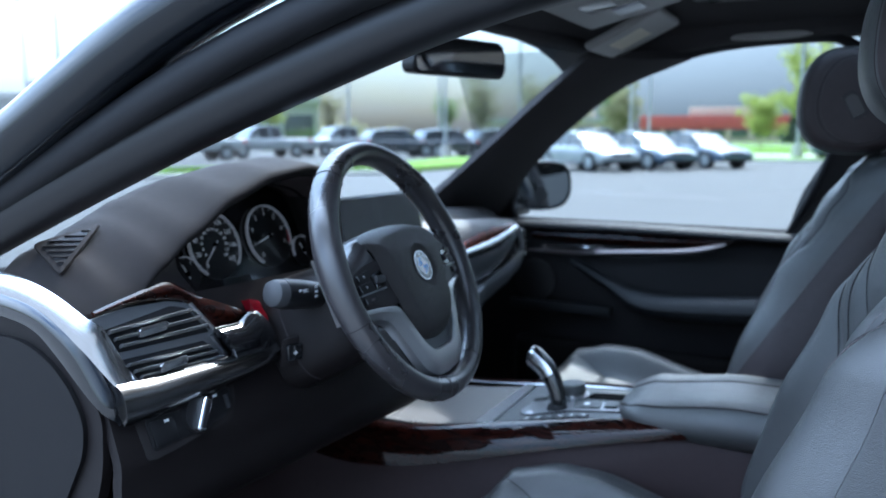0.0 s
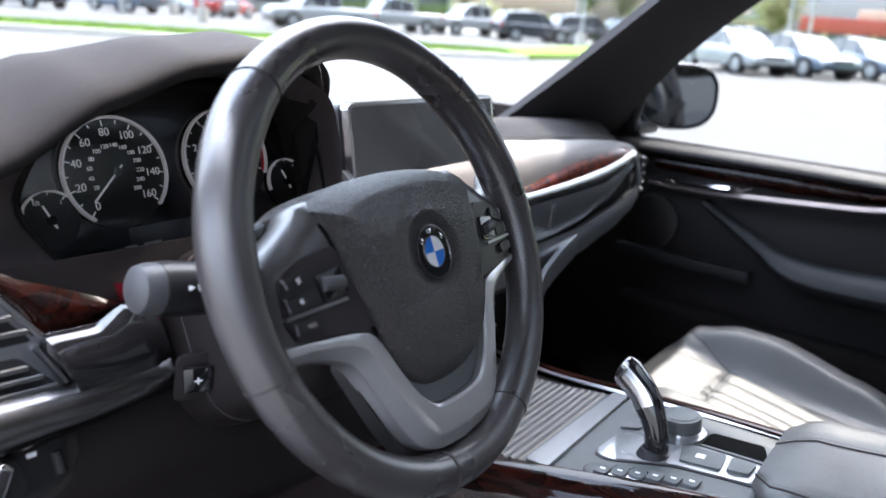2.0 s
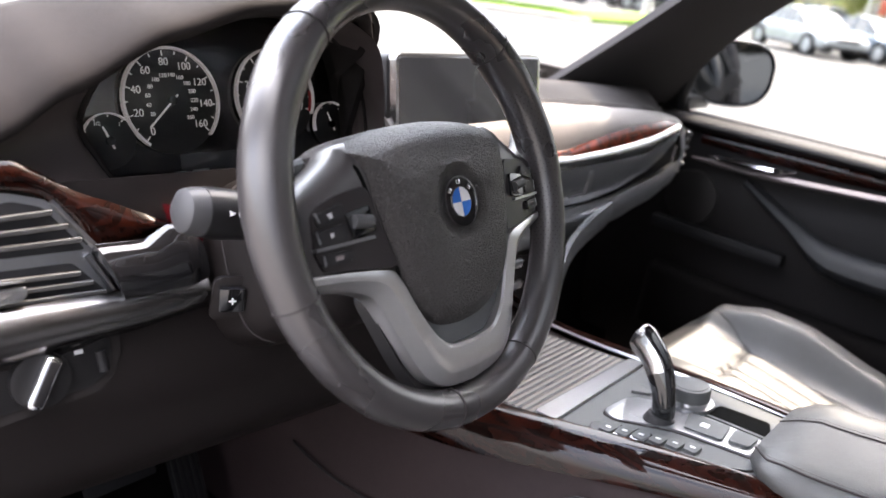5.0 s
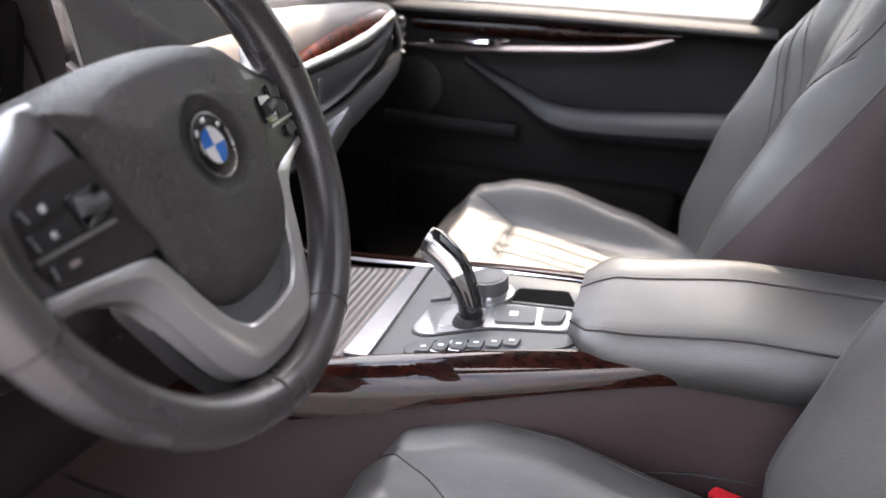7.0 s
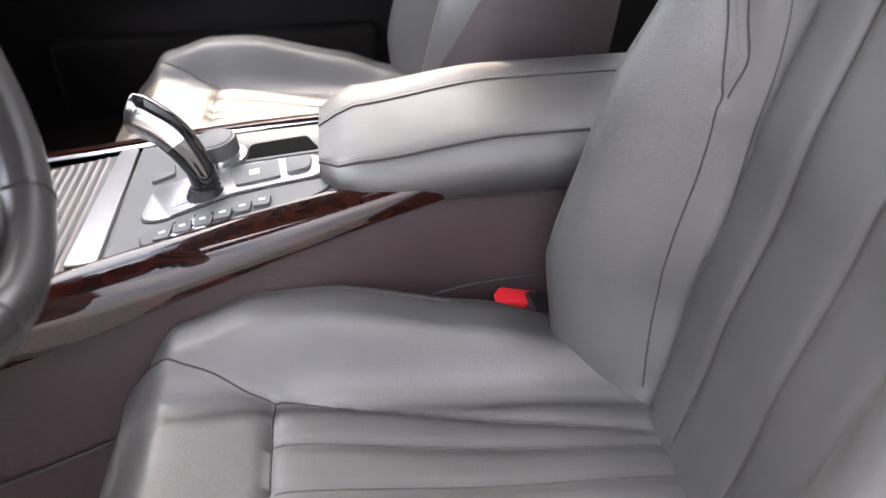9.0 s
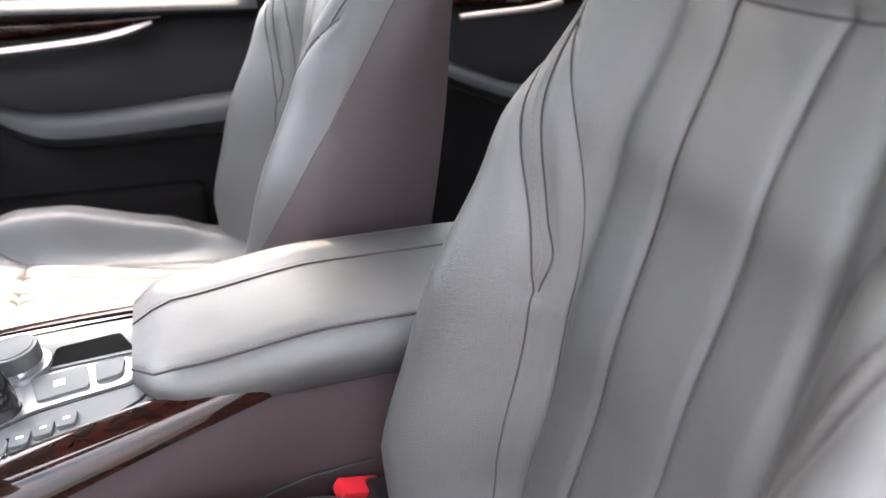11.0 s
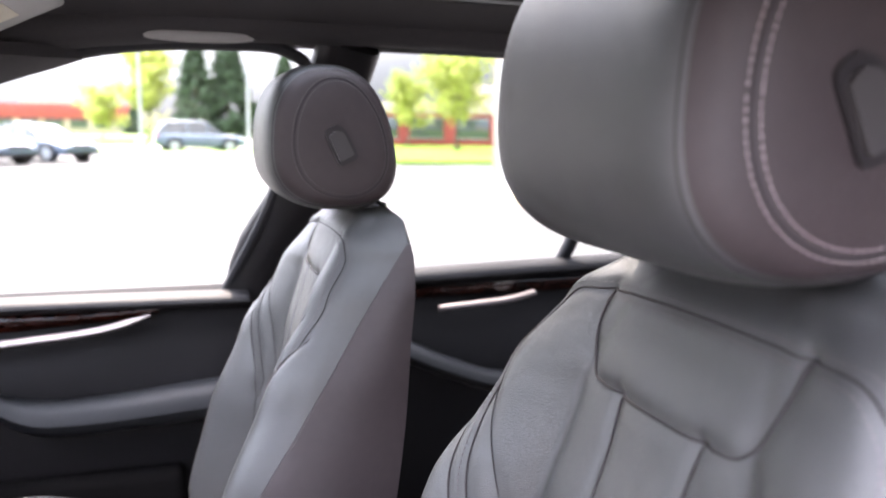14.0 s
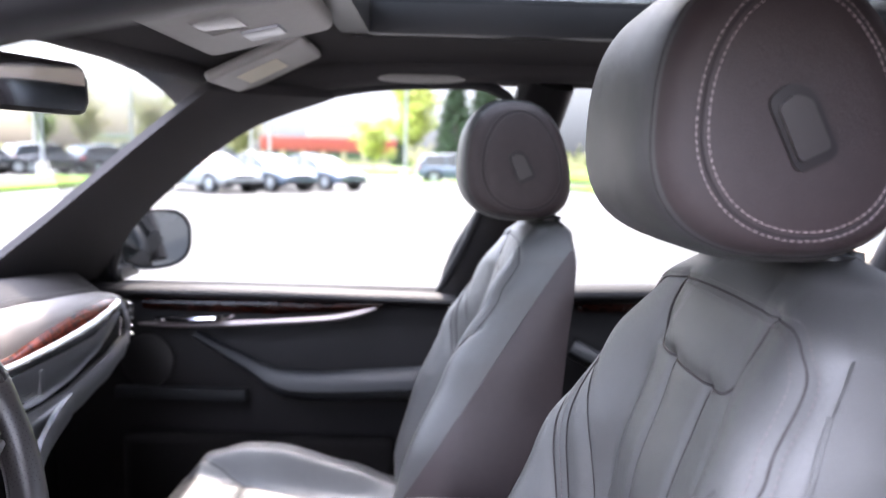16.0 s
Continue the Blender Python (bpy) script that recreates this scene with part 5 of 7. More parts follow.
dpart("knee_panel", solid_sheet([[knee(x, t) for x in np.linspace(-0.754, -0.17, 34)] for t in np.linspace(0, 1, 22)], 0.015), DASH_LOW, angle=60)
part("knee_crease", tube([knee(x, 0.50) + Vector((0, -0.003, 0)) for x in np.linspace(-0.75, -0.48, 20)], 0.004, seg=6), DASH_LOW, bpy.data.objects["knee_panel"])
# vent housing and openings
vent = vplate("air_vent", [(-0.752, 1.114), (-0.705, 1.119), (-0.650, 1.117), (-0.622, 1.109), (-0.594, 1.070), (-0.581, 1.029), (-0.716, 1.027)], -0.02, 0.002, GREY_TRIM, None, "grey-framed twin air vent", bevel=0.002, r=0.006)
for top, bot in ((((-0.742, 1.100), (-0.648, 1.111), (-0.628, 1.105), (-0.602, 1.071)), ((-0.727, 1.0735),)), (((-0.727, 1.0655), (-0.613, 1.0625), (-0.586, 1.032)), ((-0.706, 1.0345),))):
    vplate("vent_opening", [*top, *bot], -0.006, 0.0026, RUBBER, vent, "dark vent opening", r=0.004)
for k, (xa, za, xb, zb) in enumerate(((-0.734, 1.097, -0.624, 1.101), (-0.729, 1.0885, -0.614, 1.090), (-0.724, 1.080, -0.606, 1.079), (-0.720, 1.0585, -0.610, 1.0545), (-0.714, 1.050, -0.602, 1.0465), (-0.708, 1.042, -0.594, 1.038))):
    p = [V(xa + (xb - xa) * t, za + (zb - za) * t, 0.006) for t in np.linspace(0, 1, 12)]
    dpart("louvre", tube(p, 0.0021, seg=8, flat=2.2, up=(0, -0.8, 0.6)), LOUVRE, vent)
for x, z in ((-0.684, 1.090), (-0.668, 1.047)):
    vplate("vent_tab", [(x - 0.020, z - 0.006), (x + 0.018, z - 0.004), (x + 0.020, z + 0.006), (x - 0.018, z + 0.004)], 0.002, 0.014, CHROME_SATIN, vent, "silver vent tab", bevel=0.002, r=0.003)
p = [V(-0.746 + 0.010 * t, 1.104 - 0.030 * t, 0.004) for t in np.linspace(0, 1, 10)]
dpart("vent_thumbwheel", tube(p, 0.006, seg=10), PLASTIC, vent)
for q in ((-0.622, 1.109), (-0.594, 1.070)), ((-0.602, 1.0665), (-0.581, 1.029)):
    (xa, za), (xb, zb) = q
    dpart("vent_edge", tube([V(xa + (xb - xa) * t, za + (zb - za) * t, 0.004) for t in np.linspace(0, 1, 6)], 0.0026, seg=6), SILVER, vent)
# wood blade above the vent
top = spline([(-0.745, 1.122, 0), (-0.70, 1.131, 0), (-0.650, 1.139, 0), (-0.629, 1.131, 0), (-0.605, 1.115, 0), (-0.578, 1.103, 0), (-0.533, 1.082, 0)], 26)
bot = spline([(-0.745, 1.116, 0), (-0.70, 1.121, 0), (-0.650, 1.119, 0), (-0.628, 1.112, 0), (-0.610, 1.092, 0), (-0.595, 1.072, 0), (-0.533, 1.078, 0)], 26)
rows = [[V(a.lerp(b, t).x, a.lerp(b, t).y, 0.002 + 0.005 * math.sin(math.pi * t) ** 0.8) for t in np.linspace(0, 1, 7)] for a, b in zip(top, bot)]
dpart("driver_wood_blade", solid_sheet(rows, 0.006), WOOD, None, "glossy dark wood blade above the side vent")
# gloss black block between vent and column, the red reflection on its end painted
rows = []
for k in range(14):
    t = k / 13
    xa, xb = -0.598 + 0.078 * t, -0.580 + 0.066 * t
    za, zb = interp([(0, 1.067), (0.5, 1.066), (0.85, 1.078), (1, 1.066)], t), 1.029
    rows.append([V(xa + (xb - xa) * s, za + (zb - za) * s, 0.002 + 0.012 * math.sin(math.pi * s) ** 0.6 * (1 - 0.5 * smooth(0.85, 1, t))) for s in np.linspace(0, 1, 9)])
dpart("trim_block", solid_sheet(rows, -0.010), GLOSS, None, "gloss black trim block")
vplate("end_reflection", [(-0.537, 1.098), (-0.522, 1.094), (-0.512, 1.070), (-0.514, 1.058), (-0.526, 1.068), (-0.533, 1.082)], -0.004, 0.012, RED_REFLECTION, None, "red reflection on the trim block, built as a gloss patch", bevel=0.001)
# silver strip and corner
rows = []
for k in range(24):
    t = k / 23
    x = -0.745 + 0.231 * t
    za, zb = interp([(0, 1.034), (0.2, 1.0295), (0.7, 1.0275), (1, 1.0285)], t), interp([(0, 1.006), (0.12, 1.006), (0.7, 1.0145), (1, 1.0225)], t)
    rows.append([V(x, za + (zb - za) * s, 0.004 + 0.008 * math.sin(math.pi * s) ** 0.7) for s in np.linspace(0, 1, 7)])
dpart("silver_strip", solid_sheet(rows, -0.012), DARK_SATIN, None, "brushed silver strip below the vent")
inner_edge = spline([(-0.750, 0.40, 1.156), (-0.751, 0.318, 1.148), (-0.752, 0.262, 1.134), (-0.750, 0.219, 1.114), V(-0.741, 1.098), V(-0.730, 1.064), V(-0.716, 1.029)], 28)
outer_edge = spline([(-0.760, 0.40, 1.116), (-0.761, 0.318, 1.109), (-0.761, 0.278, 1.098), (-0.760, 0.244, 1.071), (-0.758, 0.214, 1.040), (-0.754, 0.192, 1.016), V(-0.744, 1.003)], 28)
# one silver trim; the dark reflection in its lower half is painted black
for nm, t0, t1, m, lab in (("corner_trim", 0.0, 0.50, CHROME_SATIN, "brushed silver trim sweeping round the side vent"), ("corner_dark_reflection", 0.52, 1.0, GLOSS, "lower half of the corner trim, black for its dark reflection")):
    rows = [[a.lerp(b, t0 + (t1 - t0) * t) + Vector((-0.55, -0.75, 0.35)) * (0.001 + 0.004 * math.sin(math.pi * t) ** 0.7) for t in np.linspace(0, 1, 8)] for a, b in zip(inner_edge, outer_edge)]
    dpart(nm, solid_sheet(rows, -0.008), m, None, lab, angle=60)
# end of the dashboard towards the door, with its rounded cover
cap = [(0.62, 1.113), (0.40, 1.112), (0.318, 1.105), (0.278, 1.094), (0.244, 1.067), (0.214, 1.036), (0.196, 1.010), (0.200, 0.95), (0.23, 0.86), (0.30, 0.74), (0.62, 0.60)]
SIDE = Matrix(((0, 0, -1, -0.744), (1, 0, 0, 0), (0, 1, 0, 0), (0, 0, 0, 1)))
end_panel = dpart("end_panel", prism(round_poly(cap, 0.02), 0.014, SIDE, bevel=0.004), DASH_LOW)
cover = [(0.60, 1.083), (0.372, 1.085), (0.311, 1.084), (0.265, 1.063), (0.236, 1.035), (0.219, 1.003), (0.223, 0.966), (0.252, 0.915), (0.32, 0.80), (0.60, 0.66)]
dpart("end_cover", prism(round_poly(cover, 0.03), 0.020, SIDE, bevel=0.006), DOOR_SKIN, end_panel)
# triangular demister grille on the pad
def on_pad(x, y):
    y0 = lip(x)[0]
    return dash_top(x, (y - y0) / (0.83 - 0.20 * (abs(x) / 0.78) ** 2 - y0))


g = [on_pad(-0.722, 0.332), on_pad(-0.664, 0.300), on_pad(-0.733, 0.278)]
gn = (g[1] - g[0]).cross(g[2] - g[0]).normalized()
if gn.z < 0:
    gn = -gn
gm = frame_of((g[0] + g[1] + g[2]) / 3 + gn * 0.004, gn)
loc = [gm.inverted() @ q for q in g]
tri2 = [(q.x, q.y) for q in loc]
gr = dpart("demister_grille", prism(round_poly([(x * 1.15, y * 1.15) for x, y in tri2], 0.008), 0.004, gm, bevel=0.001), DASH)
part("grille_opening", prism(round_poly([(x * 0.85, y * 0.85) for x, y in tri2], 0.005), 0.0046, gm), RUBBER, gr)
for k in range(7):
    y0 = min(q[1] for q in tri2) * 0.8 + (max(q[1] for q in tri2) - min(q[1] for q in tri2)) * 0.8 * (k + 0.5) / 7
    xr = []
    t3 = [(x * 0.83, y * 0.83) for x, y in tri2]
    for i in range(3):
        (xa, ya), (xb, yb2) = t3[i], t3[(i + 1) % 3]
        if (ya - y0) * (yb2 - y0) < 0:
            xr.append(xa + (xb - xa) * (y0 - ya) / (yb2 - ya))
    if len(xr) == 2:
        part("grille_bar", tube([gm @ Vector((xr[0], y0, 0.0052)), gm @ Vector((xr[1], y0, 0.0052))], 0.0012, seg=6), DASH, gr)
# light switch panel
sw = vplate("light_switch_panel", [(-0.728, 1.003), (-0.640, 0.998), (-0.586, 1.009), (-0.588, 0.978), (-0.606, 0.962), (-0.722, 0.950)], -0.01, 0.004, DASH, None, "light switch panel", bevel=0.003, r=0.008)
vplate("switch_face", [(-0.716, 0.997), (-0.650, 0.993), (-0.594, 1.003), (-0.596, 0.979), (-0.612, 0.968), (-0.714, 0.960)], 0.0, 0.0055, PLASTIC, sw, "", bevel=0.001, r=0.006)
vplate("switch_button", [(-0.713, 0.9925), (-0.682, 0.991), (-0.680, 0.966), (-0.711, 0.964)], 0.0, 0.0085, PLASTIC, sw, "", bevel=0.001, r=0.003)
kn = frame_of(V(-0.648, 0.983, 0.004), (-0.10, -0.96, 0.24))
dpart("light_knob", disc(0.0215, 0.009, kn, bevel=0.002), PLASTIC, sw)
bm = box((0.013, 0.041, 0.014), (0, 0, 0.012), turn=(0, 0, -28), bevel=0.005, seg=3)
bm.transform(kn)
dpart("knob_grip", bm, CHROME, sw, "chrome grip of the light knob")
bm = box((0.007, 0.034, 0.003), (0, 0, 0.0185), turn=(0, 0, -28), bevel=0.002)
bm.transform(kn)
dpart("grip_inlay", bm, PLASTIC, sw)
letters("switch_mark", "0", 0.007, kn @ pose(0.002, 0.0265, 0.0022), WHITE_INK, sw)
for dx, dy in ((-0.020, 0.020), (0.020, 0.024), (0.029, 0.014), (-0.045, 0.006)):
    bm = box((0.0065, 0.0034, 0.0004), (dx, dy, 0.0024 if dx > -0.04 else 0.006), bevel=0)
    bm.transform(kn)
    dpart("switch_mark", bm, WHITE_INK, sw)
p = [V(-0.603 + 0.001 * t, 0.994 - 0.016 * t, 0.006) for t in np.linspace(0, 1, 8)]
dpart("dimmer_wheel", tube(p, 0.0042, seg=10), RUBBER, sw)

for nm, lab, size, at in (("brake_pedal", "wide black rubber brake pedal under the dashboard", (0.105, 0.012, 0.075), (-0.405, 0.535, 0.585)), ("accelerator_pedal", "tall black ribbed accelerator pedal beside the brake", (0.050, 0.012, 0.17), (-0.295, 0.540, 0.530))):
    pe = empty(nm, at, label=lab, category="pedal")
    part("plate", box(size, (0, 0, 0), turn=(-28, 0, 0), bevel=0.005), RUBBER, pe)
    part("arm", tube([(0, 0.01, 0.0), (0, 0.08, 0.12), (0, 0.195, 0.25)], 0.009, seg=8), PLASTIC, pe)
    for k in range(5):
        f = (k - 2) / 5
        if size[2] > size[0]:
            part("rib", box((0.005, 0.006, size[2] * 0.9), (f * size[0], -0.008, 0.0), turn=(-28, 0, 0), bevel=0.001), PLASTIC, pe)
        else:
            part("rib", box((size[0] * 0.85, 0.006, 0.005), (0, -0.008 + f * -0.035, f * 0.066), turn=(-28, 0, 0), bevel=0.001), PLASTIC, pe)

# passenger side: crease, padded middle roll, wood blade, silver strips, vents, lower strip
PX = np.linspace(-0.16, 0.70, 60)
face_y = lambda x: interp([(-0.16, 0.292), (0.10, 0.282), (0.20, 0.274), (0.35, 0.266), (0.50, 0.262), (0.58, 0.266), (0.65, 0.290), (0.70, 0.335)], x)
Z_CREASE = [(-0.16, 1.124), (0.19, 1.124), (0.30, 1.116), (0.43, 1.106), (0.50, 1.100), (0.56, 1.094), (0.62, 1.082), (0.70, 1.055)]
Z_WOOD = [(-0.16, 1.050), (0.18, 1.053), (0.256, 1.066), (0.31, 1.077), (0.36, 1.084), (0.43, 1.087), (0.50, 1.085), (0.56, 1.078), (0.70, 1.040)]
Z_SILVER = [(-0.16, 1.046), (0.20, 1.048), (0.28, 1.051), (0.366, 1.057), (0.43, 1.063), (0.487, 1.071), (0.52, 1.076), (0.56, 1.074), (0.70, 1.036)]
Z_BAND = [(-0.16, 1.034), (0.20, 1.037), (0.31, 1.040), (0.425, 1.043), (0.48, 1.056), (0.52, 1.068), (0.56, 1.072), (0.70, 1.034)]
Z_GAP = [(-0.16, 0.962), (0.27, 0.968), (0.37, 0.979), (0.46, 1.001), (0.52, 1.024), (0.56, 1.046), (0.70, 1.020)]
Z_STRIP = [(-0.16, 0.950), (0.255, 0.961), (0.34, 0.964), (0.455, 0.981), (0.58, 1.004), (0.64, 1.010), (0.70, 1.010)]
Z_END = [(-0.16, 0.900), (0.29, 0.911), (0.377, 0.922), (0.473, 0.942), (0.58, 0.966), (0.64, 0.978), (0.70, 0.990)]


def pstrip(name, top, bot, o0, o1, material, label="", bow=0.004, x0=-0.16, x1=0.70, n=7, parent=None, thick=0.010):
    """A band along the passenger side between two heights, its edges that far out of the face."""
    rows = []
    for x in PX:
        if not x0 - 1e-6 <= x <= x1 + 1e-6:
            continue
        fade = smooth(0.70, 0.60, x)
        a = Vector((x, face_y(x) - o0 * (0.3 + 0.7 * fade), interp(top, x)))
        b = Vector((x, face_y(x) - o1 * (0.3 + 0.7 * fade), min(interp(bot, x), interp(top, x) - 0.0012)))
        rows.append([a.lerp(b, t) + Vector((0, -bow * math.sin(math.pi * t), bow * 0.4 * math.sin(math.pi * t))) for t in np.linspace(0, 1, n)])
    return dpart(name, solid_sheet(rows, -thick), material, parent, label, angle=60)


low = lambda table, d: [(x, z + d) for x, z in table]
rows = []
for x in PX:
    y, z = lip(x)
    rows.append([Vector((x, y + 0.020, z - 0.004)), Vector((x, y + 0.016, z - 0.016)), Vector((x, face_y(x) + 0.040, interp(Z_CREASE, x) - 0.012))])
# black sheet that paints the shade inside the crease
dpart("crease_shade", solid_sheet(rows, -0.004), RECESS_SHADE)
pstrip("middle_roll", low(Z_CREASE, -0.009), low(Z_WOOD, -0.001), -0.046, 0.004, SUNLIT_ROLL, "padded middle roll, its skin paled as if sunlit", 0.012, n=11)
pstrip("wood_blade", Z_WOOD, Z_SILVER, 0.005, 0.009, WOOD_LIT, "glossy wood blade, browned as if sunlit", 0.003, 0.14, 0.54)
pstrip("silver_blade", Z_SILVER, Z_BAND, 0.010, 0.013, CHROME_SATIN, "bright silver strip", 0.004, -0.16, 0.56)
pstrip("vent_band", low(Z_BAND, -0.002), Z_GAP, 0.008, 0.000, GREY_TRIM, "pearl grey band with the vents", 0.006, -0.16, 0.56)
# black band painted for the shade between vent band and lower strip
pstrip("shadow_gap", low(Z_GAP, 0.002), low(Z_STRIP, -0.001), -0.004, -0.004, RECESS_SHADE, "", 0.0, -0.16, 0.62)
pstrip("lower_silver_strip", Z_STRIP, Z_END, 0.010, 0.006, GREY_TRIM, "satin grey lower strip", 0.005)
rows = []
for x in PX:
    z = interp(Z_END, x)
    rows.append([Vector((x, face_y(x) + 0.10 * t, z + 0.002 - 0.075 * t ** 0.8)) for t in np.linspace(0, 1, 7)])
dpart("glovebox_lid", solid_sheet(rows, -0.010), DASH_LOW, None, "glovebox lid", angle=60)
dpart("glovebox_underside", solid_sheet([[Vector((x, face_y(x) + 0.095 + 0.3 * t, interp(Z_END, x) - 0.073 - 0.02 * t)) for t in (0, 0.5, 1)] for x in PX], -0.006), CARPET)
part("lid_joint", tube([Vector((0.348, face_y(0.348) - 0.0125 + 0.003 * abs(t - 0.5), interp(Z_STRIP, 0.348) + (interp(Z_END, 0.348) - interp(Z_STRIP, 0.348)) * t)) for t in np.linspace(0, 1, 6)], 0.0012, seg=5), RECESS_SHADE, bpy.data.objects["lower_silver_strip"])
for cx, w in ((0.245, 0.062), (0.10, 0.12), (-0.04, 0.12)):
    z = (interp(Z_BAND, cx) + interp(Z_GAP, cx)) / 2
    a = Vector((cx, face_y(cx) - 0.007, z))
    v = dpart("passenger_vent", box((w, 0.012, 0.058), a, (6, 0, 0), bevel=0.004), GLOSS, None, "dark air vent")
    for k in range(5):
        part("louvre", box((w * 0.90, 0.010, 0.0022), a + Vector((0, -0.006, 0.022 - 0.011 * k)), (-20, 0, 0), bevel=0.0008), LOUVRE, v)
    part("vent_tab", box((0.014, 0.012, 0.040), a + Vector((w * 0.30, -0.010, 0)), bevel=0.003), SILVER, v, "silver vent tab")
# upright vent in the dashboard's end, with silver fins
ev = dpart("end_vent", box((0.075, 0.014, 0.080), (0.655, 0.282, 1.024), (8, 0, 42), bevel=0.006), GLOSS, None, "upright air vent in the dashboard end")
for k in range(4):
    part("fin", box((0.060, 0.010, 0.006), (0.652, 0.274, 0.998 + 0.017 * k), (0, 0, 42), bevel=0.002), CHROME_SATIN if k % 2 else SILVER, ev, "silver fin")
for x, dz, h in ((0.628, 0.0, 0.090), (0.682, -0.008, 0.075)):
    part("vent_side", tube([(x, 0.262 + (x - 0.628) * 0.9, 1.024 + dz - h / 2), (x - 0.006, 0.258 + (x - 0.628) * 0.9, 1.024 + dz), (x - 0.012, 0.266 + (x - 0.628) * 0.9, 1.024 + dz + h / 2)], 0.005, seg=8), SILVER, ev, "silver edge of the vent")
# grey wing that runs from the lower strip down beside the stack
wing_a = spline([(0.345, 0.262, 0.958), (0.265, 0.252, 0.942), (0.205, 0.244, 0.918), (0.170, 0.236, 0.880), (0.152, 0.226, 0.830), (0.146, 0.220, 0.790)], 24)
wing_b = spline([(0.345, 0.266, 0.917), (0.285, 0.262, 0.900), (0.238, 0.258, 0.880), (0.205, 0.252, 0.850), (0.185, 0.244, 0.812), (0.178, 0.240, 0.780)], 24)
dpart("stack_wing", solid_sheet([[a.lerp(b, t) + Vector((0.0, -0.010 - 0.005 * math.sin(math.pi * t), 0)) for t in np.linspace(0, 1, 6)] for a, b in zip(wing_a, wing_b)], 0.010), GREY_TRIM, None, "satin grey wing beside the centre stack", angle=60)
# centre stack below the display
rows = []
for k in range(16):
    t = k / 15
    z = 0.985 - 0.185 * t
    y = 0.285 - 0.03 * t + 0.02 * t * t
    rows.append([(x, y + 0.02 * (abs(x) / 0.13) ** 3, z) for x in np.linspace(-0.155, 0.135, 10)])
stack = dpart("centre_stack", solid_sheet(rows, 0.01), PLASTIC, None, "dark centre stack with silver switches")
for r in range(4):
    for c in range(6):
        part("stack_button", box((0.034, 0.008, 0.013), (-0.110 + 0.042 * c, 0.272 - 0.006 * r, 0.955 - 0.034 * r), (10, 0, 0), bevel=0.002), SILVER if r % 2 else GREY_TRIM, stack)
rows = [[(x, 0.335 - 0.05 * t, 1.12 - 0.14 * t) for x in np.linspace(-0.27, -0.12, 6)] for t in np.linspace(0, 1, 6)]
dpart("binnacle_side", solid_sheet(rows, 0.01), DASH_LOW)
edge_line = spline([(-0.300, 0.226, 1.252), (-0.278, 0.236, 1.232), (-0.264, 0.262, 1.185), (-0.258, 0.285, 1.120), (-0.262, 0.295, 1.06)], 14)
dpart("binnacle_wall", solid_sheet([[p + Vector((0.012 * t, 0.12 * t, -0.004 * t)) for t in np.linspace(0, 1, 6)] for p in edge_line], 0.008), DASH, angle=60)

# instrument cluster
cl = empty("instrument_cluster", (-0.40, 0.30, 1.15), label="dark instrument cluster with white round dials", category="instrument cluster")
clinv = cl.matrix_world.inverted()


def clpart(name, bm, m, parent=None, label=""):
    bm.transform(CF)
    o = part(name, bm, m, parent or cl, label)
    if parent is None:
        o.matrix_parent_inverse = clinv
    return o


clpart("backplate", prism([(p.x, p.y) for p in by_angle(inner, 60, (0, 0))], 0.004, pose(0, 0, -0.016)), GLOSS)


def dial(cx, cy, r, nums, span, start, label):
    g = clpart("dial", disc(r, 0.002, pose(cx, cy, -0.010), seg=40), PLASTIC, None, label)
    clpart("dial_ring", ring(r * 0.955, r, 0.005, pose(cx, cy, -0.009), a0=start - span - 4, a1=start + 4), DIAL_RING, g, "chrome dial ring, its shine made by a faint glow")
    n = (len(nums) - 1) * 2
    tick = bmesh.new()
    for k in range(n + 1):
        a = radians(start - span * k / n)
        ln = 0.10 if k % 2 == 0 else 0.06
        box((r * ln, 0.0011, 0.0006), (cx + r * (0.93 - ln / 2) * math.cos(a), cy + r * (0.93 - ln / 2) * math.sin(a), -0.0075), (0, 0, math.degrees(a)), bevel=0, bm=tick)
    clpart("tick_marks", tick, DIAL_INK, g)
    for k, tx in enumerate(nums):
        if tx:
            a = radians(start - span * k / (len(nums) - 1))
            letters("numeral", tx, r * 0.20, CF @ pose(cx + r * 0.72 * math.cos(a), cy + r * 0.72 * math.sin(a), -0.0075), DIAL_INK, g)
    return g


sp = dial(-0.062, 0.006, 0.050, ["0", "20", "40", "60", "80", "100", "120", "140", "160"], 270, 230, "speedometer dial in miles with white numerals")
for k, tx in enumerate(["", "20", "40", "60", "80", "100", "120", "140", "160", "180", "200", "220", "240", "260"]):
    if tx:
        a = radians(230 - 270 * k * 20 / 257)
        letters("small_numeral", tx, 0.0054, CF @ pose(-0.062 + 0.0240 * math.cos(a), 0.006 + 0.0240 * math.sin(a), -0.0075), DIAL_INK, sp)
tc = dial(0.058, 0.006, 0.050, ["0", "1", "2", "3", "4", "5", "6", "7"], 250, 230, "rev counter dial with white numerals and red end")
clpart("red_sector", ring(0.044, 0.047, 0.001, pose(0.058, 0.006, -0.007), a0=-22, a1=6), RED, tc, "red warning sector")
fu = dial(-0.128, -0.027, 0.025, ["0", "1/2", "1"], 140, 190, "small fuel dial")
te = dial(0.130, -0.027, 0.025, ["", "", ""], 140, 190, "small temperature dial")
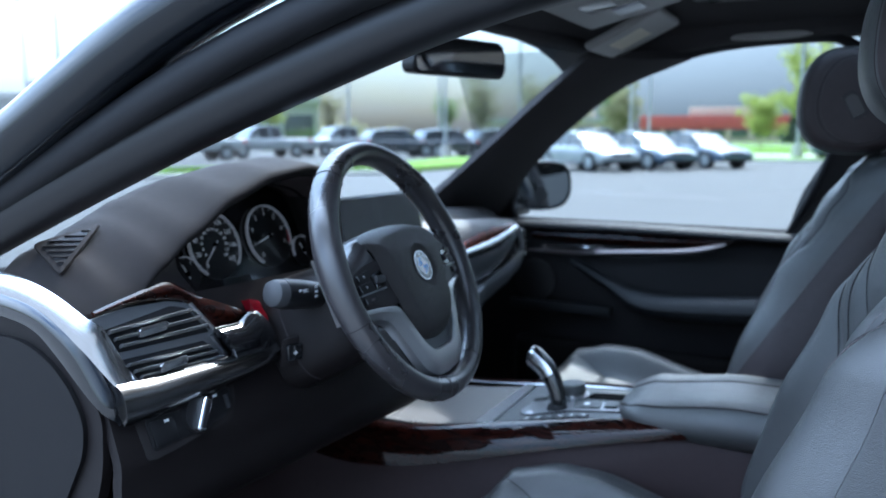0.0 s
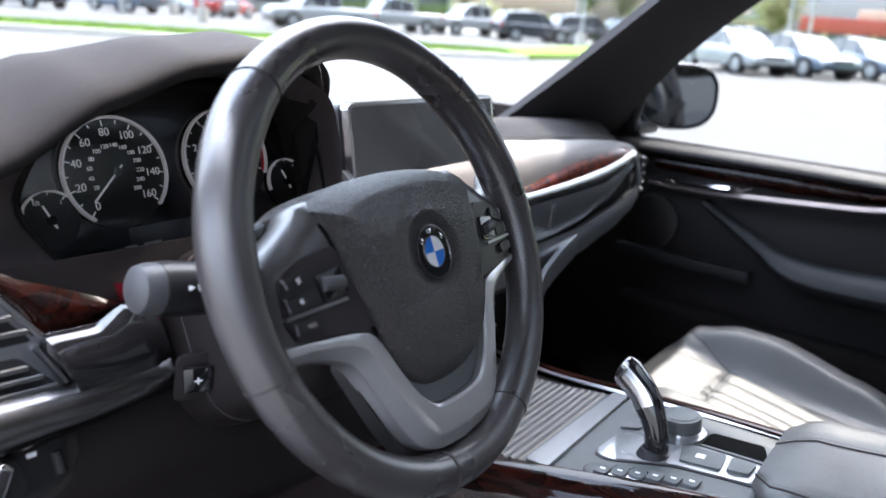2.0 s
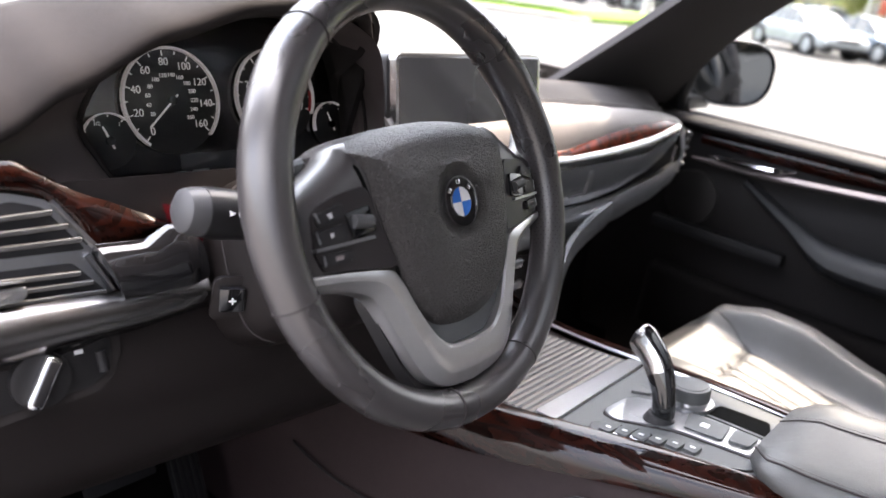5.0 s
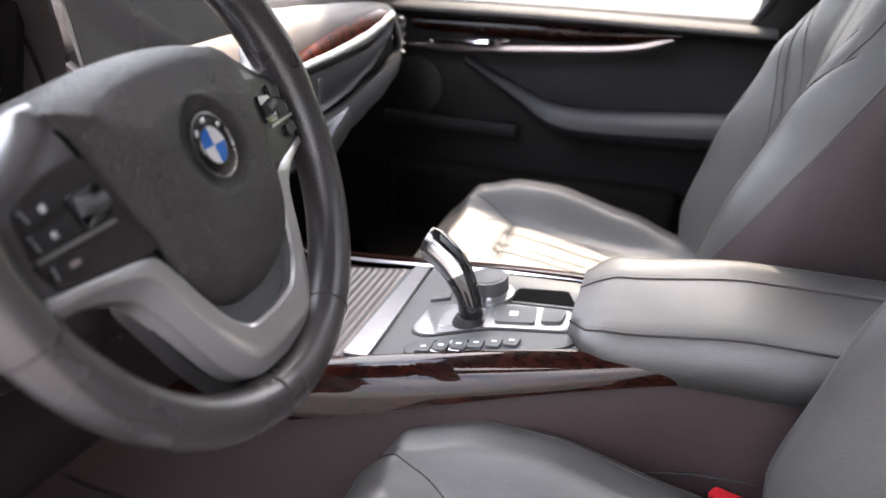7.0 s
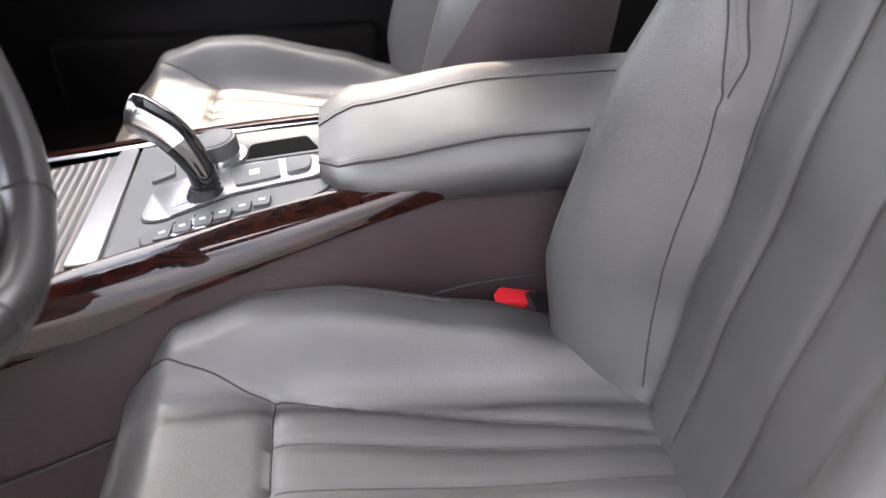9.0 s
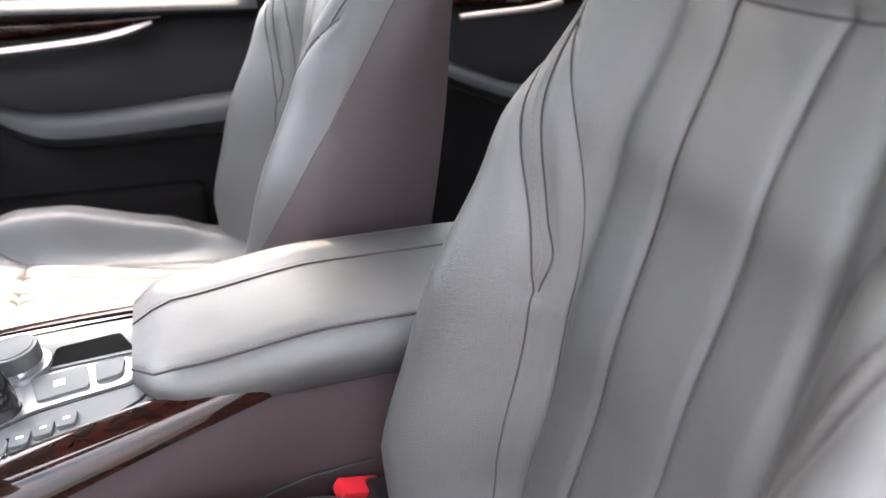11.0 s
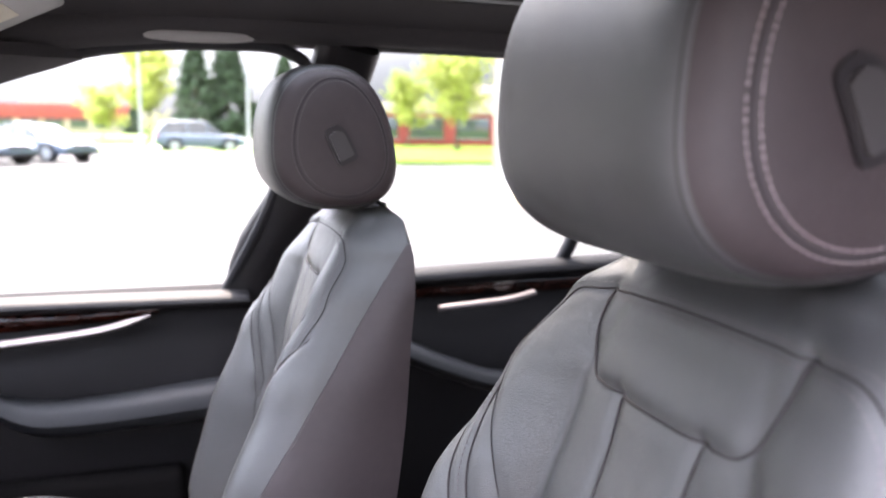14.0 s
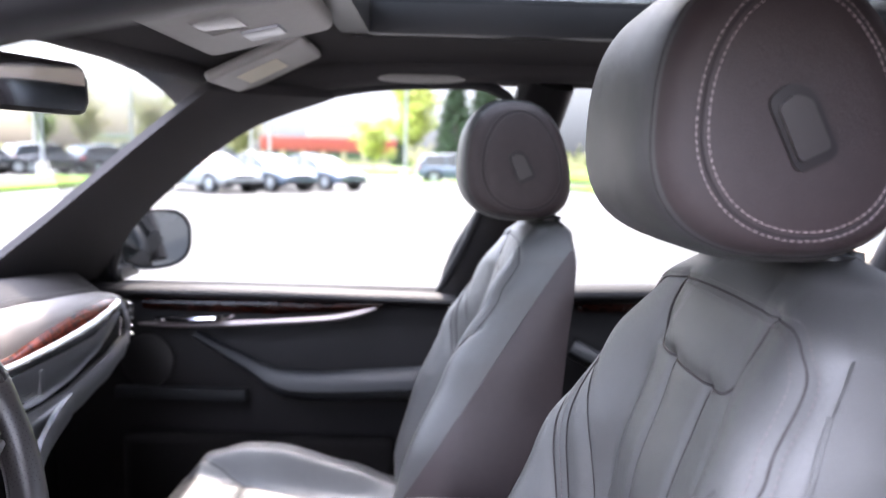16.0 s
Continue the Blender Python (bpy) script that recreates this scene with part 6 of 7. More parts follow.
for g, cx, cy, ln, a in ((sp, -0.062, 0.006, 0.044, 222), (tc, 0.058, 0.006, 0.042, 196), (fu, -0.128, -0.027, 0.022, 112), (te, 0.130, -0.027, 0.022, 112)):
    bm = box((ln, 0.0017, 0.001), (ln / 2 - 0.008, 0, 0), bevel=0.0003)
    bm.transform(pose(cx, cy, -0.005, 0, 0, a))
    clpart("needle", bm, DIAL_INK, g, "white needle")
    clpart("hub", disc(0.004, 0.003, pose(cx, cy, -0.007), seg=16), GLOSS, g)
clpart("message_panel", box((0.10, 0.030, 0.002), (-0.010, -0.060, -0.011), bevel=0.0005), SCREEN, None, "dim message panel")
for k in range(2):
    clpart("message_bar", box((0.018 - 0.006 * k, 0.0030, 0.0004), (-0.040 - 0.022 * k, -0.062, -0.0095), bevel=0), DIM_INK, None)
o = clpart("cover_glass", prism([(p.x, p.y) for p in by_angle(inner, 60, (0, 0))], 0.0015, pose(0, 0, 0.006)), CLEAR)
o.visible_shadow = False

# central display
ds = empty("central_display", (0.0, 0.32, 1.11), label="wide tablet-like display with a silver rim, switched off", category="display")
dsinv = ds.matrix_world.inverted()
df = frame_of((-0.005, 0.31, 1.148), (-0.03, -0.985, 0.17))
for nm, bm, m, lab in (("rim", prism(round_poly([(-0.150, -0.050), (0.150, -0.050), (0.150, 0.050), (-0.150, 0.050)], 0.008), 0.018, df @ pose(0, 0, -0.016), bevel=0.003), CHROME_SATIN, "silver rim"),
                       ("housing", prism(round_poly([(-0.153, -0.053), (0.153, -0.053), (0.153, 0.051), (-0.153, 0.051)], 0.010), 0.020, df @ pose(0, 0, -0.032), bevel=0.003), PLASTIC, ""),
                       ("screen", prism(round_poly([(-0.1445, -0.0455), (0.1445, -0.0455), (0.1445, 0.0455), (-0.1445, 0.0455)], 0.004), 0.002, df @ pose(0, 0, 0.001)), SCREEN, "dark reflective screen")):
    o = part(nm, bm, m, ds, lab)
    o.matrix_parent_inverse = dsinv

# ---- centre console ----
cons = empty("centre_console", (0, -0.1, 0.42), label="dark centre console with wood sides and silver top", category="console")
coinv = cons.matrix_world.inverted()


def kpart(name, bm, m, parent=None, label="", angle=45):
    o = part(name, bm, m, parent or cons, label, angle)
    if parent is None:
        o.matrix_parent_inverse = coinv
    return o


ctz = curve([(-0.35, 0.858), (-0.20, 0.845), (-0.05, 0.825), (0.10, 0.80), (0.25, 0.79), (0.4, 0.83)], 4)
cw_line = curve([(-0.6, 0.085), (-0.331, 0.077), (-0.215, 0.084), (-0.138, 0.100), (-0.03, 0.126), (0.06, 0.137), (0.2, 0.152), (0.42, 0.168)], 4)
wood_out = curve([(-0.335, 0.002), (-0.24, 0.016), (-0.14, 0.022), (0.08, 0.021), (0.4, 0.016)], 3)
wood_z = curve([(-0.335, 0.842), (-0.24, 0.829), (-0.14, 0.807), (-0.03, 0.784), (0.08, 0.750), (0.2, 0.728), (0.4, 0.745)], 4)


def cw(y):
    """Half width of the console's top."""
    return cw_line(y)


def wood_low(y):
    """Lower edge of the wood: how far out and at what height."""
    return wood_out(y), wood_z(y)


rows = []
for y in np.linspace(0.735, -0.60, 44):
    z, w = ctz(y) - 0.005, cw(y)
    o, zl = wood_low(y)
    gw = smooth(-0.30, -0.05, y)
    half_row = [(w + 0.012 + 0.043 * gw, 0.42), (w + 0.010 + 0.035 * gw, zl - 0.13), (w + o + 0.012, zl - 0.03), (w + o - 0.002, zl - 0.002), (w - 0.002, z - 0.004), (w - 0.008, z)]
    rows.append([(-x, y, q) for x, q in half_row] + [(0, y, z)] + [(x, y, q) for x, q in half_row[::-1]])
body = kpart("body", grid_mesh(rows), TUNNEL)
for sg in (-1, 1):
    rows = []
    for k in range(34):
        y = 0.40 - 0.738 * k / 33
        w = cw(y)
        o, zl = wood_low(y)
        z = ctz(y) + 0.003
        a, b = Vector((sg * w, y, z)), Vector((sg * (w + o), y, zl))
        rows.append([a + Vector((sg * -0.006, 0, 0.0005))] + [a.lerp(b, t) + Vector((sg * 0.8, 0, 0.6)) * (0.002 + 0.0045 * math.sin(math.pi * t) ** 0.8) for t in np.linspace(0, 1, 8)])
    kpart("wood_rail", solid_sheet(rows, 0.006 * sg), WOOD, None, "glossy dark red burl wood rail", angle=60)
    edge = [Vector((sg * (cw(y) - 0.006), y, ctz(y) + 0.0045)) for y in np.linspace(0.38, -0.215, 30)]
    kpart("edge_strip", tube(edge, [0.006 * (0.35 + 0.65 * smooth(-0.215, -0.05, p.y)) for p in edge], seg=8, flat=0.45, up=(0, 0, 1)), SILVER, None, "bright silver edge strip")
    low = [Vector((sg * (cw(y) + 0.012 + 0.034 * smooth(-0.30, -0.05, y) + 0.002), y, wood_low(y)[1] - 0.112)) for y in np.linspace(0.38, -0.40, 24)]
    kpart("side_seam", tube(low, 0.0016, seg=6), RUBBER, body)


def cplate(name, pts, d0, d1, material, parent=None, label="", bevel=0.0, r=0.0):
    """A plate lying on the console's top between two heights over it."""
    pts = round_poly(pts, r) if r else pts
    n = len(pts)
    bm = bmesh.new()
    lo, hi = [bm.verts.new((x, y, ctz(y) + d0)) for x, y in pts], [bm.verts.new((x, y, ctz(y) + d1)) for x, y in pts]
    f = bm.faces.new(hi)
    bm.faces.new(lo[::-1])
    for i in range(n):
        bm.faces.new((lo[i], lo[(i + 1) % n], hi[(i + 1) % n], hi[i]))
    if bevel:
        bmesh.ops.bevel(bm, geom=list(f.edges), offset=bevel, segments=2, profile=0.6, affect="EDGES")
    bmesh.ops.triangulate(bm, faces=[q for q in bm.faces if len(q.verts) > 4])
    return kpart(name, bm, material, parent, label, angle=30)


rows = []
for y in np.linspace(0.022, -0.235, 14):
    rows.append([(x, y, ctz(y) + 0.003) for x in np.linspace(-cw(y) + 0.012, cw(y) - 0.012, 6)])
plate = kpart("top_plate", solid_sheet(rows, -0.006), CONSOLE, None, "satin grey console top plate")
# roller lid with ribs, and its bright bar
lid = kpart("roller_lid", solid_sheet([[(x, y, ctz(y) + 0.001) for x in np.linspace(-0.118, 0.118, 5)] for y in np.linspace(0.30, 0.045, 10)], -0.006), CONSOLE, None, "ribbed silver lid")
for k in range(22):
    y = 0.29 - 0.228 * k / 21
    kpart("rib", tube([(-0.116, y, ctz(y) + 0.0005), (0.116, y, ctz(y) + 0.0005)], 0.0040, seg=8, flat=0.6), RIB, lid)
cplate("lid_bar", [(0.115, 0.046), (-0.118, 0.052), (-0.122, 0.020), (0.112, 0.024)], 0.001, 0.008, SILVER, lid, "", 0.003, 0.004)
# shifter pod, button row, tray
pod_line = [(-0.058, -0.007), (0.003, -0.012), (0.012, -0.062), (0.010, -0.126), (0.001, -0.187), (-0.020, -0.199), (-0.042, -0.187), (-0.045, -0.096), (-0.068, -0.028)]
cplate("shifter_rim", [(x * 1.03 - 0.001, y * 1.02 + 0.001) for x, y in pod_line], 0.002, 0.0042, GROOVE, plate, "", 0, 0.012)
cplate("shifter_pod", pod_line, 0.002, 0.0060, GREY_TRIM, plate, "bright silver shifter surround", 0.002, 0.012)
cplate("shift_gate", [(-0.050, -0.035), (-0.004, -0.038), (0.000, -0.084), (-0.036, -0.088)], 0.004, 0.0068, GREY_TRIM, plate, "", 0.001, 0.008)
cplate("park_button", [(0.005, -0.090), (0.004, -0.141), (-0.034, -0.145), (-0.035, -0.100)], 0.004, 0.0085, CONSOLE, plate, "", 0.0015, 0.003)
cplate("brake_button", [(0.001, -0.148), (-0.001, -0.176), (-0.029, -0.174), (-0.031, -0.151)], 0.004, 0.0095, CONSOLE, plate, "", 0.002, 0.004)
cplate("button_mark", [(-0.010, -0.112), (-0.010, -0.122), (-0.020, -0.123), (-0.020, -0.113)], 0.0084, 0.0089, WHITE_INK, plate)
row_line = [(-0.092, -0.012), (-0.082, -0.020), (-0.052, -0.187), (-0.060, -0.197), (-0.072, -0.192), (-0.088, -0.165), (-0.113, -0.036), (-0.108, -0.016)]
cplate("row_rim", row_line, 0.002, 0.0042, GROOVE, plate, "", 0, 0.008)
cplate("switch_bar", [(x * 0.985 - 0.001, y * 0.985 - 0.0015) for x, y in row_line], 0.002, 0.0052, CONSOLE, plate, "", 0.0008, 0.008)
for k in range(6):
    cx, cy = -0.098 + 0.0045 * k, -0.036 - 0.0185 * k
    if k in (1, 2):
        cplate("button_rim", [(cx + 0.013, cy + 0.011), (cx + 0.011, cy - 0.011), (cx - 0.013, cy - 0.010), (cx - 0.011, cy + 0.010)], 0.004, 0.0070, CHROME, plate, "", 0.001, 0.002)
    cplate("console_button", [(cx + 0.0105, cy + 0.0082), (cx + 0.009, cy - 0.0085), (cx - 0.0105, cy - 0.0075), (cx - 0.009, cy + 0.0082)], 0.004, 0.0086, CONSOLE, plate, "", 0.0016, 0.003)
    cplate("button_mark", [(cx + 0.002, cy + 0.003), (cx + 0.002, cy - 0.003), (cx - 0.001, cy - 0.003), (cx - 0.001, cy + 0.003)], 0.0085, 0.0089, WHITE_INK, plate)
cplate("tray_rim", [(0.020, -0.098), (0.061, -0.105), (0.058, -0.176), (0.010, -0.191)], 0.002, 0.0050, CONSOLE, plate, "", 0.001, 0.006)
# no hollow here: a near-black plate stands in for the tray's shaded depth
cplate("tray", [(0.024, -0.103), (0.057, -0.109), (0.054, -0.170), (0.016, -0.184)], 0.002, 0.0056, RECESS_SHADE, plate, "flat black plate for the shaded open tray", 0.0, 0.005)
cplate("small_button", [(0.045, -0.003), (0.053, -0.025), (0.024, -0.030), (0.016, -0.006)], 0.003, 0.007, CONSOLE, plate, "", 0.001, 0.004)


# rotary controller
rc = empty("rotary_controller", (0.034, -0.075, ctz(-0.08)), label="chrome-ringed rotary controller on the console", category="controller")
for nm, r, h, m, z in (("base", 0.033, 0.007, GREY_TRIM, 0.003), ("ring", 0.0245, 0.020, CHROME, 0.006), ("top", 0.0250, 0.029, CONSOLE, 0.014), ("cap", 0.0215, 0.0305, CONSOLE, 0.014)):
    part(nm, disc(r, h - (0.012 if z > 0.01 else 0), pose(0, 0, z, -7, 0, 0), bevel=0.003), m, rc)

# gear selector
gs = empty("gear_selector", (-0.034, -0.066, 0.83), label="black and chrome gear selector lever", category="gear selector")
gi = gs.matrix_world.inverted()
path = spline([(-0.034, -0.072, 0.825), (-0.034, -0.071, 0.850), (-0.031, -0.062, 0.876), (-0.025, -0.044, 0.900), (-0.019, -0.020, 0.916), (-0.017, -0.010, 0.920)], 26)
rad = [interp([(0, 0.0145), (0.3, 0.0145), (0.55, 0.0180), (0.80, 0.0205), (0.93, 0.0180), (1, 0.0095)], k / 25) for k in range(26)]
side = Vector((-1, 0, 0))


def lever_band(t0, t1, a0, a1, lift, n=18):
    """A strip of the lever's skin between two angles round it."""
    rows = []
    for k in range(n):
        f = (t0 + (t1 - t0) * k / (n - 1)) * 25
        i = min(int(f), 24)
        p, r = path[i].lerp(path[i + 1], f - i), rad[i] + (rad[i + 1] - rad[i]) * (f - i) + lift
        t = (path[min(i + 1, 25)] - path[max(i - 1, 0)]).normalized()
        u = t.cross(side).normalized()
        w = u.cross(t)
        rows.append([p + r * (0.80 * math.cos(radians(a)) * w + math.sin(radians(a)) * u) for a in np.linspace(a0, a1, 9)])
    return solid_sheet(rows, 0.001)


for nm, bm, m, lab in (("lever", tube(path, rad, seg=20, flat=0.8, up=(1, 0, 0)), GLOSS, "gloss black lever"), ("chrome_cheek", lever_band(0.50, 0.97, -38, 38, 0.0008), CHROME_SATIN, "silver cheek"), ("chrome_cheek", lever_band(0.50, 0.97, 142, 218, 0.0008), CHROME_SATIN, "silver cheek"),
                       ("release_key", lever_band(0.82, 0.95, -16, 22, 0.0018), PLASTIC, ""), ("boot", tube([(-0.034, -0.070, 0.820), (-0.034, -0.070, 0.842)], [0.026, 0.015], seg=16), RUBBER, "")):
    o = part(nm, bm, m, gs, lab)
    o.matrix_parent_inverse = gi

# armrest
ar = empty("armrest", (0.015, -0.4, 0.82), label="black leather centre armrest with stitched lid", category="armrest")
ai = ar.matrix_world.inverted()
rows = []
for k in range(24):
    t = k / 23
    y = -0.185 - 0.45 * t
    f = math.sqrt(max(0, 1 - (1 - min(1, t / 0.10)) ** 2)) * 0.75 + 0.25
    w = 0.112 * (0.55 + 0.45 * f)
    zt = interp([(0, 0.868), (0.08, 0.885), (0.4, 0.905), (0.8, 0.905), (1, 0.895)], t)
    zb = interp([(0, 0.850), (0.15, 0.826), (1, 0.83)], t)
    rows.append([(0.015 + w * a, y - 0.012 * (1 - abs(a)) * 0, zb + (zt - zb) * b) for a, b in ((-0.80, 0.0), (-0.95, 0.15), (-1.0, 0.42), (-0.97, 0.68), (-0.86, 0.87), (-0.68, 0.955), (-0.40, 0.985), (0, 1.0), (0.40, 0.985), (0.68, 0.955), (0.86, 0.87), (0.97, 0.68), (1.0, 0.42), (0.95, 0.15), (0.80, 0.0))])
o = part("pad", grid_mesh(rows, close_u=True, caps=True), LEATHER, ar, angle=60)
o.matrix_parent_inverse = ai
for idx, mixed in ((4, 0.0), (7, 0.45)):
    p = [Vector(r[idx]).lerp(Vector(r[idx + 1]), mixed) + Vector((0, 0, 0.0004)) for r in rows]
    o = part("seam", tube(p, 0.0013, seg=6), GROOVE, ar)
    o.matrix_parent_inverse = ai
    o = part("stitching", dashes([q + Vector((0.004, 0, 0.0022)) for q in p], length=0.003, gap=0.002, r=0.0004), STITCH, ar)
    o.matrix_parent_inverse = ai
o = part("bin", box((0.165, 0.40, 0.36), (0.01, -0.43, 0.635), bevel=0.02), DASH_LOW, ar)
o.matrix_parent_inverse = ai

# seat belt buckle
bk = empty("belt_buckle", (-0.10, -0.40, 0.70), label="red and black seat belt buckle beside the driver seat", category="belt buckle")
bi = bk.matrix_world.inverted()
for nm, sz, at, m in (("body", (0.030, 0.058, 0.09), (-0.094, -0.396, 0.664), PLASTIC), ("release", (0.022, 0.050, 0.016), (-0.096, -0.378, 0.708), RED)):
    o = part(nm, box(sz, at, turn=(24, -14, 10), bevel=0.004), m, bk)
    o.matrix_parent_inverse = bi

# ---- overhead ----
mir = empty("rear_view_mirror", (0.02, 0.15, 1.45), label="black interior rear-view mirror under the header", category="mirror")
mi = mir.matrix_world.inverted()
mf = frame_of((0.02, 0.145, 1.452), (-0.30, -0.95, -0.04))
for nm, bm, m in (("housing", prism(round_poly([(-0.125, -0.034), (0.125, -0.034), (0.118, 0.034), (-0.118, 0.034)], 0.02), 0.030, mf @ pose(0, 0, -0.030), bevel=0.006), PLASTIC), ("glass", prism(round_poly([(-0.118, -0.028), (0.118, -0.028), (0.112, 0.028), (-0.112, 0.028)], 0.016), 0.002, mf), MIRROR), ("stem", tube([(0.02, 0.17, 1.46), (0.02, 0.20, 1.49), (0.02, 0.19, 1.52)], 0.016, seg=10), PLASTIC)):
    o = part(nm, bm, m, mir)
    o.matrix_parent_inverse = mi
oc = empty("overhead_console", (0.03, -0.02, 1.52), label="grey overhead console with reading lamps", category="overhead console")
oi = oc.matrix_world.inverted()
for nm, bm, m in (("shell", box((0.30, 0.19, 0.040), (0.05, -0.125, 1.549), turn=(-14, 0, 0), bevel=0.02, seg=4), GREY_PLASTIC), ("lamp", box((0.09, 0.05, 0.01), (0.0, -0.11, 1.5255), turn=(-14, 0, 0), bevel=0.004), CLEAR), ("lamp", box((0.06, 0.05, 0.01), (0.10, -0.14, 1.533), turn=(-14, 0, 0), bevel=0.004), GREY_TRIM)):
    o = part(nm, bm, m, oc)
    o.matrix_parent_inverse = oi
sv = empty("sun_visor", (0.38, -0.02, 1.51), label="grey folded sun visor with a pale label", category="sun visor")
si = sv.matrix_world.inverted()
for nm, bm, m, lab in (("board", box((0.21, 0.16, 0.018), (0.365, -0.085, 1.521), turn=(-26, 0, 0), bevel=0.008, seg=3), GREY_PLASTIC, ""), ("label_sticker", box((0.10, 0.07, 0.001), (0.360, -0.080, 1.5085), turn=(-26, 0, 0), bevel=0), PAPER, "pale warning label")):
    o = part(nm, bm, m, sv, lab)
    o.matrix_parent_inverse = si
gh = empty("grab_handle", (0.55, -0.33, 1.54), label="grey folded grab handle above the passenger window", category="grab handle")
ghi = gh.matrix_world.inverted()
o = part("grip", tube(spline([(0.56, -0.235, 1.538), (0.54, -0.26, 1.526), (0.535, -0.33, 1.522), (0.54, -0.40, 1.526), (0.56, -0.425, 1.538)], 20), 0.010, seg=10), GREY_PLASTIC, gh)
o.matrix_parent_inverse = ghi
for y in (-0.235, -0.425):
    o = part("mount", box((0.03, 0.035, 0.025), (0.56, y, 1.537), bevel=0.008), GREY_PLASTIC, gh)
    o.matrix_parent_inverse = ghi
tagged(part("coat_hook", box((0.02, 0.04, 0.018), (0.555, -0.155, 1.537), bevel=0.006), GREY_PLASTIC), "small grey coat hook on the roof rail", "coat hook")

# ---- outside: planting strips, kerbs ----


def slab(name, corners, z0, z1, material, label, category):
    """A flat raised area with the given corners."""
    m = Matrix.Translation((0, 0, z0))
    tagged(part(name, prism(corners, z1 - z0, m, bevel=0.02), material), label, category, kind="structure")


def strip(a, b, width):
    a, b = Vector(a), Vector(b)
    t = (b - a).normalized()
    s = Vector((t.y, -t.x)) * width
    return [tuple(a), tuple(a + s) if False else tuple(b), tuple(b - s), tuple(a - s)]


def grass_blades(name, a, b, width, count, z, seed, label):
    """Tufts of short blades over a strip."""
    rnd = random.Random(seed)
    a, b = Vector(a), Vector(b)
    t = (b - a)
    s = Vector((t.y, -t.x)).normalized() * -width
    vs, fs = [], []
    for _ in range(count):
        p = a + t * rnd.random() + s * rnd.random()
        h, w, an = 0.04 + 0.08 * rnd.random(), 0.03 + 0.04 * rnd.random(), rnd.random() * 6.28
        dx, dy = w * math.cos(an), w * math.sin(an)
        k = len(vs)
        vs += [(p.x - dx, p.y - dy, z), (p.x + dx, p.y + dy, z), (p.x + 0.3 * h * math.cos(an * 3), p.y + 0.3 * h * math.sin(an * 3), z + h)]
        fs.append((k, k + 1, k + 2))
    me = bpy.data.meshes.new(name)
    me.from_pydata(vs, [], fs)
    me.materials.append(GRASS_BLADE)
    tagged(new(name, me), label, "grass", kind="stuff")


GRASS_BLADE = mat("grass_blade", (0.16, 0.27, 0.035), rough=0.8, spec=0.2, vary=0.35, scale=2, stain=0.2, stain_scale=0.4)
ROAD = mat("road_asphalt", (0.105, 0.105, 0.108), rough=0.9, spec=0.2, vary=0.12, scale=6, stain=0.1, stain_scale=0.2)
KERB_TAN = mat("kerb_tan", (0.42, 0.34, 0.24), rough=0.9, spec=0.2, vary=0.15, scale=6)
YELLOW_PAINT = mat("yellow_paint", (0.62, 0.38, 0.06), rough=0.7, vary=0.2, scale=9)
# strip in front of the truck row
A, B = (9.0, 24.5), (34.0, 2.8)
T = (Vector(B) - Vector(A)).normalized()
N = Vector((-T.y, T.x))
if N.x < 0:
    N = -N


def area(off0, off1, s0, s1):
    """Corners of an area along the lot's edge: off across, s along."""
    o = Vector((21.5, 13.7))
    p = [o + T * s0 + N * off0, o + T * s1 + N * off0, o + T * s1 + N * off1, o + T * s0 + N * off1]
    return [tuple(q) for q in p]


slab("kerb_front", [(8.5, 24.6), (21.6, 12.9), (21.9, 13.2), (8.8, 24.9)], 0.0, 0.15, CONCRETE, "pale concrete kerb along the grass strip", "kerb")
slab("grass_front", [(8.8, 24.9), (21.9, 13.2), (24.6, 16.0), (11.2, 28.2)], 0.0, 0.17, GRASS, "bright green grass strip between the lots", "grass strip")
slab("grass_front_end", [(24.6, 16.0), (21.9, 13.2), (36.0, 13.6), (37.0, 18.5)], 0.0, 0.17, GRASS, "green grass strip in front of the parked cars", "grass strip")
grass_blades("lawn_front", (8.9, 25.0), (21.9, 13.4), 3.2, 5000, 0.17, 3, "short bright spring grass on the strip")
# strips behind the three cars and beyond the walk
slab("kerb_side", [(40.5, 16.0), (40.5, -6.8), (40.8, -6.8), (40.8, 16.0)], 0.0, 0.15, CONCRETE, "pale concrete kerb of the lot", "kerb")
slab("grass_near", [(40.8, 16.0), (40.8, -6.8), (46.5, -7.5), (46.5, 16.0)], 0.0, 0.16, GRASS, "narrow grass strip behind the kerb", "grass strip")
slab("pavement", [(46.5, 40.0), (46.5, -7.5), (53.0, -9.0), (53.0, 40.0)], 0.0, 0.14, CONCRETE, "pale concrete sidewalk beyond the lot", "sidewalk")
slab("grass_far", [(53.0, 60.0), (53.0, -40.0), (96.0, -40.0), (96.0, 60.0)], 0.0, 0.2, GRASS, "wide green verge beside the road", "verge")
slab("road", [(96.0, 260.0), (96.0, -260.0), (112.0, -260.0), (112.0, 260.0)], 0.0, 0.22, ROAD, "grey road beyond the verge", "road")
slab("grass_backdrop", [(112.0, 300.0), (112.0, -300.0), (600.0, -300.0), (600.0, 300.0)], 0.0, 0.2, GRASS, "green land beyond the road", "lawn")
# side lawn and walk by the shop
slab("grass_shop", [(29.5, -8.6), (40.4, -7.2), (52.0, -14.0), (52.0, -40.0), (29.5, -26.0)], 0.0, 0.16, GRASS, "green lawn beside the shop walk", "lawn")
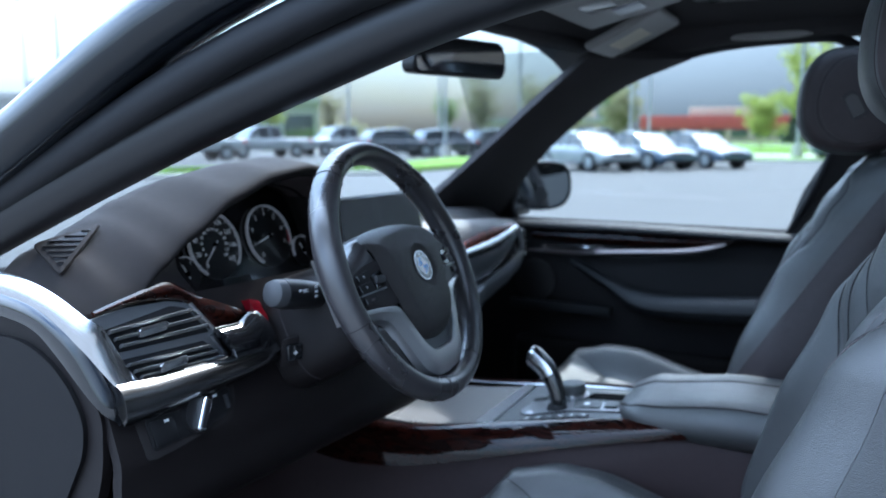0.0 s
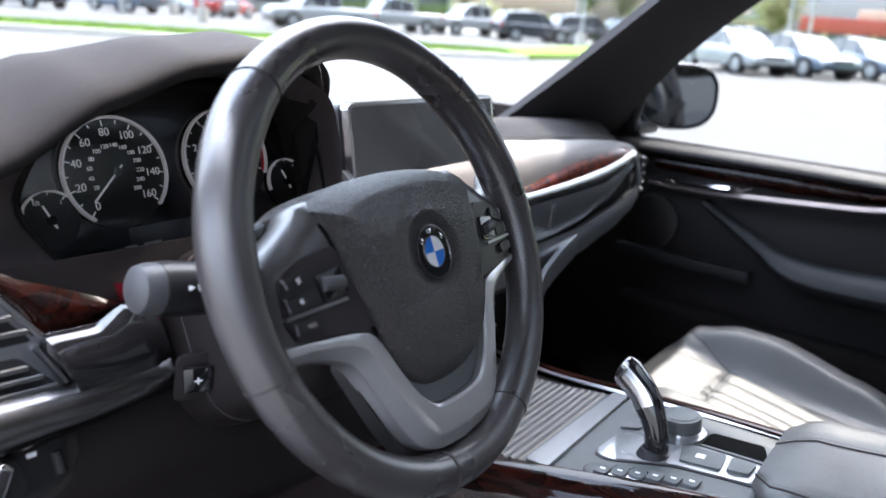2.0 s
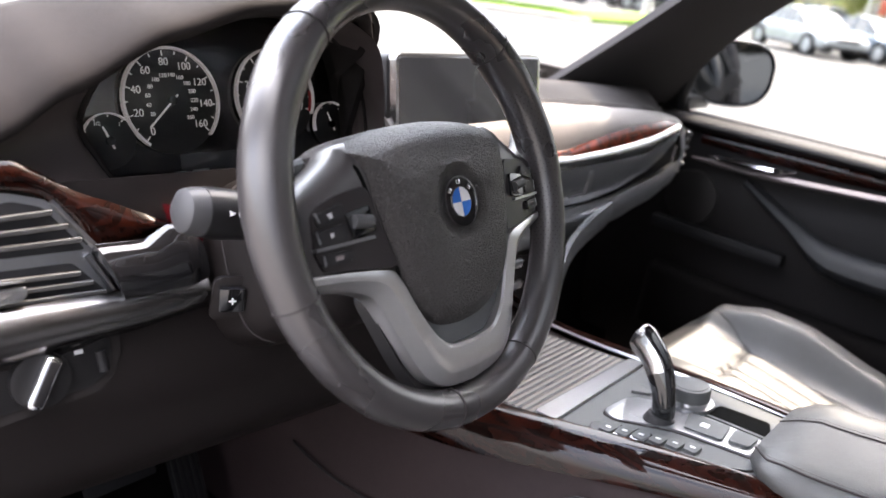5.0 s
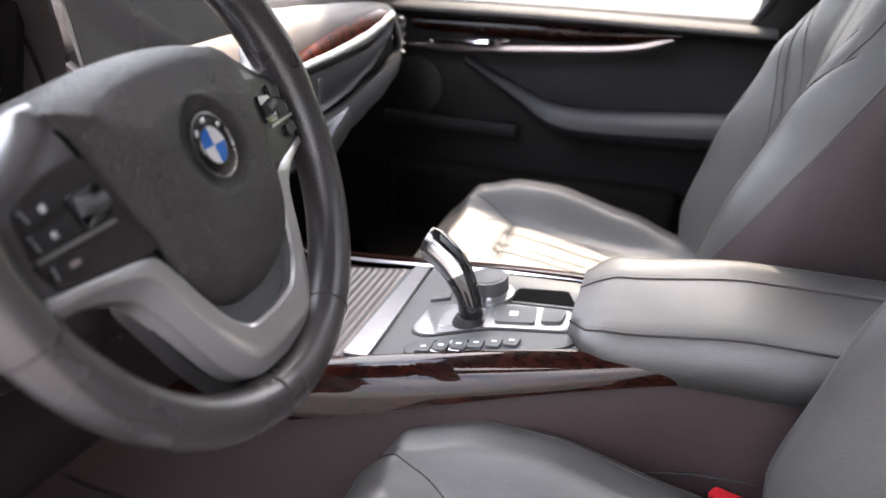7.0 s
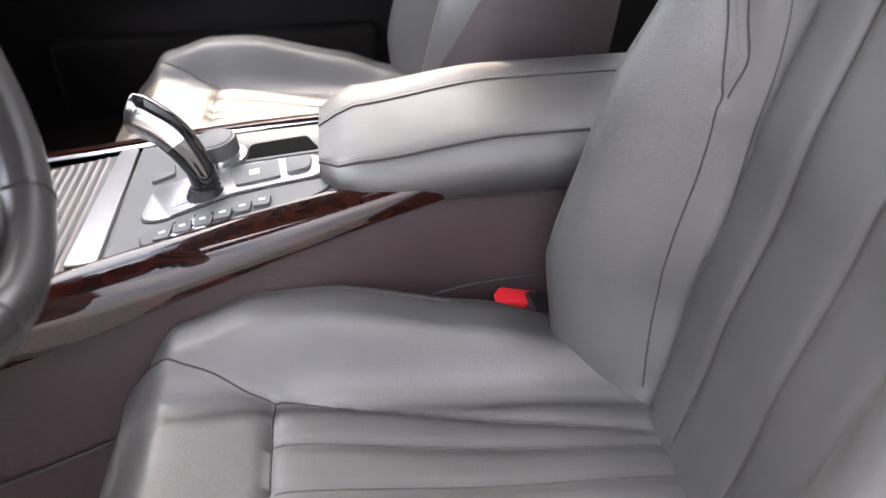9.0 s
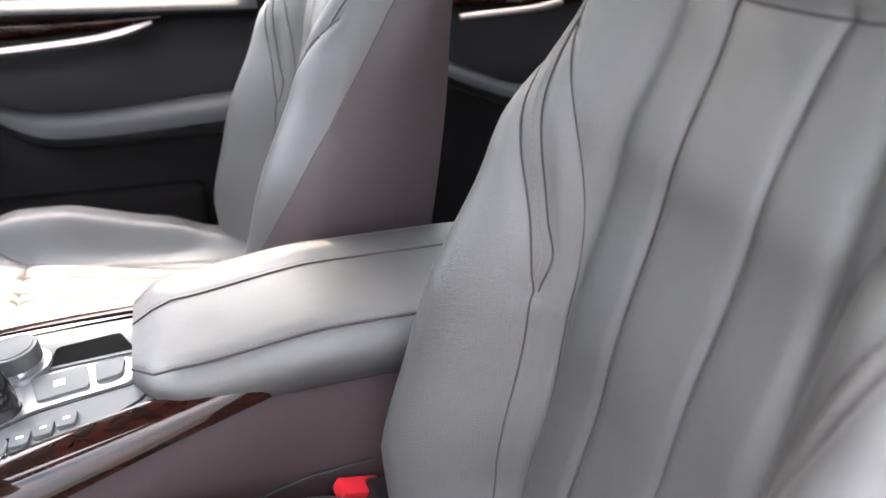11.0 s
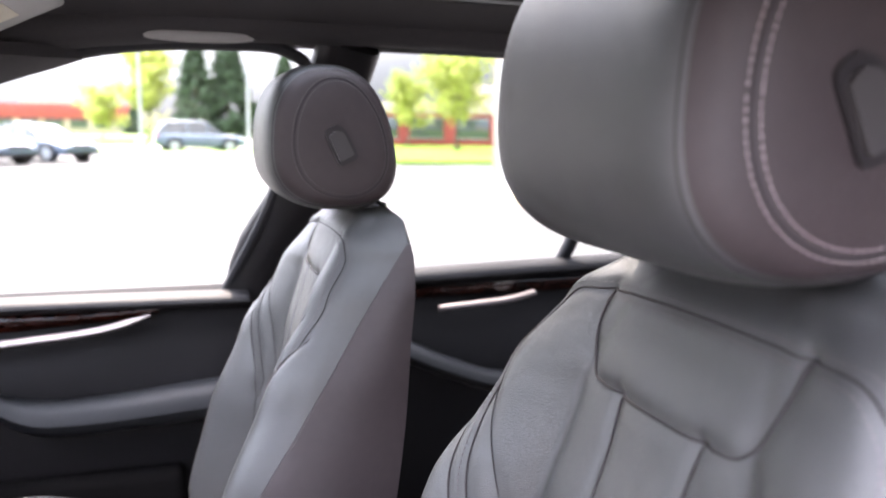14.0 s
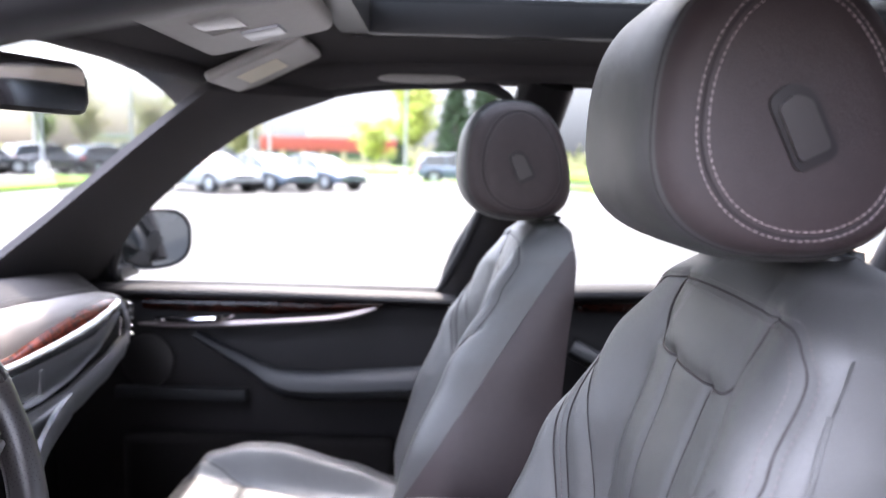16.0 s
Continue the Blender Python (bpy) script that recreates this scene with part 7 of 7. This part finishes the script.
slab("shop_walk", [(4.0, -7.1), (15.4, -6.3), (20.4, -8.1), (20.4, -24.0), (4.0, -24.0)], 0.0, 0.15, CONCRETE, "pale concrete walk before the shop", "walk")
slab("kerb_shop", [(3.8, -6.9), (15.5, -6.1), (15.9, -6.3), (20.7, -8.0), (20.5, -8.25), (15.6, -6.5), (3.8, -7.2)], 0.0, 0.17, KERB_TAN, "tan concrete kerb round the shop walk", "kerb")

# ---- vehicles ----
TYRE = mat("tyre", (0.012, 0.012, 0.013), rough=0.8, spec=0.3)
CAR_GLASS = mat("car_glass", (0.03, 0.035, 0.04), rough=0.06, spec=0.8, coat=1.0, vary=0.05)
HEADLAMP = mat("headlamp", (0.6, 0.62, 0.65), rough=0.1, coat=1.0, vary=0.05)
TAIL = mat("tail_lamp", (0.45, 0.015, 0.02), rough=0.15, coat=1.0, vary=0.05)


def paint(name, c):
    return mat(name, c, rough=0.25, spec=0.5, coat=1.0, vary=0.04, stain=0.04)


PAINTS = {"silver": paint("silver_paint", (0.26, 0.28, 0.29)), "dark": paint("dark_paint", (0.02, 0.025, 0.032)), "blue": paint("blue_grey_paint", (0.07, 0.10, 0.14)),
          "grey": paint("grey_paint", (0.17, 0.18, 0.19)), "red": paint("red_paint", (0.42, 0.03, 0.03)), "white": paint("white_paint", (0.42, 0.43, 0.44))}


def vehicle(name, style, colour, label):
    """A vehicle facing +x, its middle over the origin."""
    v = empty(name, (0, 0, 0), label=label, category="pickup truck" if style == "pickup" else "car")
    if style == "sedan":
        L, W, hood, roof, belt = 4.6, 1.8, 0.86, 1.44, 0.94
        prof = [(-2.3, 0.55, 0.80), (-2.2, 0.35, 0.98), (-1.75, 0.28, 1.02), (-1.0, 0.22, 0.98), (0.6, 0.22, 0.95), (1.0, 0.22, 0.93), (1.9, 0.28, 0.80), (2.2, 0.32, 0.68), (2.3, 0.42, 0.56)]
        cab = [(-1.75, 1.00, 1.02), (-0.95, 0.97, 1.38), (-0.3, 0.95, 1.44), (0.35, 0.94, 1.40), (1.15, 0.90, 0.92)]
    elif style == "suv":
        L, W = 4.7, 1.9
        prof = [(-2.35, 0.55, 0.95), (-2.28, 0.38, 1.05), (-1.6, 0.30, 1.08), (0.6, 0.26, 1.04), (1.1, 0.28, 1.02), (1.95, 0.32, 0.92), (2.25, 0.36, 0.80), (2.35, 0.48, 0.66)]
        cab = [(-2.25, 1.06, 1.10), (-1.9, 1.06, 1.62), (-0.3, 1.04, 1.70), (0.35, 1.03, 1.66), (1.20, 0.99, 1.03)]
    else:
        L, W = 5.8, 2.0
        prof = [(-2.9, 0.60, 1.12), (-2.85, 0.48, 1.16), (-0.9, 0.46, 1.18), (0.6, 0.44, 1.16), (1.2, 0.44, 1.14), (2.4, 0.46, 1.10), (2.8, 0.50, 1.02), (2.9, 0.6, 0.85)]
        cab = [(-0.95, 1.12, 1.18), (-0.85, 1.12, 1.80), (0.2, 1.12, 1.88), (0.75, 1.12, 1.84), (1.45, 1.08, 1.14)]
    rows = []
    for k in range(29):
        x = prof[0][0] + (prof[-1][0] - prof[0][0]) * k / 28
        lo, hi = interp([(p[0], p[1]) for p in prof], x), interp([(p[0], p[2]) for p in prof], x)
        e = 1 - 0.10 * abs(x / (L / 2)) ** 5
        w = W / 2 * e
        rows.append([(x, -w * a, lo + (hi - lo) * b) for a, b in ((0.80, 0), (0.97, 0.12), (1.0, 0.45), (0.985, 0.72), (0.93, 0.93), (0.80, 1.0), (0.0, 1.03), (-0.80, 1.0), (-0.93, 0.93), (-0.985, 0.72), (-1.0, 0.45), (-0.97, 0.12), (-0.80, 0))])
    body = part("body", grid_mesh(rows, close_u=True, caps=True), PAINTS[colour], v, angle=50)
    rows, top = [], []
    for k in range(21):
        x = cab[0][0] + (cab[-1][0] - cab[0][0]) * k / 20
        lo, hi = interp([(p[0], p[1]) for p in cab], x) - 0.06, interp([(p[0], p[2]) for p in cab], x)
        w0 = W / 2 * 0.90
        w1 = w0 - 0.30 * max(0.02, hi - lo) * 0.75
        rows.append([(x, -w0, lo), (x, -(w0 + w1) / 2, (lo + hi) / 2), (x, -w1, hi - 0.03), (x, -w1 * 0.8, hi), (x, 0, hi + 0.02), (x, w1 * 0.8, hi), (x, w1, hi - 0.03), (x, (w0 + w1) / 2, (lo + hi) / 2), (x, w0, lo)])
        if cab[1][0] - 0.05 <= x <= cab[3][0] + 0.05:
            top.append([(x, y * 1.02, z + 0.012) for x, y, z in rows[-1][2:7]])
    part("window_band", grid_mesh(rows, close_u=True, caps=True), CAR_GLASS, v)
    part("roof", solid_sheet(top, 0.03), PAINTS[colour], v)
    for y in (-1, 1):
        for x in [cab[1][0] + 0.02, (cab[1][0] + cab[3][0]) / 2, cab[3][0] + 0.02]:
            r = min(rows, key=lambda q: abs(q[0][0] - x))
            s = 0 if y < 0 else 8
            q = r[2] if y < 0 else r[6]
            part("window_post", tube([r[s], r[1] if y < 0 else r[7], q], 0.035, seg=6), PAINTS[colour], v)
        hy = y * W / 2
        for wx in (-L * 0.30, L * 0.31):
            rr = 0.34 if style == "sedan" else 0.39
            wheel_ob = part("wheel", disc(rr, 0.22, frame_of((wx, hy * 0.98 - y * 0.20, rr), (0, y, 0)), seg=24, bevel=0.03), TYRE, v)
            part("rim", disc(rr * 0.66, 0.02, frame_of((wx, hy * 0.98 + y * 0.012, rr), (0, y, 0)), seg=20, bevel=0.008), PAINTS["silver"], wheel_ob)
            part("wheel_arch", ring(rr * 1.02, rr * 1.16, 0.03, frame_of((wx, hy * 0.975, rr), (0, y, 0)), seg=24), RUBBER, v)
        part("headlight", box((0.22, 0.36, 0.13), (prof[-1][0] - 0.20, hy * 0.72, prof[-2][2] - 0.02), turn=(0, 12, y * 22), bevel=0.04), HEADLAMP, v)
        part("tail_light", box((0.10, 0.22, 0.20 if style != "pickup" else 0.34), (prof[0][0] + 0.05, hy * 0.82, prof[1][2] - 0.12), bevel=0.03), TAIL, v)
        part("side_mirror", box((0.12, 0.18, 0.12), (cab[-1][0] - 0.40, hy * 1.05, cab[-1][2] + 0.08), bevel=0.03), PAINTS[colour], v)
    part("grille", box((0.05, W * 0.46, 0.16), (prof[-1][0] - 0.03, 0, 0.60), bevel=0.03), RUBBER, v)
    part("bumper", box((0.10, W * 0.86, 0.14), (prof[-1][0] - 0.06, 0, 0.38), bevel=0.04), RUBBER, v)
    if style == "pickup":
        part("bed_liner", box((1.75, W * 0.80, 0.04), (-1.88, 0, 1.20), bevel=0.01), RUBBER, v)
        part("tailgate", box((0.05, W * 0.80, 0.5), (-2.90, 0, 0.95), bevel=0.02), PAINTS[colour], v)
    return v


sed = vehicle("parked_sedan", "sedan", "silver", "silver parked sedan facing the lot")
sed.matrix_world = pose(28.2, 8.4, 0, 0, 0, -128)
sed2 = vehicle("parked_sedan", "sedan", "blue", "blue-grey parked sedan with a pale hood in the sun")
sed2.matrix_world = pose(30.3, 6.7, 0, 0, 0, -128)
sed3 = vehicle("parked_sedan", "sedan", "blue", "dark blue-grey parked sedan at the row's end")
sed3.matrix_world = pose(32.8, 5.0, 0, 0, 0, -128)
for o in (sed, sed2, sed3):
    tagged(o, group="sedans in a row")
suv = vehicle("parked_suv", "suv", "blue", "dark blue parked suv by the grass")
suv.matrix_world = pose(44.0, -1.2, 0.0, 0, 0, -80)
truck = vehicle("pickup_truck", "pickup", "silver", "silver crew-cab pickup truck behind the grass strip")
truck.matrix_world = pose(29.5, 30.5, 0, 0, 0, 158)
tagged(truck, group="trucks in a row")
for x, y, a in ((35.5, 30.5, 158), (41.5, 29.0, 158)):
    copy_thing(truck, pose(x, y, 0, 0, 0, a))
dk = vehicle("parked_suv", "suv", "dark", "dark parked suv behind the grass strip")
dk.matrix_world = pose(40.5, 24.0, 0, 0, 0, -35)
tagged(dk, group="suvs behind the grass")
for x, y, a in ((43.5, 22.0, -35), (46.0, 19.4, -35), (49.0, 17.0, -35), (52.0, 14.5, -35)):
    copy_thing(dk, pose(x, y, 0, 0, 0, a))
gs2 = vehicle("parked_suv", "suv", "grey", "grey parked suv in the far row")
gs2.matrix_world = pose(48.0, 20.6, 0, 0, 0, -35)
rd = vehicle("parked_suv", "suv", "red", "red parked suv far across the lot")
rd.matrix_world = pose(34.0, 44.0, 0, 0, 0, 20)
for k, c in enumerate(("dark", "blue", "white")):
    o = vehicle("parked_suv", "suv", c, {"dark": "dark", "blue": "blue-grey", "white": "white"}[c] + " parked suv far across the lot")
    o.matrix_world = pose(22.0 + 5.5 * k, 46.0 - 0.6 * k, 0, 0, 0, 100)

# ---- lamp posts ----
GALV = mat("galvanised_steel", (0.42, 0.43, 0.44), rough=0.45, metal=0.7, vary=0.08)
lp = empty("lamp_post", (0, 0, 0), label="tall grey steel lot lamp post on a concrete foot", category="lamp post", group="lot lamps")
part("foot", tube([(0, 0, 0), (0, 0, 0.75)], 0.30, seg=16), CONCRETE, lp)
part("pole", tube([(0, 0, 0.7), (0, 0, 5), (0, 0, 9.5)], [0.10, 0.085, 0.07], seg=12), GALV, lp)
for s in (-1, 1):
    part("arm", tube([(0, 0, 9.4), (s * 0.7, 0, 9.5)], 0.04, seg=8), GALV, lp)
    part("lamp_head", box((0.75, 0.36, 0.14), (s * 0.95, 0, 9.5), bevel=0.05), GREY_PLASTIC, lp)
lp.matrix_world = pose(46.0, 1.8, 0, 0, 0, 70)
for x, y in ((49.0, 10.6), (52.0, 12.5), (46.0, 18.2), (40.0, 20.5), (44.0, 30.0), (33.0, 36.5), (30.0, 44.0), (48.0, -4.2), (47.0, 24.5), (24.0, 33.0)):
    copy_thing(lp, pose(x, y, 0, 0, 0, 70))

# ---- trees ----
BARK = mat("bark", (0.11, 0.085, 0.06), rough=0.95, vary=0.3, scale=12, bump=0.5, bump_scale=30)
LEAF = {"spring": mat("spring_leaves", (0.34, 0.38, 0.07), rough=0.7, spec=0.3, vary=0.35, scale=1.5), "green": mat("green_leaves", (0.12, 0.17, 0.04), rough=0.7, spec=0.3, vary=0.35, scale=1.5),
        "fir": mat("fir_needles", (0.035, 0.06, 0.03), rough=0.8, spec=0.2, vary=0.4, scale=1.5), "bare": mat("budding_leaves", (0.26, 0.24, 0.12), rough=0.8, spec=0.2, vary=0.3, scale=1.5)}


def tree(name, at, height, spread, kind, seed, label, leaves=2600, size=0.16):
    rnd = random.Random(seed)
    t = empty(name, (0, 0, 0), label=label, category="tree")
    bm = bmesh.new()
    tube([(0, 0, 0), (0.05, 0.03, height * 0.35), (0, 0, height * 0.75)], [height * 0.022, height * 0.016, height * 0.006], seg=8, bm=bm)
    tips = []
    if kind == "fir":
        for k in range(60):
            z = height * (0.06 + 0.92 * k / 60)
            r = spread * (1 - k / 62) * (0.8 + 0.4 * rnd.random())
            for _ in range(6):
                a = rnd.random() * 6.28
                tips.append((Vector((r * math.cos(a), r * math.sin(a), z - 0.12 * r)), 0.30 * (1 - k / 75), Vector((r * 0.4 * math.cos(a), r * 0.4 * math.sin(a), z))))
    else:
        for k in range(26):
            a, z0 = rnd.random() * 6.28, height * (0.22 + 0.45 * rnd.random())
            r = spread * (0.45 + 0.6 * rnd.random())
            z1 = z0 + height * (0.10 + 0.30 * rnd.random())
            p = spline([(0, 0, z0), (r * 0.45 * math.cos(a), r * 0.45 * math.sin(a), (z0 + z1) / 2 + 0.1), (r * math.cos(a), r * math.sin(a), min(z1, height))], 5)
            tube(p, [height * 0.007, height * 0.005, height * 0.004, height * 0.002, height * 0.001], seg=5, bm=bm)
            for q in p[1:]:
                tips.append((q, spread * 0.30, q))
        for k in range(10):
            tips.append((Vector((rnd.gauss(0, 0.3) * spread, rnd.gauss(0, 0.3) * spread, height * (0.7 + 0.3 * rnd.random()))), spread * 0.3, Vector((0, 0, 0))))
    part("trunk", bm, BARK, t)
    vs, fs = [], []
    for _ in range(leaves):
        c, r, base = tips[rnd.randrange(len(tips))]
        p = c.lerp(base, rnd.random() * (0.9 if kind == "fir" else 0.3)) + Vector((rnd.gauss(0, r * 0.5), rnd.gauss(0, r * 0.5), rnd.gauss(0, r * 0.42)))
        u = Vector((rnd.gauss(0, 1), rnd.gauss(0, 1), rnd.gauss(0, 1))).normalized() * size * (0.6 + 0.8 * rnd.random())
        w = u.orthogonal().normalized() * size * (0.4 + 0.5 * rnd.random())
        k = len(vs)
        vs += [p - u, p + w, p + u, p - w]
        fs.append((k, k + 1, k + 2, k + 3))
    me = bpy.data.meshes.new("crown")
    me.from_pydata([tuple(q) for q in vs], [], fs)
    me.materials.append(LEAF[kind])
    o = new("crown", me)
    o.parent = t
    t.matrix_world = Matrix.Translation(at)
    return t


tree("fir_tree", (68, -1.6, 0.2), 9.5, 2.4, "fir", 1, "tall dark green fir beside the road", 5200, 0.22)
tree("fir_tree", (69, -4.2, 0.2), 10.2, 3.0, "fir", 2, "broad dark green fir beside the road", 6500, 0.24)
tree("fir_tree", (74, -9.6, 0.2), 8.5, 2.6, "fir", 3, "dark green fir half hidden behind the posts", 4500, 0.22)
tree("willow_tree", (70, 2.2, 0.2), 9.0, 2.3, "spring", 4, "pale yellow-green spring tree by the firs", 3600, 0.20)
tree("willow_tree", (72, 6.0, 0.2), 4.5, 1.8, "spring", 5, "small yellow-green spring tree", 1800, 0.16)
tree("street_tree", (58, -17.0, 0.16), 6.0, 1.8, "spring", 6, "young round spring tree on the lawn", 2200, 0.14)
tree("street_tree", (47, -17.2, 0.16), 7.2, 2.6, "spring", 7, "wide budding spring tree on the lawn", 3400, 0.14)
for k, (x, y, h, kd) in enumerate(((80, 26, 7.5, "bare"), (84, 31, 8.0, "bare"), (92, 24, 7.0, "green"), (78, 20, 6.0, "bare"), (60, 50, 6.0, "spring"), (54, 58, 6.5, "spring"), (88, 40, 8.0, "bare"), (120, 6, 5.0, "fir"), (118, 60, 8.0, "green"), (105, 75, 8.5, "bare"))):
    tree("roadside_tree", (x, y, 0.2), h, h * 0.32, kd, 20 + k, {"bare": "sparse budding tree far beyond the lot", "green": "leafy green tree far beyond the lot", "spring": "pale yellow spring tree far beyond the lot", "fir": "small dark fir far beyond the road"}[kd], 1700, 0.2)
vs, fs = [], []
rnd = random.Random(9)
for _ in range(9000):
    a = radians(-70 + 150 * rnd.random())
    d = 230 + 90 * rnd.random()
    p = Vector((d * math.cos(a), d * math.sin(a), 0.2 + abs(rnd.gauss(0, 2.6)) * (0.6 + 0.4 * math.sin(a * 23)))) 
    u = Vector((rnd.gauss(0, 1), rnd.gauss(0, 1), rnd.gauss(0, 1))).normalized() * 1.0
    w = u.orthogonal().normalized() * 0.8
    k = len(vs)
    vs += [p - u, p + w, p + u, p - w]
    fs.append((k, k + 1, k + 2, k + 3))
me = bpy.data.meshes.new("distant_woods")
me.from_pydata([tuple(q) for q in vs], [], fs)
me.materials.append(LEAF["bare"])
tagged(new("distant_woods", me), "low hazy belt of budding woods on the skyline", "woods", kind="stuff")

# ---- buildings ----
BRICK = mat("red_fascia", (0.36, 0.06, 0.05), rough=0.7, vary=0.15, scale=1.5, stain=0.1)
TAN = mat("tan_stucco", (0.48, 0.38, 0.30), rough=0.9, vary=0.08, scale=2)
PALE = mat("pale_panel", (0.30, 0.30, 0.285), rough=0.7, vary=0.05, scale=1)
SHOPGLASS = mat("shop_glass", (0.04, 0.055, 0.06), rough=0.05, spec=0.8, coat=1.0, vary=0.1, scale=0.5)


def block(name, at, size, rz, wall, band, label, bays, roof_m=None, band_h=0.9):
    """A long low building: walls, fascia band, flat roof, window bays with frames."""
    b = empty(name, (0, 0, 0), label=label, category="building")
    w, d, h = size
    part("wall", box((w, d, h), (0, 0, h / 2), bevel=0.03), wall, b)
    part("fascia", box((w + 0.5, d + 0.5, band_h), (0, 0, h - band_h / 2 + 0.05), bevel=0.05), band, b, "coloured fascia band")
    part("roof", box((w * 0.5, d * 0.5, 1.6), (w * 0.06, 0, h + 0.8), bevel=0.15), roof_m or wall, b)
    n = max(1, int(bays))
    for k in range(n):
        x = -w / 2 + w * (k + 0.5) / n
        win = part("window", box((w / n * 0.74, 0.10, h * 0.46), (x, -d / 2 - 0.03, h * 0.40), bevel=0.02), SHOPGLASS, b)
        part("frame", box((w / n * 0.80, 0.08, 0.10), (x, -d / 2 - 0.05, h * 0.64), bevel=0.02), PALE, win)
        part("sill", box((w / n * 0.80, 0.14, 0.10), (x, -d / 2 - 0.06, h * 0.165), bevel=0.02), PALE, win)
    b.matrix_world = pose(*at, 0, 0, rz)
    return b


block("restaurant_building", (150, 20.5, 0.2), (26, 12, 4.6), -82, TAN, BRICK, "low tan restaurant with a bright red fascia", 7, TAN, 2.4)
block("shop_building", (150, 52.0, 0.2), (26, 14, 4.4), -74, TAN, PALE, "low pale shop building far beyond the lot", 6)
block("shop_building", (62, 74.0, 0.2), (44, 16, 5.4), -46, PALE, PALE, "long pale grey showroom building with a flat roof", 10)
block("red_roof_building", (62, -30.0, 0.2), (30, 10, 3.4), -112, BRICK, TAN, "low red brick building with a tan roof", 8, TAN)
block("red_sign_building", (40, 92, 0.2), (30, 12, 5.0), -20, PALE, BRICK, "low pale building with a red band", 6, PALE, 1.2)

# shop entrance by the walk: column, canopy, glazed front
sh = empty("shop_entrance", (0, 0, 0), label="pale shop entrance with a square column, canopy and glass front", category="building")
part("column", box((0.75, 0.75, 4.2), (18.9, -9.7, 2.2), bevel=0.03), PALE, sh)
part("column", box((0.75, 0.75, 4.2), (9.5, -11.2, 2.2), bevel=0.03), PALE, sh)
part("canopy", box((13.5, 7.0, 0.8), (13.4, -13.0, 4.5), turn=(0, 0, 9), bevel=0.05), PALE, sh)
part("wall", box((13.0, 0.3, 4.0), (12.6, -17.5, 2.1), turn=(0, 0, 9), bevel=0.02), TAN, sh)
SHOP_PANE = glass_mat("shop_pane", (0.30, 0.36, 0.36), alpha=0.18)
front_way = Vector((-0.34, -0.94, 0)).normalized()
for k in range(6):
    q = Vector((18.75, -10.6, 1.9)) + front_way * (1.42 * k)
    a = math.degrees(math.atan2(front_way.y, front_way.x))
    part("pane", box((1.36, 0.03, 3.4), q, turn=(0, 0, a), bevel=0), SHOP_PANE, sh)
    part("mullion", box((0.08, 0.12, 3.5), q + front_way * 0.71, turn=(0, 0, a), bevel=0.01), GALV, sh)
    part("rail", box((1.36, 0.10, 0.10), q + Vector((0, 0, -0.75)), turn=(0, 0, a), bevel=0.01), GALV, sh)
part("wall", box((9.5, 0.3, 4.0), Vector((22.4, -15.6, 2.1)), turn=(0, 0, math.degrees(math.atan2(front_way.y, front_way.x))), bevel=0.02), TAN, sh, "tan inner wall")
sh.matrix_world = Matrix.Translation((-2.3, 1.7, 0))
# road sign and a small hydrant on the verge
hy = empty("fire_hydrant", (54.0, 6.6, 0.2), label="yellow fire hydrant on the verge", category="hydrant")
for nm, bm in (("barrel", tube([(0, 0, 0), (0, 0, 0.7), (0, 0, 0.85)], [0.16, 0.14, 0.05], seg=12)), ("nozzle", tube([(-0.28, 0, 0.5), (0.28, 0, 0.5)], 0.07, seg=8)), ("flange", tube([(0, 0, 0.62), (0, 0, 0.68)], 0.2, seg=12))):
    part(nm, bm, YELLOW_PAINT, hy)
sg = empty("road_sign", (24.0, 40.0, 0), label="tall red roadside sign on a steel post", category="sign")
part("post", tube([(0, 0, 0), (0, 0, 4.2)], 0.12, seg=10), GALV, sg)
part("board", box((2.4, 0.25, 1.5), (0, 0, 4.6), turn=(0, 0, -35), bevel=0.05), BRICK, sg, "plain red sign board")
